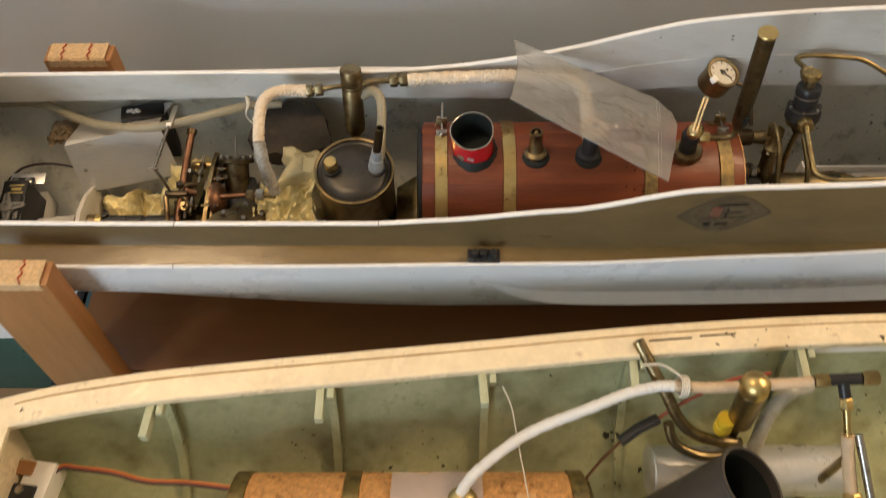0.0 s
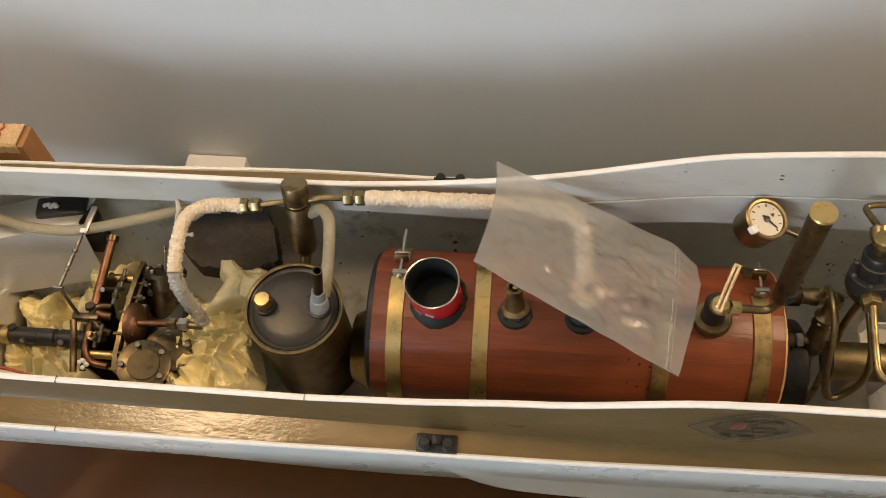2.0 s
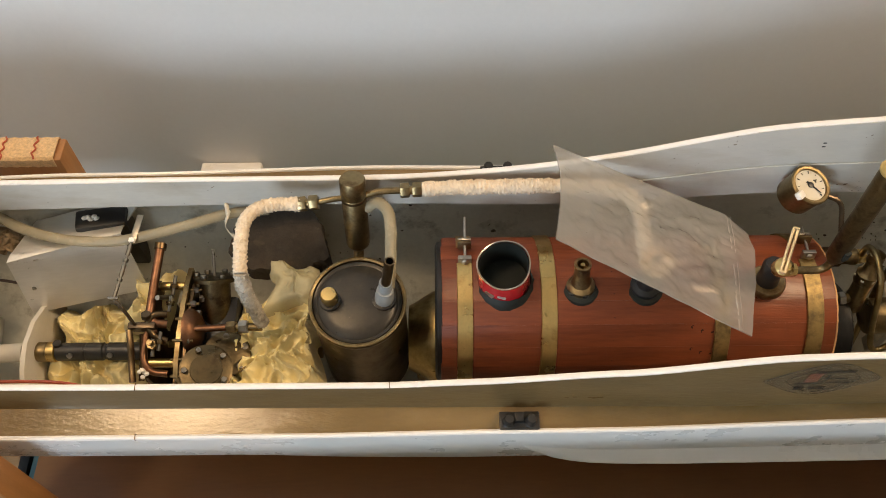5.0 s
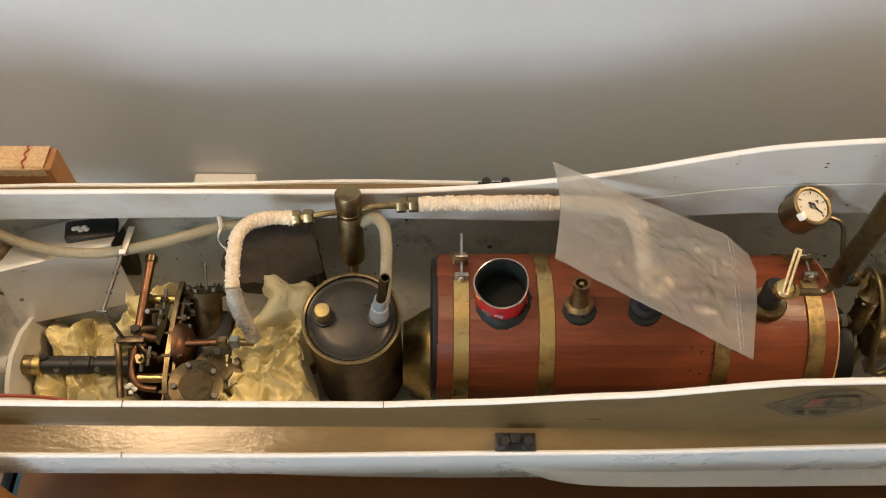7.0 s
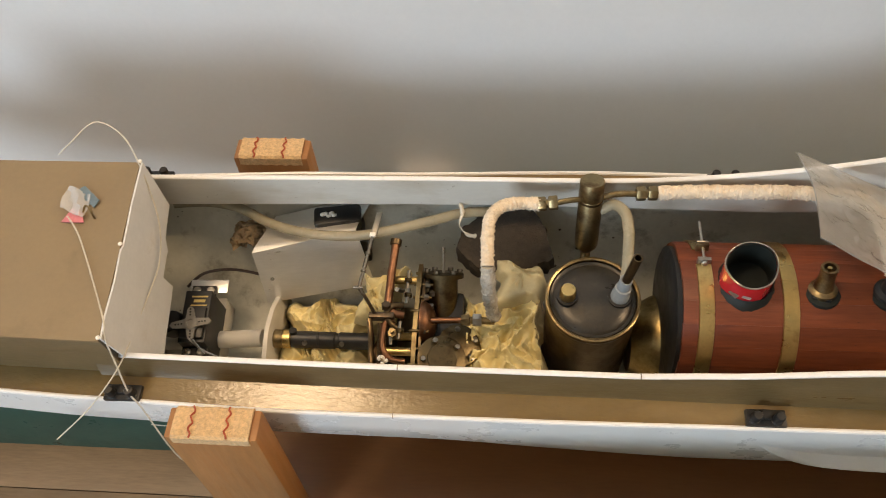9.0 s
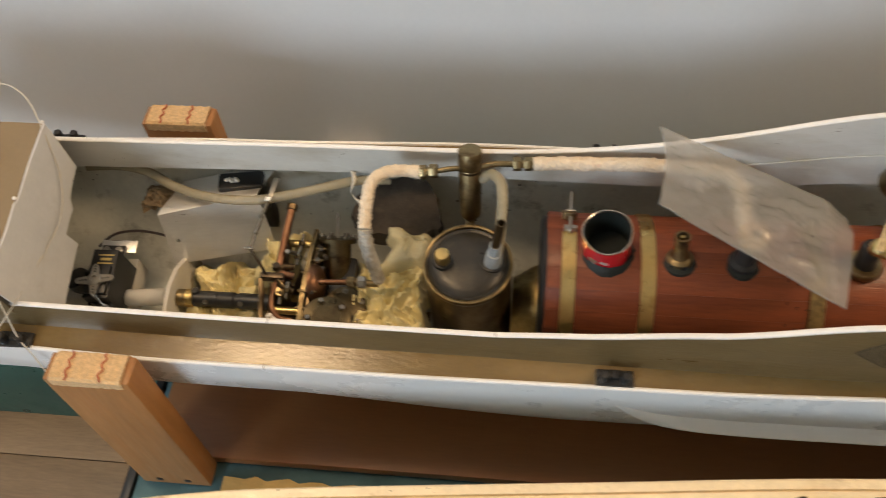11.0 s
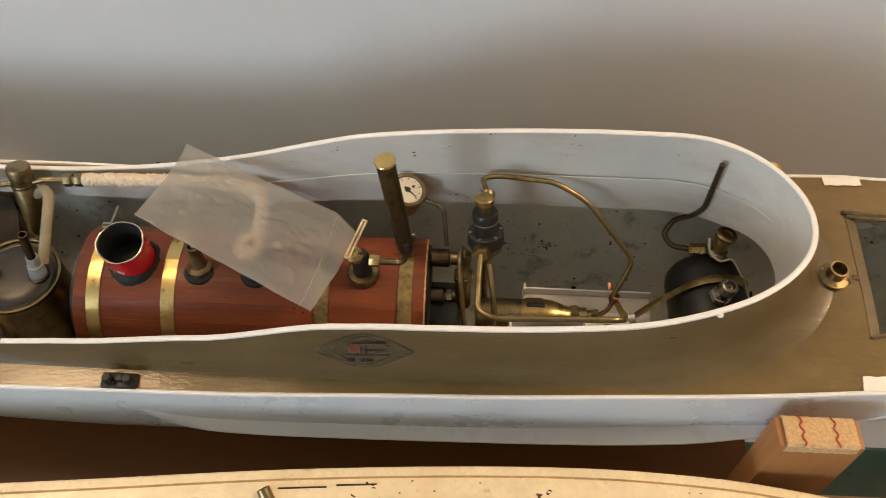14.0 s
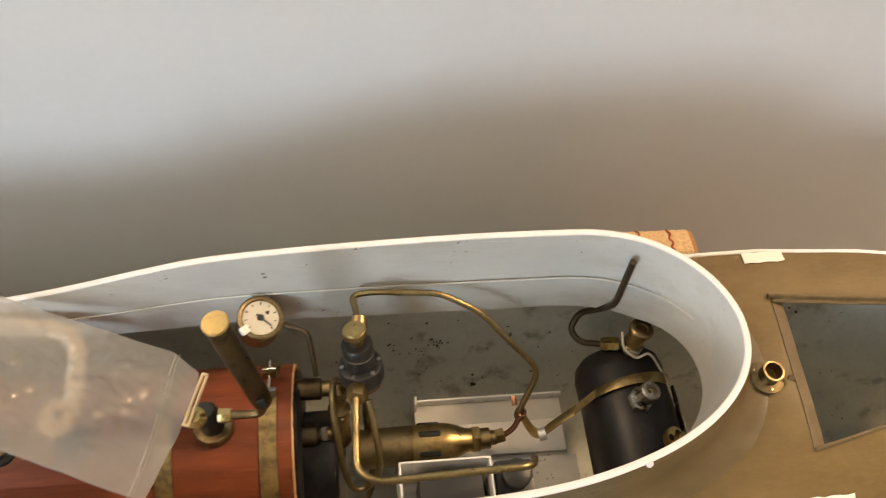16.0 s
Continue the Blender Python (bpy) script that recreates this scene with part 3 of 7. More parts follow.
def rim_half(x, side=0):
    if side > 0:
        if x <= 0.38:
            return curve([(-0.40, 0.0682), (-0.20, 0.0705), (-0.05, 0.0712), (0.0, 0.0708), (0.05, 0.0688), (0.10, 0.0665), (0.15, 0.0653), (0.18, 0.0648), (0.22, 0.0634), (0.26, 0.0621), (0.30, 0.0614), (0.34, 0.0611), (0.38, 0.0604)], x)
        return 0.0604 * math.sqrt(max(0.0, 1 - ((x - 0.38) / 0.087) ** 2.15))
    if x <= 0.30:
        return lerp([(-0.4, 0.0682), (-0.2, 0.0705), (0.08, 0.0714), (0.172, 0.0742), (0.265, 0.0757), (0.30, 0.0757)], x)
    return 0.0757 * math.sqrt(max(0.0, 1 - ((x - 0.30) / 0.167) ** 2.5))


def coaming_low(x, side):
    """Lower edge of the white inner coaming."""
    if side > 0:
        return curve([(-0.40, sheer(-0.4) - 0.010), (-0.15, sheer(-0.15) - 0.006), (0.03, sheer(0.03) - 0.006), (0.12, 0.2300), (0.20, 0.2410), (0.28, 0.2450), (0.36, 0.2465), (0.43, 0.2510), (0.47, 0.2570)], x)
    return sheer(x) - 0.006 + lerp([(0.40, 0.0), (0.47, 0.0005)], x)


def rim_line():
    """Plan of the coaming's rim from the bulkhead, forward round the bow end and back."""
    near = []
    for i in range(60):
        near.append(-0.386 + i * 0.686 / 59)
    near += [0.30 + 0.167 * math.sin(a * math.pi / 2 / 40) for a in range(1, 41)]
    line = [(x, YC - rim_half(x), rim_z(x)) for x in near]
    line += [(x, YC + rim_half(x, 1), rim_z(x, 1)) for x in reversed(near[:-1])]
    return line


RIM = rim_line()


def rim_out(i):
    a, b = RIM[max(i - 1, 0)], RIM[min(i + 1, len(RIM) - 1)]
    d = Vector((b[0] - a[0], b[1] - a[1], 0)).normalized()
    return Vector((d.y, -d.x, 0))


def deck_z(x, y):
    h = max(beam(x), 0.001)
    return sheer(x) + lift(x) * max(0.0, (y - YC) / h) + lerp([(0.30, 0.004), (0.47, 0.014), (0.60, 0.015), (0.8, 0.004)], x) * (1 - min(1, abs(y - YC) / h) ** 2) - 0.0003


outer, inner, bead = [], [], []
for i, p in enumerate(RIM):
    n, p = rim_out(i), Vector(p)
    reach = 0.020 + 0.012 * max(0, min(1, (p.x - 0.42) / 0.05))
    foot = p + n * reach
    lim = beam(foot.x, 1 if p.y > YC else -1) - 0.0015
    if abs(foot.y - YC) > lim:
        foot.y = YC + math.copysign(lim, foot.y - YC)
    zd = deck_z(foot.x, foot.y)
    hh = p.z - zd
    prof = []
    flare = max(0.0, min(1.0, (p.x - 0.28) / 0.10))
    steep = ((0.03, 1.0), (0.10, 0.76), (0.17, 0.50), (0.23, 0.25), (0.275, 0.08), (0.33, 0.015), (0.42, -0.03))
    wide = ((0.03, 1.0), (0.10, 0.75), (0.18, 0.5), (0.30, 0.28), (0.48, 0.12), (0.72, 0.03), (1.0, -0.01))
    for (f0, k0), (f1, k1) in zip(steep, wide):
        f, k = f0 + (f1 - f0) * flare, k0 + (k1 - k0) * flare
        q = p.lerp(foot, f)
        prof.append((q.x, q.y, zd + hh * k + 0.0004))
    outer.append(prof)
    low = coaming_low(p.x, 1 if p.y > YC else -1)
    if p.x > 0.44:
        low += (0.2600 - low) * min(1.0, (p.x - 0.44) / 0.025)
    inner.append([tuple(p - n * 0.0012 + Vector((0, 0, 0.0))), tuple(p - n * 0.0014 + Vector((0, 0, (low - p.z) * 0.5))), tuple(p - n * 0.0016 + Vector((0, 0, low - p.z)))])
    bead.append(p)
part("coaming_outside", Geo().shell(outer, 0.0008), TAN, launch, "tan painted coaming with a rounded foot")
part("coaming_inside", Geo().shell([list(reversed(r)) for r in inner], 0.0008), WHITE_IN, launch, "grubby white inner coaming")
rings = []
for i, p in enumerate(bead):
    n = rim_out(i)
    rings.append([p + n * a + Vector((0, 0, b)) for a, b in ((-0.0016, -0.0012), (-0.0017, 0.0005), (-0.0009, 0.0011), (0.0009, 0.0011), (0.0017, 0.0005), (0.0016, -0.0012))])
part("rim_bead", Geo().loft(rings), RIM_WHITE, launch, "thin white rim bead")

# deck strips beside the well, fore deck with its hatch, aft deck
for side in (-1, 1):
    rows = []
    for i in range(130):
        x = -0.66 + i * (1.131 / 129)
        a, b = beam(x, side) - 0.0008, (rim_half(x, side) + (0.0010 if x < 0.34 else 0.004) if x > -0.386 else 0.066) * (1 if x > -0.386 else min(1, beam(x) / 0.09))
        b = min(b, a - 0.003)
        rows.append([(x, YC + side * (b + (a - b) * k / 3), deck_z(x, YC + side * (b + (a - b) * k / 3))) for k in range(4)])
    part("side_deck", Geo().shell(rows if side < 0 else list(reversed(rows)), 0.0012), DECK, launch, "glossy tan side deck")
HX0, HX1 = 0.514, 0.70


def deck_patch(x0, x1, f0, f1, n=10, m=6):
    rows = []
    for i in range(n + 1):
        x = x0 + (x1 - x0) * i / n
        a, b = f0(x), f1(x)
        rows.append([(x, a + (b - a) * k / m, deck_z(x, a + (b - a) * k / m)) for k in range(m + 1)])
    return Geo().shell(rows, 0.0012)


lo, hi = (lambda x: YC - beam(x) + 0.0008), (lambda x: YC + beam(x, 1) - 0.0008)


def hatch_lo(x):
    return YC - max(0.008, 0.0515 - (x - HX0) * 0.20)


def hatch_hi(x):
    return YC + max(0.008, 0.0375 - (x - HX0) * 0.15)


fore = Geo()
for q in (deck_patch(0.4675, HX0, lo, lambda x: hatch_lo(HX0)), deck_patch(0.4675, HX0, lambda x: hatch_lo(HX0), lambda x: hatch_hi(HX0)), deck_patch(0.4675, HX0, lambda x: hatch_hi(HX0), hi),
          deck_patch(HX0, HX1, lo, hatch_lo, 14), deck_patch(HX0, HX1, lambda x: hatch_hi(x), hi, 14),
          deck_patch(HX1, 0.797, lo, hatch_lo, 8), deck_patch(HX1, 0.797, hatch_lo, lambda x: hatch_hi(x), 8), deck_patch(HX1, 0.797, lambda x: hatch_hi(x), hi, 8)):
    fore.add(q.v, q.f)
part("fore_deck", fore, DECK, launch, "glossy tan fore deck")

# hatch trim, eyelet, patches, hinges
hz = lambda x, y: deck_z(x, y)
for edge in (hatch_lo, hatch_hi):
    pts = [(x, edge(x), hz(x, edge(x)) + 0.0008) for x in (HX0, 0.57, 0.63, HX1)]
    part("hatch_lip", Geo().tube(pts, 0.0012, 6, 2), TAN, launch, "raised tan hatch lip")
rows = [[(HX0 + dx, hatch_lo(HX0) + (hatch_hi(HX0) - hatch_lo(HX0)) * k / 8, hz(HX0, hatch_lo(HX0) + (hatch_hi(HX0) - hatch_lo(HX0)) * k / 8) - dz) for k in range(9)] for dx, dz in ((-0.0004, -0.0006), (0.0008, -0.0003), (0.0070, 0.0016), (0.0074, 0.0040))]
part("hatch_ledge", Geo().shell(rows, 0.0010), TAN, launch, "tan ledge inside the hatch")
part("batten", Geo().tube([(x, hatch_hi(x) + 0.0028, hz(x, hatch_hi(x) + 0.0028) + 0.0012) for x in (0.512, 0.56, 0.61, 0.66)], 0.0017, 6, 4), BRASS_OLD, launch, "thin dark batten along the hatch")
eye = part("mast_socket", Geo().lathe((0.4965, 0.3625, 0.2748), (0, -0.05, 1), [(0.0100, 0), (0.0100, 0.0012), (0.0060, 0.0024), (0.0055, 0.0070), (0.0060, 0.0082), (0.0060, 0.0104), (0.0049, 0.0104), (0.0047, 0.003)], 28), BRASS_OLD, launch, "flanged brass mast socket")
for k in range(3):
    a = 0.5 + k * 2.1
    part("screw", Geo().lathe((0.4965 + 0.0079 * math.cos(a), 0.3625 + 0.0079 * math.sin(a), 0.2760), (0, 0, 1), [(0.0011, 0), (0.0009, 0.0008), (0.0002, 0.0009)], 8), BRASS, eye)
part("pin", Geo().rod((0.5070, 0.3600, 0.2785), (0.5105, 0.3590, 0.2790), 0.0014, 0.0019, 8), BRASS_OLD, eye)


def patch(x0, x1, y0, y1, name, material, label, n=6, lift=0.0009):
    rows = []
    for i in range(n + 1):
        x = x0 + (x1 - x0) * i / n
        j = 0.0004 * math.sin(i * 2.3)
        rows.append([(x, y0 + j + (y1 - y0) * k / 4, hz(x, y0 + (y1 - y0) * k / 4) + lift) for k in range(5)])
    return solo(name, Geo().shell(rows, 0.0004), material, ((x0 + x1) / 2, (y0 + y1) / 2, hz(x0, y0)), label, "tape")


patch(0.5055, 0.5305, 0.2868, 0.2962, "tape_patch", PAPER_WHITE, "torn piece of white masking tape on the deck edge")
patch(0.5060, 0.5315, 0.4372, 0.4450, "tape_patch", PAPER_WHITE, "torn piece of white masking tape on the deck edge")


def deck_hinge(x, side):
    y = YC + side * (0.0865 if side < 0 or x > -0.1 else 0.0805)
    z = deck_z(x, y) + 0.0004
    b = thing("deck_bracket", (x, y, z), "small black bolted bracket on the side deck", "bracket", group="deck brackets")
    part("plate", Geo().box((x, y, z + 0.0020), (0.0235, 0.0105, 0.0040), 0.0008), BLACK, b)
    part("saddle", Geo().box((x, y - 0.0015 * side, z + 0.005), (0.0055, 0.006, 0.003), 0.0008), BLACK, b)
    for dx in (-0.0068, 0.0062):
        part("bolt", Geo().lathe((x + dx, y + side * 0.0012, z + 0.0038), (0.05, 0, 1), [(0.0036, 0), (0.0038, 0.0006), (0.0031, 0.0012), (0.0031, 0.0066), (0.0025, 0.0076), (0.0003, 0.0077)], 18), BLACK, b, "blackened bolt head")
    return b


for x, side in ((0.029, -1), (0.0235, 1), (-0.368, -1), (-0.386, 1)):
    deck_hinge(x, side)


def coaming_point(x, f, lift):
    """A point on the near outer face of the coaming: f from 0 at the rim to 1 at the deck."""
    p = Vector((x, YC - rim_half(x), rim_z(x)))
    foot = Vector((x, max(p.y - 0.020, YC - beam(x) + 0.0015), 0))
    zd = deck_z(x, foot.y)
    tab = [(0.0, 0.03, 1.0), (0.24, 0.10, 0.76), (0.5, 0.17, 0.5), (0.75, 0.23, 0.25), (0.92, 0.275, 0.08), (0.985, 0.33, 0.015), (1.0, 1.0, 0.0)]
    fx = lerp([(a, b) for a, b, c in tab], f)
    y = p.y + (foot.y - p.y) * fx
    return Vector((x, y - lift, zd + (p.z - zd) * (1 - f) + lift * 0.4))


# worn pointed-oval sticker, its picture and writing kept as plain bars
DECAL = see_through(mat("worn_sticker_film", (0.105, 0.092, 0.074), 0.5, var=0.5, scale=300, bump=0.1, stain=(0.22, 0.18, 0.12), stain_at=(0.48, 0.58), stain_scale=230), 0.84)
DECAL_LINE = see_through(mat("worn_sticker_line", (0.075, 0.066, 0.055), 0.5, var=0.5, scale=400), 0.62)
DECAL_INK = see_through(mat("worn_sticker_ink", (0.022, 0.020, 0.020), 0.5, var=0.5, scale=400, stain=(0.13, 0.11, 0.08), stain_at=(0.54, 0.62), stain_scale=420), 0.58)
DECAL_RED = see_through(mat("worn_sticker_red", (0.26, 0.085, 0.055), 0.5, var=0.4, scale=300, stain=(0.22, 0.16, 0.10), stain_at=(0.52, 0.6), stain_scale=300), 0.42)
SX, SF = 0.192, 0.40


def on_sticker(u, v, lift):
    return coaming_point(SX + 0.0320 * u, SF - 0.33 * v, lift)


def decal_band(a0, a1, b0, b1, lift, material, name, parent):
    rows = []
    for i in range(7):
        u = a0 + (a1 - a0) * i / 6
        rows.append([on_sticker(u, v, lift) for v in (b0, b0 + (b1 - b0) * 0.5, b1)])
    return part(name, Geo().shell(rows, 0.0001), material, parent)


sticker = thing("sticker", tuple(coaming_point(0.195, 0.5, 0.0005)), "worn eye-shaped sticker with faded print on the coaming", "sticker")
rnd = random.Random(12)
rows = []
for i in range(25):
    u = -0.98 + i * 1.96 / 24
    h = (1 - abs(u) ** 1.5) * (0.9 + 0.1 * rnd.random()) + 0.02
    rows.append([on_sticker(u, v * h, 0.0013) for v in (-1, -0.5, 0, 0.5, 1)])
part("film", Geo().shell(rows, 0.0001), DECAL, sticker)
for k, (w, e) in enumerate(((0.96, 0.97), (0.62, 0.80))):
    for a0, a1 in ((0.1, 1.2), (1.3, 2.9), (3.2, 4.5), (4.7, 6.1)):
        pts = [on_sticker(w * math.cos(a0 + (a1 - a0) * q / 10), e * (1 - abs(math.cos(a0 + (a1 - a0) * q / 10)) ** 1.6) * (1 if math.sin(a0 + (a1 - a0) * q / 10) > 0 else -1), 0.0015) for q in range(11)]
        part("border", Geo().tube(pts, 0.0002, 5, 1), DECAL_LINE if k == 0 else DECAL_INK, sticker)
for a0, a1, b0, b1, m in ((-0.20, 0.42, 0.40, 0.52, DECAL_INK), (-0.30, -0.08, -0.10, 0.40, DECAL_RED), (-0.05, 0.40, 0.02, 0.09, DECAL_INK), (0.02, 0.06, -0.15, 0.30, DECAL_INK), (-0.45, 0.50, -0.24, -0.18, DECAL_INK), (-0.36, -0.20, -0.62, -0.42, DECAL_INK), (-0.12, 0.16, -0.62, -0.45, DECAL_INK)):
    decal_band(a0, a1, b0, b1, 0.0017, m, "print_bar", sticker)

# hairline cracks across the rim bead
for x in (-0.1920, -0.0463):
    z, y = rim_z(x), YC - rim_half(x)
    part("crack", Geo().box((x, y, z + 0.0007), (0.0004, 0.0043, 0.0014), 0), BRONZE, launch, "dark hairline crack")
for x in (-0.1950,):
    z, y = sheer(x), YC - beam(x)
    part("crack", Geo().box((x, y, z + 0.0012), (0.0004, 0.0035, 0.0034), 0), BRONZE, launch)

part("paint_lump", Geo().lathe((0.4011, YC - 0.0660, 0.3172), (0.1, -0.6, 1), [(0.0021, -0.0006), (0.0019, 0.0003), (0.0010, 0.0008), (0.0002, 0.0009)], 10), RIM_WHITE, launch, "small lump of white paint")

# pencil marks and a taped rectangle inside the far coaming
for x, z in ((0.2150, 0.2975), (0.2156, 0.2938)):
    y = YC + rim_half(x, 1) - 0.0021
    part("pencil_mark", Geo().box((x, y, z), (0.0020, 0.0003, 0.0010), 0), BLACK_PL, launch)
rows = [[(x, YC + rim_half(x, 1) - 0.0023, z) for z in (0.3045, 0.3145, 0.3245)] for x in (0.3345, 0.3425, 0.3505)]
part("tape_square", Geo().shell(rows, 0.0003), WHITE_IN, launch, "square of tape painted over")
seam = [(x, YC + rim_half(x, 1) - 0.0030 - 0.0006 * (x > 0.3), coaming_low(x, 1) + (rim_z(x, 1) - coaming_low(x, 1)) * 0.46) for x in [0.07 + 0.0097 * i for i in range(42)] if x < 0.464]
part("coaming_seam", Geo().tube(seam, 0.0006, 6, 1), WHITE_IN, launch, "raised seam along the inner coaming")

CARD_WHITE = mat("white_card", (0.66, 0.655, 0.635), 0.55, var=0.07, scale=45, bump=0.12, fine=300, stain=(0.50, 0.46, 0.38), stain_at=(0.60, 0.85), stain_scale=30)

LOCKER_TAN = mat("buff_board", (0.235, 0.170, 0.090), 0.5, var=0.08, scale=18, bump=0.08, fine=300, stain=(0.17, 0.12, 0.06), stain_at=(0.58, 0.80), stain_scale=16)

# ---- aft locker box with its white bulkhead ----
locker = thing("aft_locker", (-0.45, YC, 0.222), "tan aft locker top with a torn white card bulkhead", "locker")
ZL = 0.2815
top = [(-0.366, YC - 0.0745), (-0.3735, YC + 0.0560), (-0.60, YC + 0.0560), (-0.60, YC - 0.060), (-0.45, YC - 0.0730)]
part("top", Geo().prism(top, 0.002, pose(0, 0, ZL - 0.002)), LOCKER_TAN, locker, "scuffed tan top")
side_o = [(-0.368, YC - 0.0722), (-0.3755, YC + 0.0540), (-0.598, YC + 0.0540), (-0.598, YC - 0.058), (-0.45, YC - 0.071)]
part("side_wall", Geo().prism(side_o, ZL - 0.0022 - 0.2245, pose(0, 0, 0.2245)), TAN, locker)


def bulk(q, z):
    """A point of the bulkhead: q from near (0) to far (1)."""
    return (-0.3655 - 0.0075 * q + (ZL - z) * 0.04, YC - 0.0730 + 0.1290 * q, z)


outline = [(0.0, ZL), (0.12, ZL + 0.001), (0.30, ZL - 0.0005), (0.47, ZL + 0.0008), (0.50, ZL - 0.001), (0.75, ZL + 0.0005), (1.0, ZL), (1.0, 0.268), (0.985, 0.233), (0.86, 0.2310), (0.785, 0.2286), (0.74, 0.2215), (0.711, 0.2218), (0.64, 0.2215), (0.58, 0.2203), (0.597, 0.2033), (0.50, 0.2018), (0.421, 0.2006), (0.30, 0.1990), (0.19, 0.1966), (0.05, 0.198), (0.03, 0.236)]
front = [Vector(bulk(q, z)) + Vector((0.0012, 0, 0)) for q, z in outline]
back = [Vector(bulk(q, z)) for q, z in outline]
n = len(outline)
g = Geo().add(front + back, [tuple(range(n)), tuple(reversed(range(n, 2 * n)))] + [(j, (j + 1) % n, n + (j + 1) % n, n + j) for j in range(n)])
part("bulkhead", g, CARD_WHITE, locker, "torn white card bulkhead")
hook = part("ring_hook", Geo().tube([(-0.392, 0.383, ZL), (-0.392, 0.383, ZL + 0.004), (-0.3935, 0.386, ZL + 0.007), (-0.397, 0.388, ZL + 0.007), (-0.398, 0.384, ZL + 0.005)], 0.0007, 6, 4), BRASS_OLD, locker)
for q in (0.0, 0.5, 1.0):
    x, y, z = bulk(q, ZL)
    part("card_tear", Geo().lathe((x - 0.001, y + 0.001, z), (0.2, 0, 1), [(0.0015, 0), (0.0012, 0.0007), (0.0003, 0.0010)], 7), PAPER_WHITE, locker)
STRING = mat("white_string", (0.60, 0.55, 0.45), 0.8, var=0.1, scale=900, bump=0.3)
solo("cord", Geo().tube([(-0.43, 0.432, 0.284), (-0.421, 0.4360, 0.2905), (-0.405, 0.4490, 0.297), (-0.388, 0.444, 0.293), (-0.3745, 0.4280, 0.2850), (-0.3665, 0.405, 0.252), (-0.3640, 0.380, 0.2375), (-0.3637, 0.355, 0.2390), (-0.3655, 0.325, 0.2425), (-0.3630, 0.300, 0.2517), (-0.370, 0.284, 0.2480), (-0.385, 0.270, 0.236), (-0.41, 0.258, 0.215)], 0.0005, 6, 6), STRING, (-0.3745, 0.4280, 0.2825), "thin white cord draped over the locker and bulkhead", "string")
solo("cord", Geo().tube([(-0.4092, 0.3826, 0.2842), (-0.3978, 0.3685, 0.2828), (-0.379, 0.3357, 0.2826), (-0.3656, 0.3106, 0.2828), (-0.3635, 0.3008, 0.2790), (-0.3625, 0.292, 0.258), (-0.361, 0.283, 0.236), (-0.355, 0.277, 0.225), (-0.345, 0.262, 0.17), (-0.335, 0.268, 0.118), (-0.345, 0.295, 0.085), (-0.37, 0.31, 0.080), (-0.41, 0.312, 0.085)], 0.0005, 6, 6), STRING, (-0.377, 0.330, 0.2817), "thin white cord hanging over the boat's side", "string")
PINK = mat("pink_paper", (0.62, 0.20, 0.22), 0.6, var=0.15, scale=200)
BLUE_P = mat("blue_grey_paper", (0.13, 0.19, 0.23), 0.6, var=0.15, scale=200)
tag = thing("folded_label", (-0.405, 0.385, ZL), "crumpled clear label with pink and blue corners", "label")
part("pink_corner", Geo().prism([(-0.413, 0.379), (-0.398, 0.379), (-0.402, 0.388), (-0.409, 0.389)], 0.0006, pose(0, 0, ZL + 0.0006)), PINK, tag)
part("blue_corner", Geo().prism([(-0.410, 0.402), (-0.394, 0.390), (-0.392, 0.396), (-0.405, 0.407)], 0.0006, pose(0, 0, ZL + 0.0014)), BLUE_P, tag)
rows = [[(-0.416 + 0.018 * u / 5, 0.389 + 0.018 * v / 5 - 0.008 * u / 5, ZL + 0.0030 + 0.0016 * math.sin(u * 1.7 + v)) for v in range(6)] for u in range(6)]
FILM = see_through(mat("clear_film", (0.75, 0.75, 0.74), 0.18, var=0.05, scale=80, bump=0.4, fine=200), 0.62)
part("clear_film", Geo().shell(rows, 0.0003), FILM, tag)

# ---- boiler ----
BX0, BX1, BY, BZ, BR = -0.0160, 0.2265, 0.370, 0.197, 0.0492
boiler = thing("boiler", (0.105, BY, 0.112), "mahogany-lagged model steam boiler with brass bands", "boiler")
part("barrel", Geo().rod((BX0 + 0.001, BY, BZ), (BX1 - 0.001, BY, BZ), BR - 0.0032, None, 40), BLACK, boiler)


def stave(a0, a1, r0, r1):
    g = Geo()
    n = 3
    rings = []
    for x, e in ((BX0, 0.0006), (BX0 + 0.0012, 0), (BX1 - 0.0012, 0), (BX1, 0.0006)):
        pts = [(x, math.sin(a0 + (a1 - a0) * i / n) * (r1 - e), math.cos(a0 + (a1 - a0) * i / n) * (r1 - e)) for i in range(n + 1)]
        pts += [(x, math.sin(a1 - (a1 - a0) * i / n) * r0, math.cos(a1 - (a1 - a0) * i / n) * r0) for i in range(n + 1)]
        rings.append(pts)
    return g.loft(rings)


N = 21
rest = Geo()
STAVE = to_mesh("stave", stave(0.0007, 2 * math.pi / N - 0.0007, BR - 0.0030, BR), MAHOG, 30)
lagging = part("lagging", Geo().rod((BX0 + 0.002, BY, BZ), (BX1 - 0.002, BY, BZ), BR - 0.0026, None, 40), MAHOG, boiler, "red-brown mahogany lagging")
rng = random.Random(5)
for i in range(N):
    ob = new("stave", STAVE)
    ob.parent = lagging
    k = 1 + rng.uniform(-0.0018, 0.0018)
    ob.matrix_local = Matrix.Translation(Vector((rng.uniform(-0.0005, 0.0005), BY, BZ)) - BASE[boiler]) @ pose(0, 0, 0, 360 / N * i) @ Matrix.Diagonal((1, k, k, 1))
frayed = []
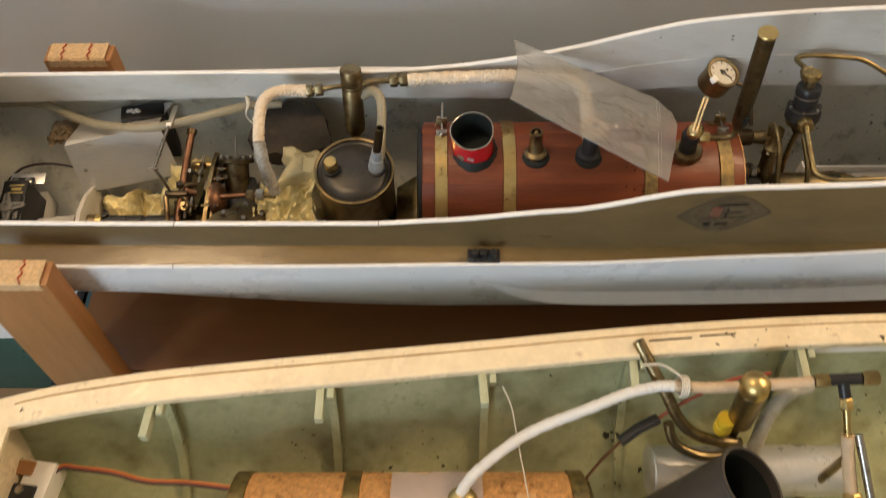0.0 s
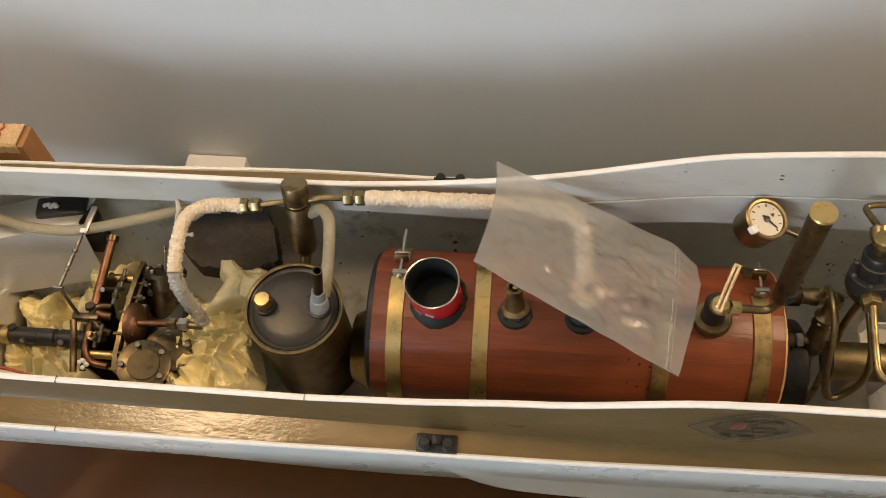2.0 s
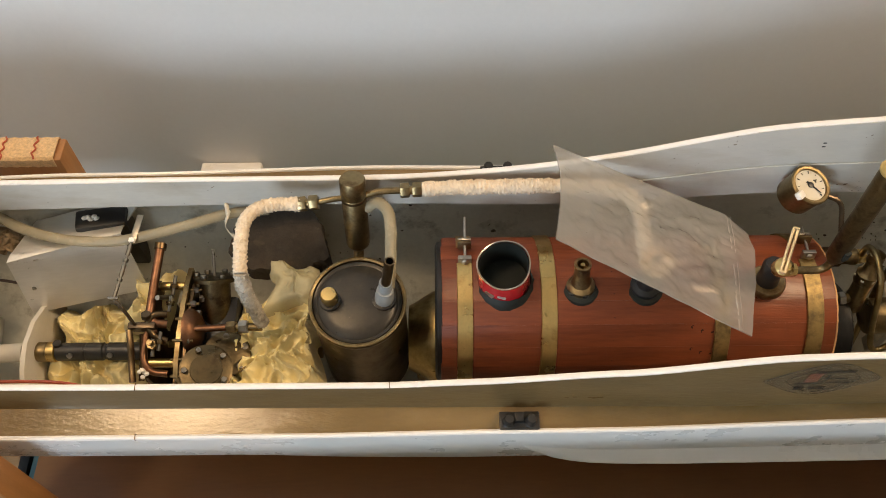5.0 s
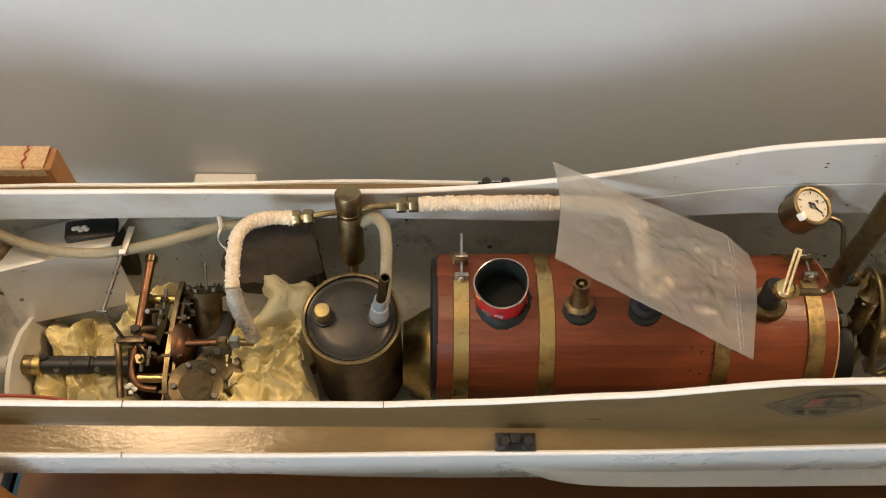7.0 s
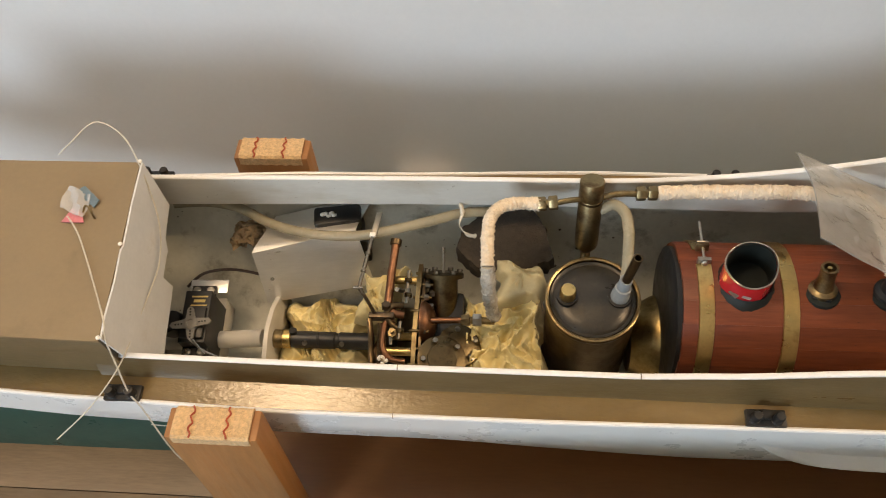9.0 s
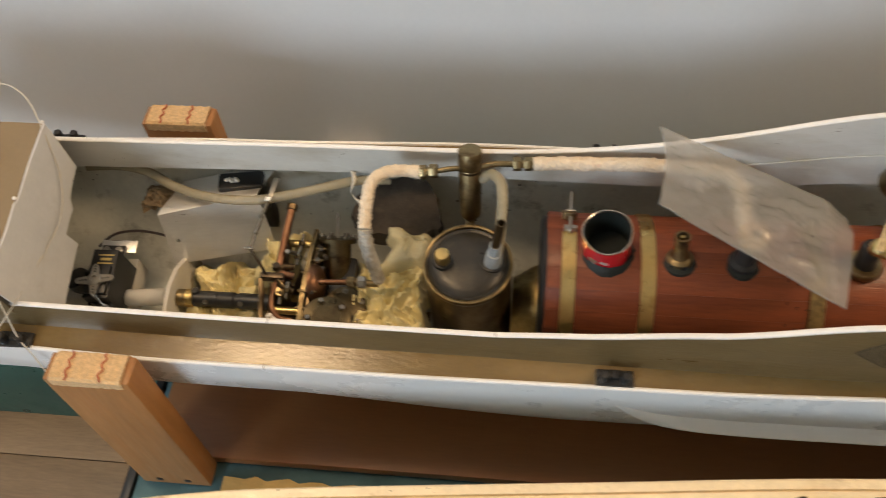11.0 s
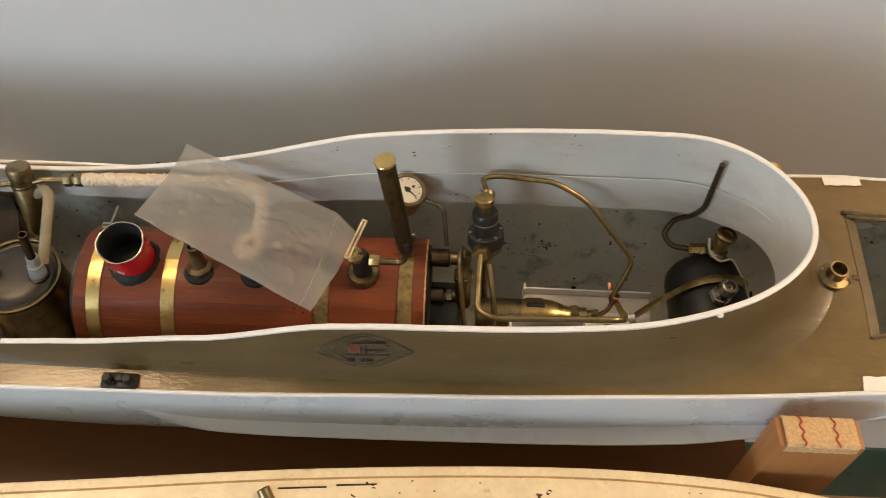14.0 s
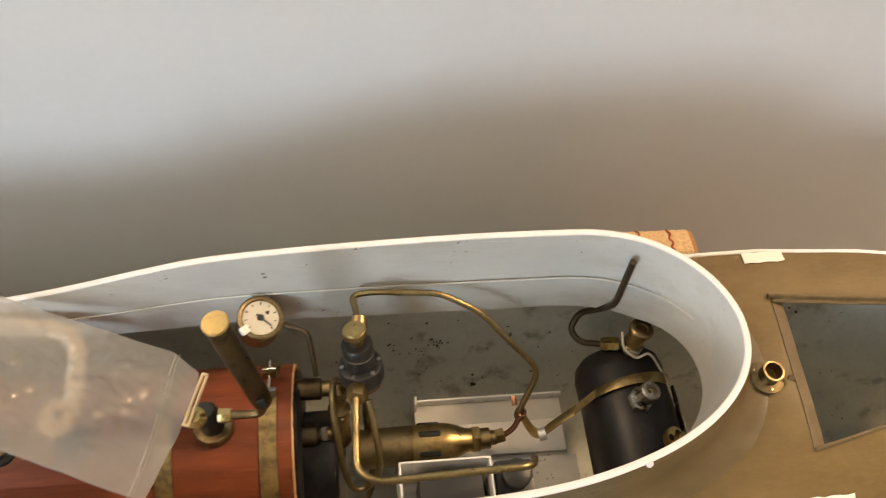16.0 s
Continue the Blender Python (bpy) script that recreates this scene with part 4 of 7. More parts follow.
for i in range(120):
    a = 2 * math.pi * i / 120
    w = 0.0003 + 0.0006 * rng.random()
    frayed.append([(BX1 - 0.0004, BY + math.sin(a) * q, BZ + math.cos(a) * q) if e == 0 else (BX1 + w, BY + math.sin(a) * q, BZ + math.cos(a) * q) for e, q in ((0, BR - 0.0022), (0, BR + 0.0001), (1, BR - 0.0003), (1, BR - 0.0020))])
part("frayed_edge", Geo().loft(frayed, wrap=True), STAND_END, boiler, "pale raw edge of the lagging")
part("end_plate", Geo().lathe((BX1 - 0.002, BY, BZ), (1, 0, 0), [(BR - 0.004, 0), (BR - 0.004, 0.0042), (BR - 0.0065, 0.0055), (0.02, 0.006), (0.0005, 0.006)], 40), BLACK, boiler, "black boiler end plate")
part("end_plate", Geo().lathe((BX0 + 0.002, BY, BZ), (-1, 0, 0), [(BR - 0.003, 0), (BR - 0.003, 0.0046), (BR - 0.006, 0.006), (0.0005, 0.006)], 40), BLACK, boiler)
for x in (0.03, 0.18):
    part("saddle", Geo().prism([(-0.040, 0), (0.040, 0), (0.046, 0.050), (0.035, 0.042), (0.018, 0.0365), (0, 0.0345), (-0.018, 0.0365), (-0.035, 0.042), (-0.046, 0.050)], 0.008, Matrix.Translation((x - 0.004, BY, 0.112)) @ Matrix(((0, 0, 1, 0), (1, 0, 0, 0), (0, 1, 0, 0), (0, 0, 0, 1)))), BLACK, boiler)


def band(x, w, material, gap=None):
    a0, a1 = (math.radians(gap), math.radians(gap + 342)) if gap is not None else (0.0, math.radians(359.9))
    rings = []
    for i in range(49):
        a = a0 + (a1 - a0) * i / 48
        s, c = math.sin(a), math.cos(a)
        rings.append([(x - w / 2, BY + s * (BR + 0.0002), BZ + c * (BR + 0.0002)), (x - w / 2 + 0.0004, BY + s * (BR + 0.0010), BZ + c * (BR + 0.0010)), (x + w / 2 - 0.0004, BY + s * (BR + 0.0010), BZ + c * (BR + 0.0010)), (x + w / 2, BY + s * (BR + 0.0002), BZ + c * (BR + 0.0002))])
    return part("band", Geo().loft(rings), material, boiler, "polished brass band")


BAND_DULL = mat("dull_brass_band", (0.45, 0.32, 0.13), 0.42, 1.0, var=0.2, scale=60, bump=0.08, stain=(0.20, 0.15, 0.08), stain_at=(0.45, 0.62), stain_scale=70)
bands = [band(-0.0015, 0.0098, BRASS, 31), band(0.0500, 0.0100, BRASS), band(0.1560, 0.0100, BAND_DULL), band(0.2130, 0.0105, BAND_DULL, 32)]


def clamp(x, y, z, b, rod):
    part("clamp_ear", Geo().box((x, y, z), (0.0085, 0.003, 0.006), 0.0006, pose(0, 0, 0, -14).to_3x3()), STEEL, b)
    part("clamp_ear", Geo().box((x, y + 0.011, z - 0.0005), (0.0085, 0.002, 0.006), 0.0006, pose(0, 0, 0, -20).to_3x3()), BRASS_OLD, b)
    part("screw", Geo().rod((x, y - 0.003, z + 0.001), (x + 0.0006, y + rod, z + 0.001 - rod * 0.12), 0.0009, None, 8), STEEL, b)
    part("screw_head", Geo().lathe((x, y - 0.0015, z + 0.001), (0, -1, 0.1), [(0.0022, 0), (0.0022, 0.0012), (0.0014, 0.0018)], 12), STEEL, b)
    part("wing_nut", Geo().box((x, y + 0.014, z + 0.001), (0.0090, 0.0016, 0.0018), 0.0006, pose(0, 0, 0, 0, 20, 12).to_3x3()), STEEL, b)


clamp(-0.0012, 0.3830, 0.2462, bands[0], 0.032)
clamp(0.2135, 0.3840, 0.2480, bands[3], 0.020)

# chimney stub: red printed tin, pinched and cut at a slant, in a black collar
def stub_ring(r, f, drop=0.0):
    """f: 0 at the foot, 1 at the slanted rim."""
    out = []
    for k in range(48):
        a = 2 * math.pi * k / 48
        q = r * (1 + 0.045 * math.cos(2 * a - 0.5) - 0.03 * math.cos(3 * a + 0.4))
        h = f * (0.0305 + 0.0035 * math.sin(a) + 0.0006 * math.sin(4 * a)) - drop
        out.append(Vector((0.0232 + q * math.cos(a) - 0.07 * h, 0.3690 + q * math.sin(a) - 0.06 * h, 0.2395 + h)))
    return out


stub = part("chimney_stub", Geo().loft([stub_ring(0.0150, 0), stub_ring(0.0151, 0.6), stub_ring(0.0153, 1.0), stub_ring(0.0149, 1.0), stub_ring(0.0146, 0.9), stub_ring(0.0143, 0.05)]), RED_TIN, boiler, "red printed tin chimney stub")
part("inside", Geo().loft([stub_ring(0.0142, 0.22), stub_ring(0.0143, 0.98), stub_ring(0.0140, 0.98), stub_ring(0.0138, 0.26)]), NEAR_BLACK, stub, "sooty black inside")
part("bare_rim", Geo().loft([stub_ring(0.0155, 0.98), stub_ring(0.0155, 1.0, -0.0004), stub_ring(0.0147, 1.0, -0.0004), stub_ring(0.0146, 0.97)], wrap=True), STEEL, stub, "bare tin edge")
part("tin_flap", Geo().box((0.0130, 0.3568, 0.2520), (0.0060, 0.0008, 0.0040), 0.0002, pose(0, 0, 0, -10, 20, -40).to_3x3()), STEEL, stub, "bare folded tin seam")
part("silver_print", Geo().box((0.0200, 0.3535, 0.2535), (0.0052, 0.0005, 0.0022), 0, pose(0, 0, 0, -8, 8, -14).to_3x3()), ALU, stub)
collar = Geo()
rr = random.Random(2)
rings = []
for r, h in ((0.0200, 0.0), (0.0184, 0.004), (0.0166, 0.0075), (0.0155, 0.0085), (0.0152, 0.006)):
    rings.append([Vector((0.0235 + math.cos(a) * r * (1 + rr.uniform(-0.03, 0.07)), 0.3690 + math.sin(a) * r * (1 + rr.uniform(-0.03, 0.03)), 0.2400 + h + 0.0015 * math.sin(a * 2 + 1.57) * (r > 0.019) - 0.08 * math.cos(a) * r * 0 + 0.0)) for a in [2 * math.pi * k / 30 for k in range(30)]])
part("putty_collar", collar.loft(rings), NEAR_BLACK, stub, "rough black sealing putty")

# safety valve and the steam stop valve beside it
v = part("safety_valve", Geo().lathe((0.0697, 0.3645, 0.2440), (-0.06, 0.22, 1), [(0.0088, 0), (0.0088, 0.003), (0.0070, 0.0045), (0.0062, 0.0050), (0.0050, 0.0120), (0.0048, 0.0200), (0.0052, 0.0206), (0.0052, 0.0226), (0.0036, 0.0226), (0.0034, 0.018), (0.0002, 0.018)], 24), BRASS_OLD, boiler, "tarnished brass safety valve")
part("stem", Geo().rod((0.0688, 0.3680, 0.260), (0.0684, 0.3695, 0.2655), 0.0014, None, 8), BRASS, v)
part("base_nut", Geo().hexa((0.0697, 0.3645, 0.2425), (0.0695, 0.3653, 0.2465), 0.0100), BLACK, v)
part("sealing_ring", Geo().lathe((0.0697, 0.3640, 0.2432), (0, 0, 1), [(0.0118, 0), (0.0112, 0.0022), (0.0085, 0.003)], 22), NEAR_BLACK, v)
s = part("stop_valve", Geo().lathe((0.1092, 0.3640, 0.2440), (0, 0.05, 1), [(0.0094, 0), (0.0090, 0.004), (0.0062, 0.006), (0.0062, 0.020), (0.0050, 0.024), (0.0022, 0.026), (0.0022, 0.036)], 24), BLACK, boiler, "black steam stop valve")
WHEEL = mat("tan_wooden_wheel", (0.55, 0.36, 0.18), 0.6, var=0.15, scale=120, bump=0.1)
part("hand_wheel", Geo().lathe((0.1092, 0.3657, 0.2790), (0, 0.05, 1), [(0.0090, -0.006), (0.0102, -0.0048), (0.0102, -0.0028), (0.0090, -0.0016), (0.0003, -0.0014)], 30), WHEEL, s, "round tan hand wheel")
part("sealing_ring", Geo().lathe((0.1092, 0.3640, 0.2425), (0, 0, 1), [(0.0122, 0), (0.0115, 0.0026), (0.0090, 0.0034)], 22), NEAR_BLACK, s)

# whistle cock with its brass lever
LEVER = mat("pale_brass_lever", (0.60, 0.47, 0.27), 0.4, 0.4, var=0.15, scale=200, bump=0.05)
c = part("whistle_cock", Geo().lathe((0.1840, 0.3650, 0.2420), (-0.08, 0.08, 1), [(0.0104, 0), (0.0104, 0.0050), (0.0092, 0.0068), (0.0070, 0.0072), (0.0062, 0.0160), (0.0066, 0.0240), (0.0050, 0.0275), (0.0003, 0.028)], 26), BLACK, boiler, "black whistle cock")
part("collar", Geo().lathe((0.1840, 0.3650, 0.2440), (-0.08, 0.08, 1), [(0.0107, 0), (0.0112, 0.001), (0.0112, 0.005), (0.0104, 0.0062), (0.0072, 0.0064)], 26), BRASS_OLD, c, "pale brass collar")
for k in (-1, 1):
    part("lever", Geo().tube([(0.1765 + k * 0.0011, 0.3525 - k * 0.0005, 0.2868), (0.1862 + k * 0.0011, 0.3762 - k * 0.0005, 0.2952)], 0.0009, 8, 1), LEVER, c, "pale brass lever")
for p in ((0.1763, 0.3527, 0.2868), (0.1862, 0.3760, 0.2952)):
    part("lever_end", Geo().box(p, (0.0036, 0.0014, 0.0024), 0.0005, pose(0, 0, 0, 0, 0, -22).to_3x3()), LEVER, c)
part("lever_boss", Geo().lathe((0.1800, 0.3600, 0.2760), (0, -0.3, 1), [(0.0050, 0), (0.0056, 0.003), (0.0056, 0.008), (0.0030, 0.011)], 16), BRASS, c)
part("union_nut", Geo().hexa((0.1885, 0.3655, 0.2640), (0.1955, 0.3652, 0.2640), 0.0042), BRASS, c)
part("whistle_pipe", Geo().tube(bend([(0.195, 0.3652, 0.2640), (0.2120, 0.3650, 0.2640), (0.2140, 0.3668, 0.2780)], 0.006), 0.0024, 10, 1), BRASS_OLD, c)
w = part("whistle_tube", Geo().lathe((0.2140, 0.3668, 0.2740), (-0.115, 0.0, 1), [(0.0036, 0), (0.0054, 0.005), (0.0057, 0.010), (0.0057, 0.0945), (0.0053, 0.0953), (0.0002, 0.0953)], 32), CAST, boiler, "tall tarnished brass whistle tube")
part("cap", Geo().lathe((0.2031, 0.3668, 0.3690), (-0.115, 0, 1), [(0.0062, 0), (0.0063, 0.0008), (0.0058, 0.0016), (0.0003, 0.0017)], 32), BRASS, w, "turned brass cap")
# Dark block on the tube, for the shade inside its mouth
part("mouth", Geo().box((0.2142, 0.3612, 0.2885), (0.0040, 0.0022, 0.0090), 0.0010, pose(0, 0, 0, 0, -6, 20).to_3x3()), NEAR_BLACK, w, "whistle mouth drawn as a dark block")

# pressure gauge on its pipe
GD = Vector((0.20, -0.12, 0.955)).normalized()
GC = Vector((0.2114, 0.4180, 0.2745))
gauge = thing("pressure_gauge", tuple(GC - GD * 0.013), "small brass pressure gauge with a white dial", "gauge")
part("case", Geo().lathe(GC - GD * 0.0175, GD, [(0.0106, 0), (0.0122, 0.0014), (0.0124, 0.0160), (0.0131, 0.0164), (0.0131, 0.0188), (0.0122, 0.0194), (0.0108, 0.0192), (0.0103, 0.0178), (0.0003, 0.0176)], 40), BRASS_OLD, gauge, "brass case")
part("dial", Geo().lathe(GC, GD, [(0.0102, 0.0003), (0.0102, 0.0006), (0.0002, 0.0007)], 36), DIAL, gauge, "off-white dial")
gu = GD.cross(Vector((1, 0, 0))).normalized()
gx = gu.cross(GD).normalized()
for k in range(9):
    a = math.radians(-135 + k * 33.75)
    d = gx * math.sin(a) + gu * math.cos(a)
    p = GC + GD * 0.0009
    part("scale_bar", Geo().tube([p + d * 0.0078, p + d * (0.0090 if k % 2 else 0.0093)], 0.00022 if k % 2 else 0.00032, 5, 1), BLACK_PL, gauge)
a = math.radians(128)
d = gx * math.sin(a) + gu * math.cos(a)
part("needle", Geo().tube([GC + GD * 0.0012 - d * 0.0030, GC + GD * 0.0012 + d * 0.0078], lambda q: 0.0007 - 0.0004 * q, 6, 1), BLACK_PL, gauge, "thin black needle")
part("hub", Geo().lathe(GC + GD * 0.0008, GD, [(0.0019, 0), (0.0019, 0.0007), (0.0003, 0.0010)], 14), BLACK_PL, gauge)
part("maker_mark", Geo().lathe(GC + GD * 0.0007 + gx * 0.0038 + gu * 0.0032, GD, [(0.0016, 0), (0.0016, 0.0002), (0.0002, 0.0002)], 3), BLACK_PL, gauge)
part("tape_scrap", Geo().box(GC - gx * 0.0088 - gu * 0.0078 + GD * 0.0012, (0.0052, 0.0050, 0.0040), 0.0012, pose(0, 0, 0, 25, 10, 40).to_3x3()), PAPER_WHITE, gauge, "scrap of white tape")
part("capillary", Geo().tube(bend([GC + Vector((0.006, 0.004, -0.011)), (0.2255, 0.4185, 0.2625), (0.2370, 0.4150, 0.2600), (0.2405, 0.3960, 0.2390)], 0.006), 0.0016, 9, 1), DARK_PIPE, gauge, "dark bent pipe")

# fittings on the boiler's end: unions, water glass
for y, z, x1 in ((0.3920, 0.2290, 0.2430), (0.3680, 0.2160, 0.2400)):
    part("end_union", Geo().lathe((BX1, y, z), (1, 0, 0), [(0.0066, 0), (0.0066, x1 - BX1 - 0.001), (0.0058, x1 - BX1)], 22), BRONZE, boiler, "brown bronze screwed union")
part("brass_union", Geo().lathe((0.2425, 0.3920, 0.2290), (1, 0, 0), [(0.0048, 0), (0.0050, 0.006), (0.0056, 0.007), (0.0056, 0.0105), (0.0040, 0.0118)], 20), BRASS_OLD, boiler)
part("union_nut", Geo().hexa((0.2535, 0.3920, 0.2290), (0.2590, 0.3920, 0.2290), 0.0050), BRASS, boiler)
part("brass_union", Geo().rod((0.2395, 0.3680, 0.2160), (0.2520, 0.3680, 0.2180), 0.0034, None, 14), BRASS_OLD, boiler)
part("union_nut", Geo().hexa((0.2420, 0.3680, 0.2163), (0.2460, 0.3680, 0.2170), 0.0046), STEEL, boiler)
glass = part("water_gauge", Geo().lathe((0.2530, 0.3660, 0.2080), (0.0, 0.30, 1), [(0.0058, 0), (0.0066, 0.002), (0.0062, 0.010), (0.0056, 0.014), (0.0056, 0.024), (0.0066, 0.025), (0.0066, 0.032), (0.0045, 0.0345), (0.0040, 0.042), (0.0052, 0.043), (0.0048, 0.049), (0.0003, 0.052)], 20), BRASS_OLD, boiler, "brass water gauge fitting")
part("washer", Geo().lathe((0.2530, 0.3742, 0.2355), (0.0, 0.30, 1), [(0.0070, 0), (0.0070, 0.0014), (0.0050, 0.0014)], 6), DIAL, glass, "white washer")
part("sight_tube", Geo().rod((0.2525, 0.3660, 0.2100), (0.2500, 0.3350, 0.1600), 0.0036, None, 14), STEEL, glass, "grey sight tube")
part("lower_nut", Geo().hexa((0.2500, 0.3365, 0.1625), (0.2497, 0.3330, 0.1570), 0.0060), BRASS_OLD, glass)

# ---- gas regulator and pipes ----
RA = Vector((-0.10, 0.30, 1)).normalized()
RB = Vector((0.2672, 0.3830, 0.2655))
RF = RB + RA * 0.0060
reg = thing("gas_regulator", (0.268, 0.380, 0.14), "black gas regulator with a brass knob and screwed flange", "regulator")
part("flange", Geo().lathe(RF, RA, [(0.0118, -0.006), (0.0126, -0.005), (0.0126, 0.0), (0.0122, 0.001), (0.0122, 0.0042), (0.0112, 0.0048), (0.0086, 0.005)], 36), BLACK, reg)
part("underside", Geo().lathe(RF - RA * 0.0062, -RA, [(0.0118, 0), (0.0110, 0.004), (0.0060, 0.006), (0.0050, 0.012)], 30), BRASS_OLD, reg, "brass underside")
part("body", Geo().lathe(RF + RA * 0.004, RA, [(0.0084, 0), (0.0084, 0.0095), (0.0087, 0.0100), (0.0087, 0.0165), (0.0080, 0.0175), (0.0003, 0.0175)], 30), BLACK, reg)
part("ring", Geo().lathe(RB + RA * 0.0195, RA, [(0.0088, 0), (0.0089, 0.0006), (0.0088, 0.0012)], 30), STEEL, reg, "thin bright ring")
part("spindle", Geo().rod(RB + RA * 0.026, RB + RA * 0.0345, 0.0038, None, 14), BRASS_OLD, reg)
part("knob", Geo().lathe(RB + RA * 0.0335, RA, [(0.0052, 0), (0.0064, 0.0008), (0.0064, 0.0044), (0.0056, 0.0054), (0.0003, 0.0055)], 26), BRASS_MID, reg, "turned brass knob")
ru = RA.orthogonal().normalized()
rw = RA.cross(ru)
for k in range(6):
    a = k * math.pi / 3 + 0.4
    part("screw", Geo().lathe(RF + RA * 0.0045 + (ru * math.cos(a) + rw * math.sin(a)) * 0.0104, RA, [(0.0013, 0), (0.0012, 0.0008), (0.0003, 0.0010)], 8), STEEL, reg)
part("side_elbow", Geo().lathe(RB + RA * 0.024 + Vector((0.001, 0.004, 0)), (0.05, 1, 0.2), [(0.0040, 0), (0.0040, 0.006), (0.0050, 0.007), (0.0050, 0.013), (0.0035, 0.014)], 16), BRASS_OLD, reg)
part("outlet_nut", Geo().hexa(RB + Vector((-0.003, -0.008, 0.0055)), RB + Vector((-0.0042, -0.0180, 0.0105)), 0.0056), BRASS_MID, reg)
part("stem_pipe", Geo().tube([RB - RA * 0.010, (0.2690, 0.376, 0.22), (0.2720, 0.358, 0.16), (0.2690, 0.352, 0.135)], 0.0022, 10, 5), BRASS_OLD, reg)
part("supply_pipe", Geo().tube(bend([RB + RA * 0.024 + Vector((0.001, 0.017, 0.003)), (0.2630, 0.4245, 0.2842), (0.2750, 0.4245, 0.2870), (0.3134, 0.4222, 0.2855), (0.3366, 0.4140, 0.2760), (0.3752, 0.3915, 0.2370), (0.3628, 0.3735, 0.2165)], 0.008), 0.0019, 10, 1), PIPE_BRASS, reg, "long bent brass pipe")
part("feed_pipe", Geo().tube(bend([RB + Vector((-0.0042, -0.0170, 0.0100)), (0.2620, 0.3500, 0.2740), (0.2615, 0.3270, 0.2720), (0.2720, 0.3200, 0.2740), (0.3540, 0.3215, 0.2770), (0.3580, 0.3300, 0.262)], 0.008), 0.0021, 10, 1), PIPE_BRASS, reg, "bent brass feed pipe")
part("copper_loop", Geo().tube([(0.2565, 0.3920, 0.2300), (0.2515, 0.3880, 0.2500), (0.2500, 0.3760, 0.2580), (0.2508, 0.3600, 0.2520), (0.2542, 0.3450, 0.2252), (0.2591, 0.3370, 0.2085), (0.2674, 0.3370, 0.2073), (0.2749, 0.3420, 0.2244), (0.2740, 0.3520, 0.2420), (0.2699, 0.3720, 0.2560)], 0.0020, 10, 5), PIPE_BRASS, reg, "looped brass pipe")

# burner
burner = thing("gas_burner", (0.315, 0.362, 0.15), "slotted brass gas burner pointing into the boiler", "burner")
part("barrel", Geo().lathe((0.2640, 0.3610, 0.2035), (1, 0.02, 0), [(0.0118, 0), (0.0120, 0.001), (0.0120, 0.0330), (0.0108, 0.0335)], 30), BRASS_OLD, burner, "heat-stained barrel")
sl = part("slotted_sleeve", Geo().lathe((0.2960, 0.3616, 0.2035), (1, 0.02, 0), [(0.0120, 0), (0.0120, 0.0180), (0.0114, 0.0230), (0.0095, 0.0290), (0.0074, 0.0335), (0.0070, 0.0370)], 30), BRASS_MID, burner)
# The sleeve is uncut: dark blocks give the shade of its slots
for k in range(6):
    a = k * math.pi / 3 + 0.35
    part("air_slot", Geo().box((0.3065, 0.3618 + math.cos(a) * 0.0108, 0.2035 + math.sin(a) * 0.0108), (0.0140, 0.0042, 0.0042), 0.0018, pose(0, 0, 0, math.degrees(a)).to_3x3()), NEAR_BLACK, sl, "air slot drawn as a dark block")
part("jet_nut", Geo().hexa((0.3330, 0.3623, 0.2035), (0.3385, 0.3624, 0.2035), 0.0086), BRASS_MID, burner)
part("jet_holder", Geo().lathe((0.3385, 0.3624, 0.2035), (1, 0.04, 0.02), [(0.0066, 0), (0.0066, 0.006), (0.0046, 0.007), (0.0046, 0.010)], 18), BRASS_OLD, burner)
part("jet_nut", Geo().hexa((0.3480, 0.3628, 0.2040), (0.3540, 0.3636, 0.2050), 0.0048), BRASS_MID, burner)
part("jet_pipe", Geo().tube([(0.3540, 0.3636, 0.2050), (0.3600, 0.3665, 0.2090), (0.3645, 0.3735, 0.2165)], 0.0018, 8, 4), COPPER, burner)
part("flange", Geo().lathe((0.2290, 0.3620, 0.1830), (1, 0, 0), [(0.0310, 0), (0.0316, 0.001), (0.0316, 0.0200), (0.0300, 0.0214), (0.0180, 0.0218)], 40), BLACK, burner, "sooty black furnace drum")
part("support", Geo().box((0.29, 0.362, 0.171), (0.006, 0.010, 0.044), 0.001), STEEL, burner)
jn = thing("pipe_joint", (0.364, 0.372, 0.205), "wire-bound copper joint on the gas pipe", "pipe joint")
for k in range(5):
    part("binding", Geo().tube([(0.3640 + 0.0030 * math.cos(a), 0.3730 + 0.0034 * math.sin(a), 0.2155 + 0.0009 * (k - 2) + 0.0026 * math.sin(a + k)) for a in [q * 0.7 for q in range(10)]], 0.0006, 5, 2), COPPER, jn)
part("tab", Geo().box((0.3605, 0.3800, 0.2190), (0.0034, 0.0060, 0.0008), 0.0002, pose(0, 0, 0, 20, 10, 10).to_3x3()), COPPER, jn)
tail = smooth_line([(0.366, 0.372, 0.2130), (0.3715, 0.3650, 0.2068), (0.3760, 0.3628, 0.2050), (0.3797, 0.3638, 0.2062)], 5)
part("strap", Geo().shell([[p + Vector((-0.0010, -0.0030, -0.0004)), p, p + Vector((0.0010, 0.0030, -0.0004))] for p in tail], 0.0008), BRASS_MID, jn, "flat brass strap")
part("wire_wrap", Geo().rod((0.3755, 0.3615, 0.2055), (0.3800, 0.3620, 0.2068), 0.0040, None, 10), ALU, jn)

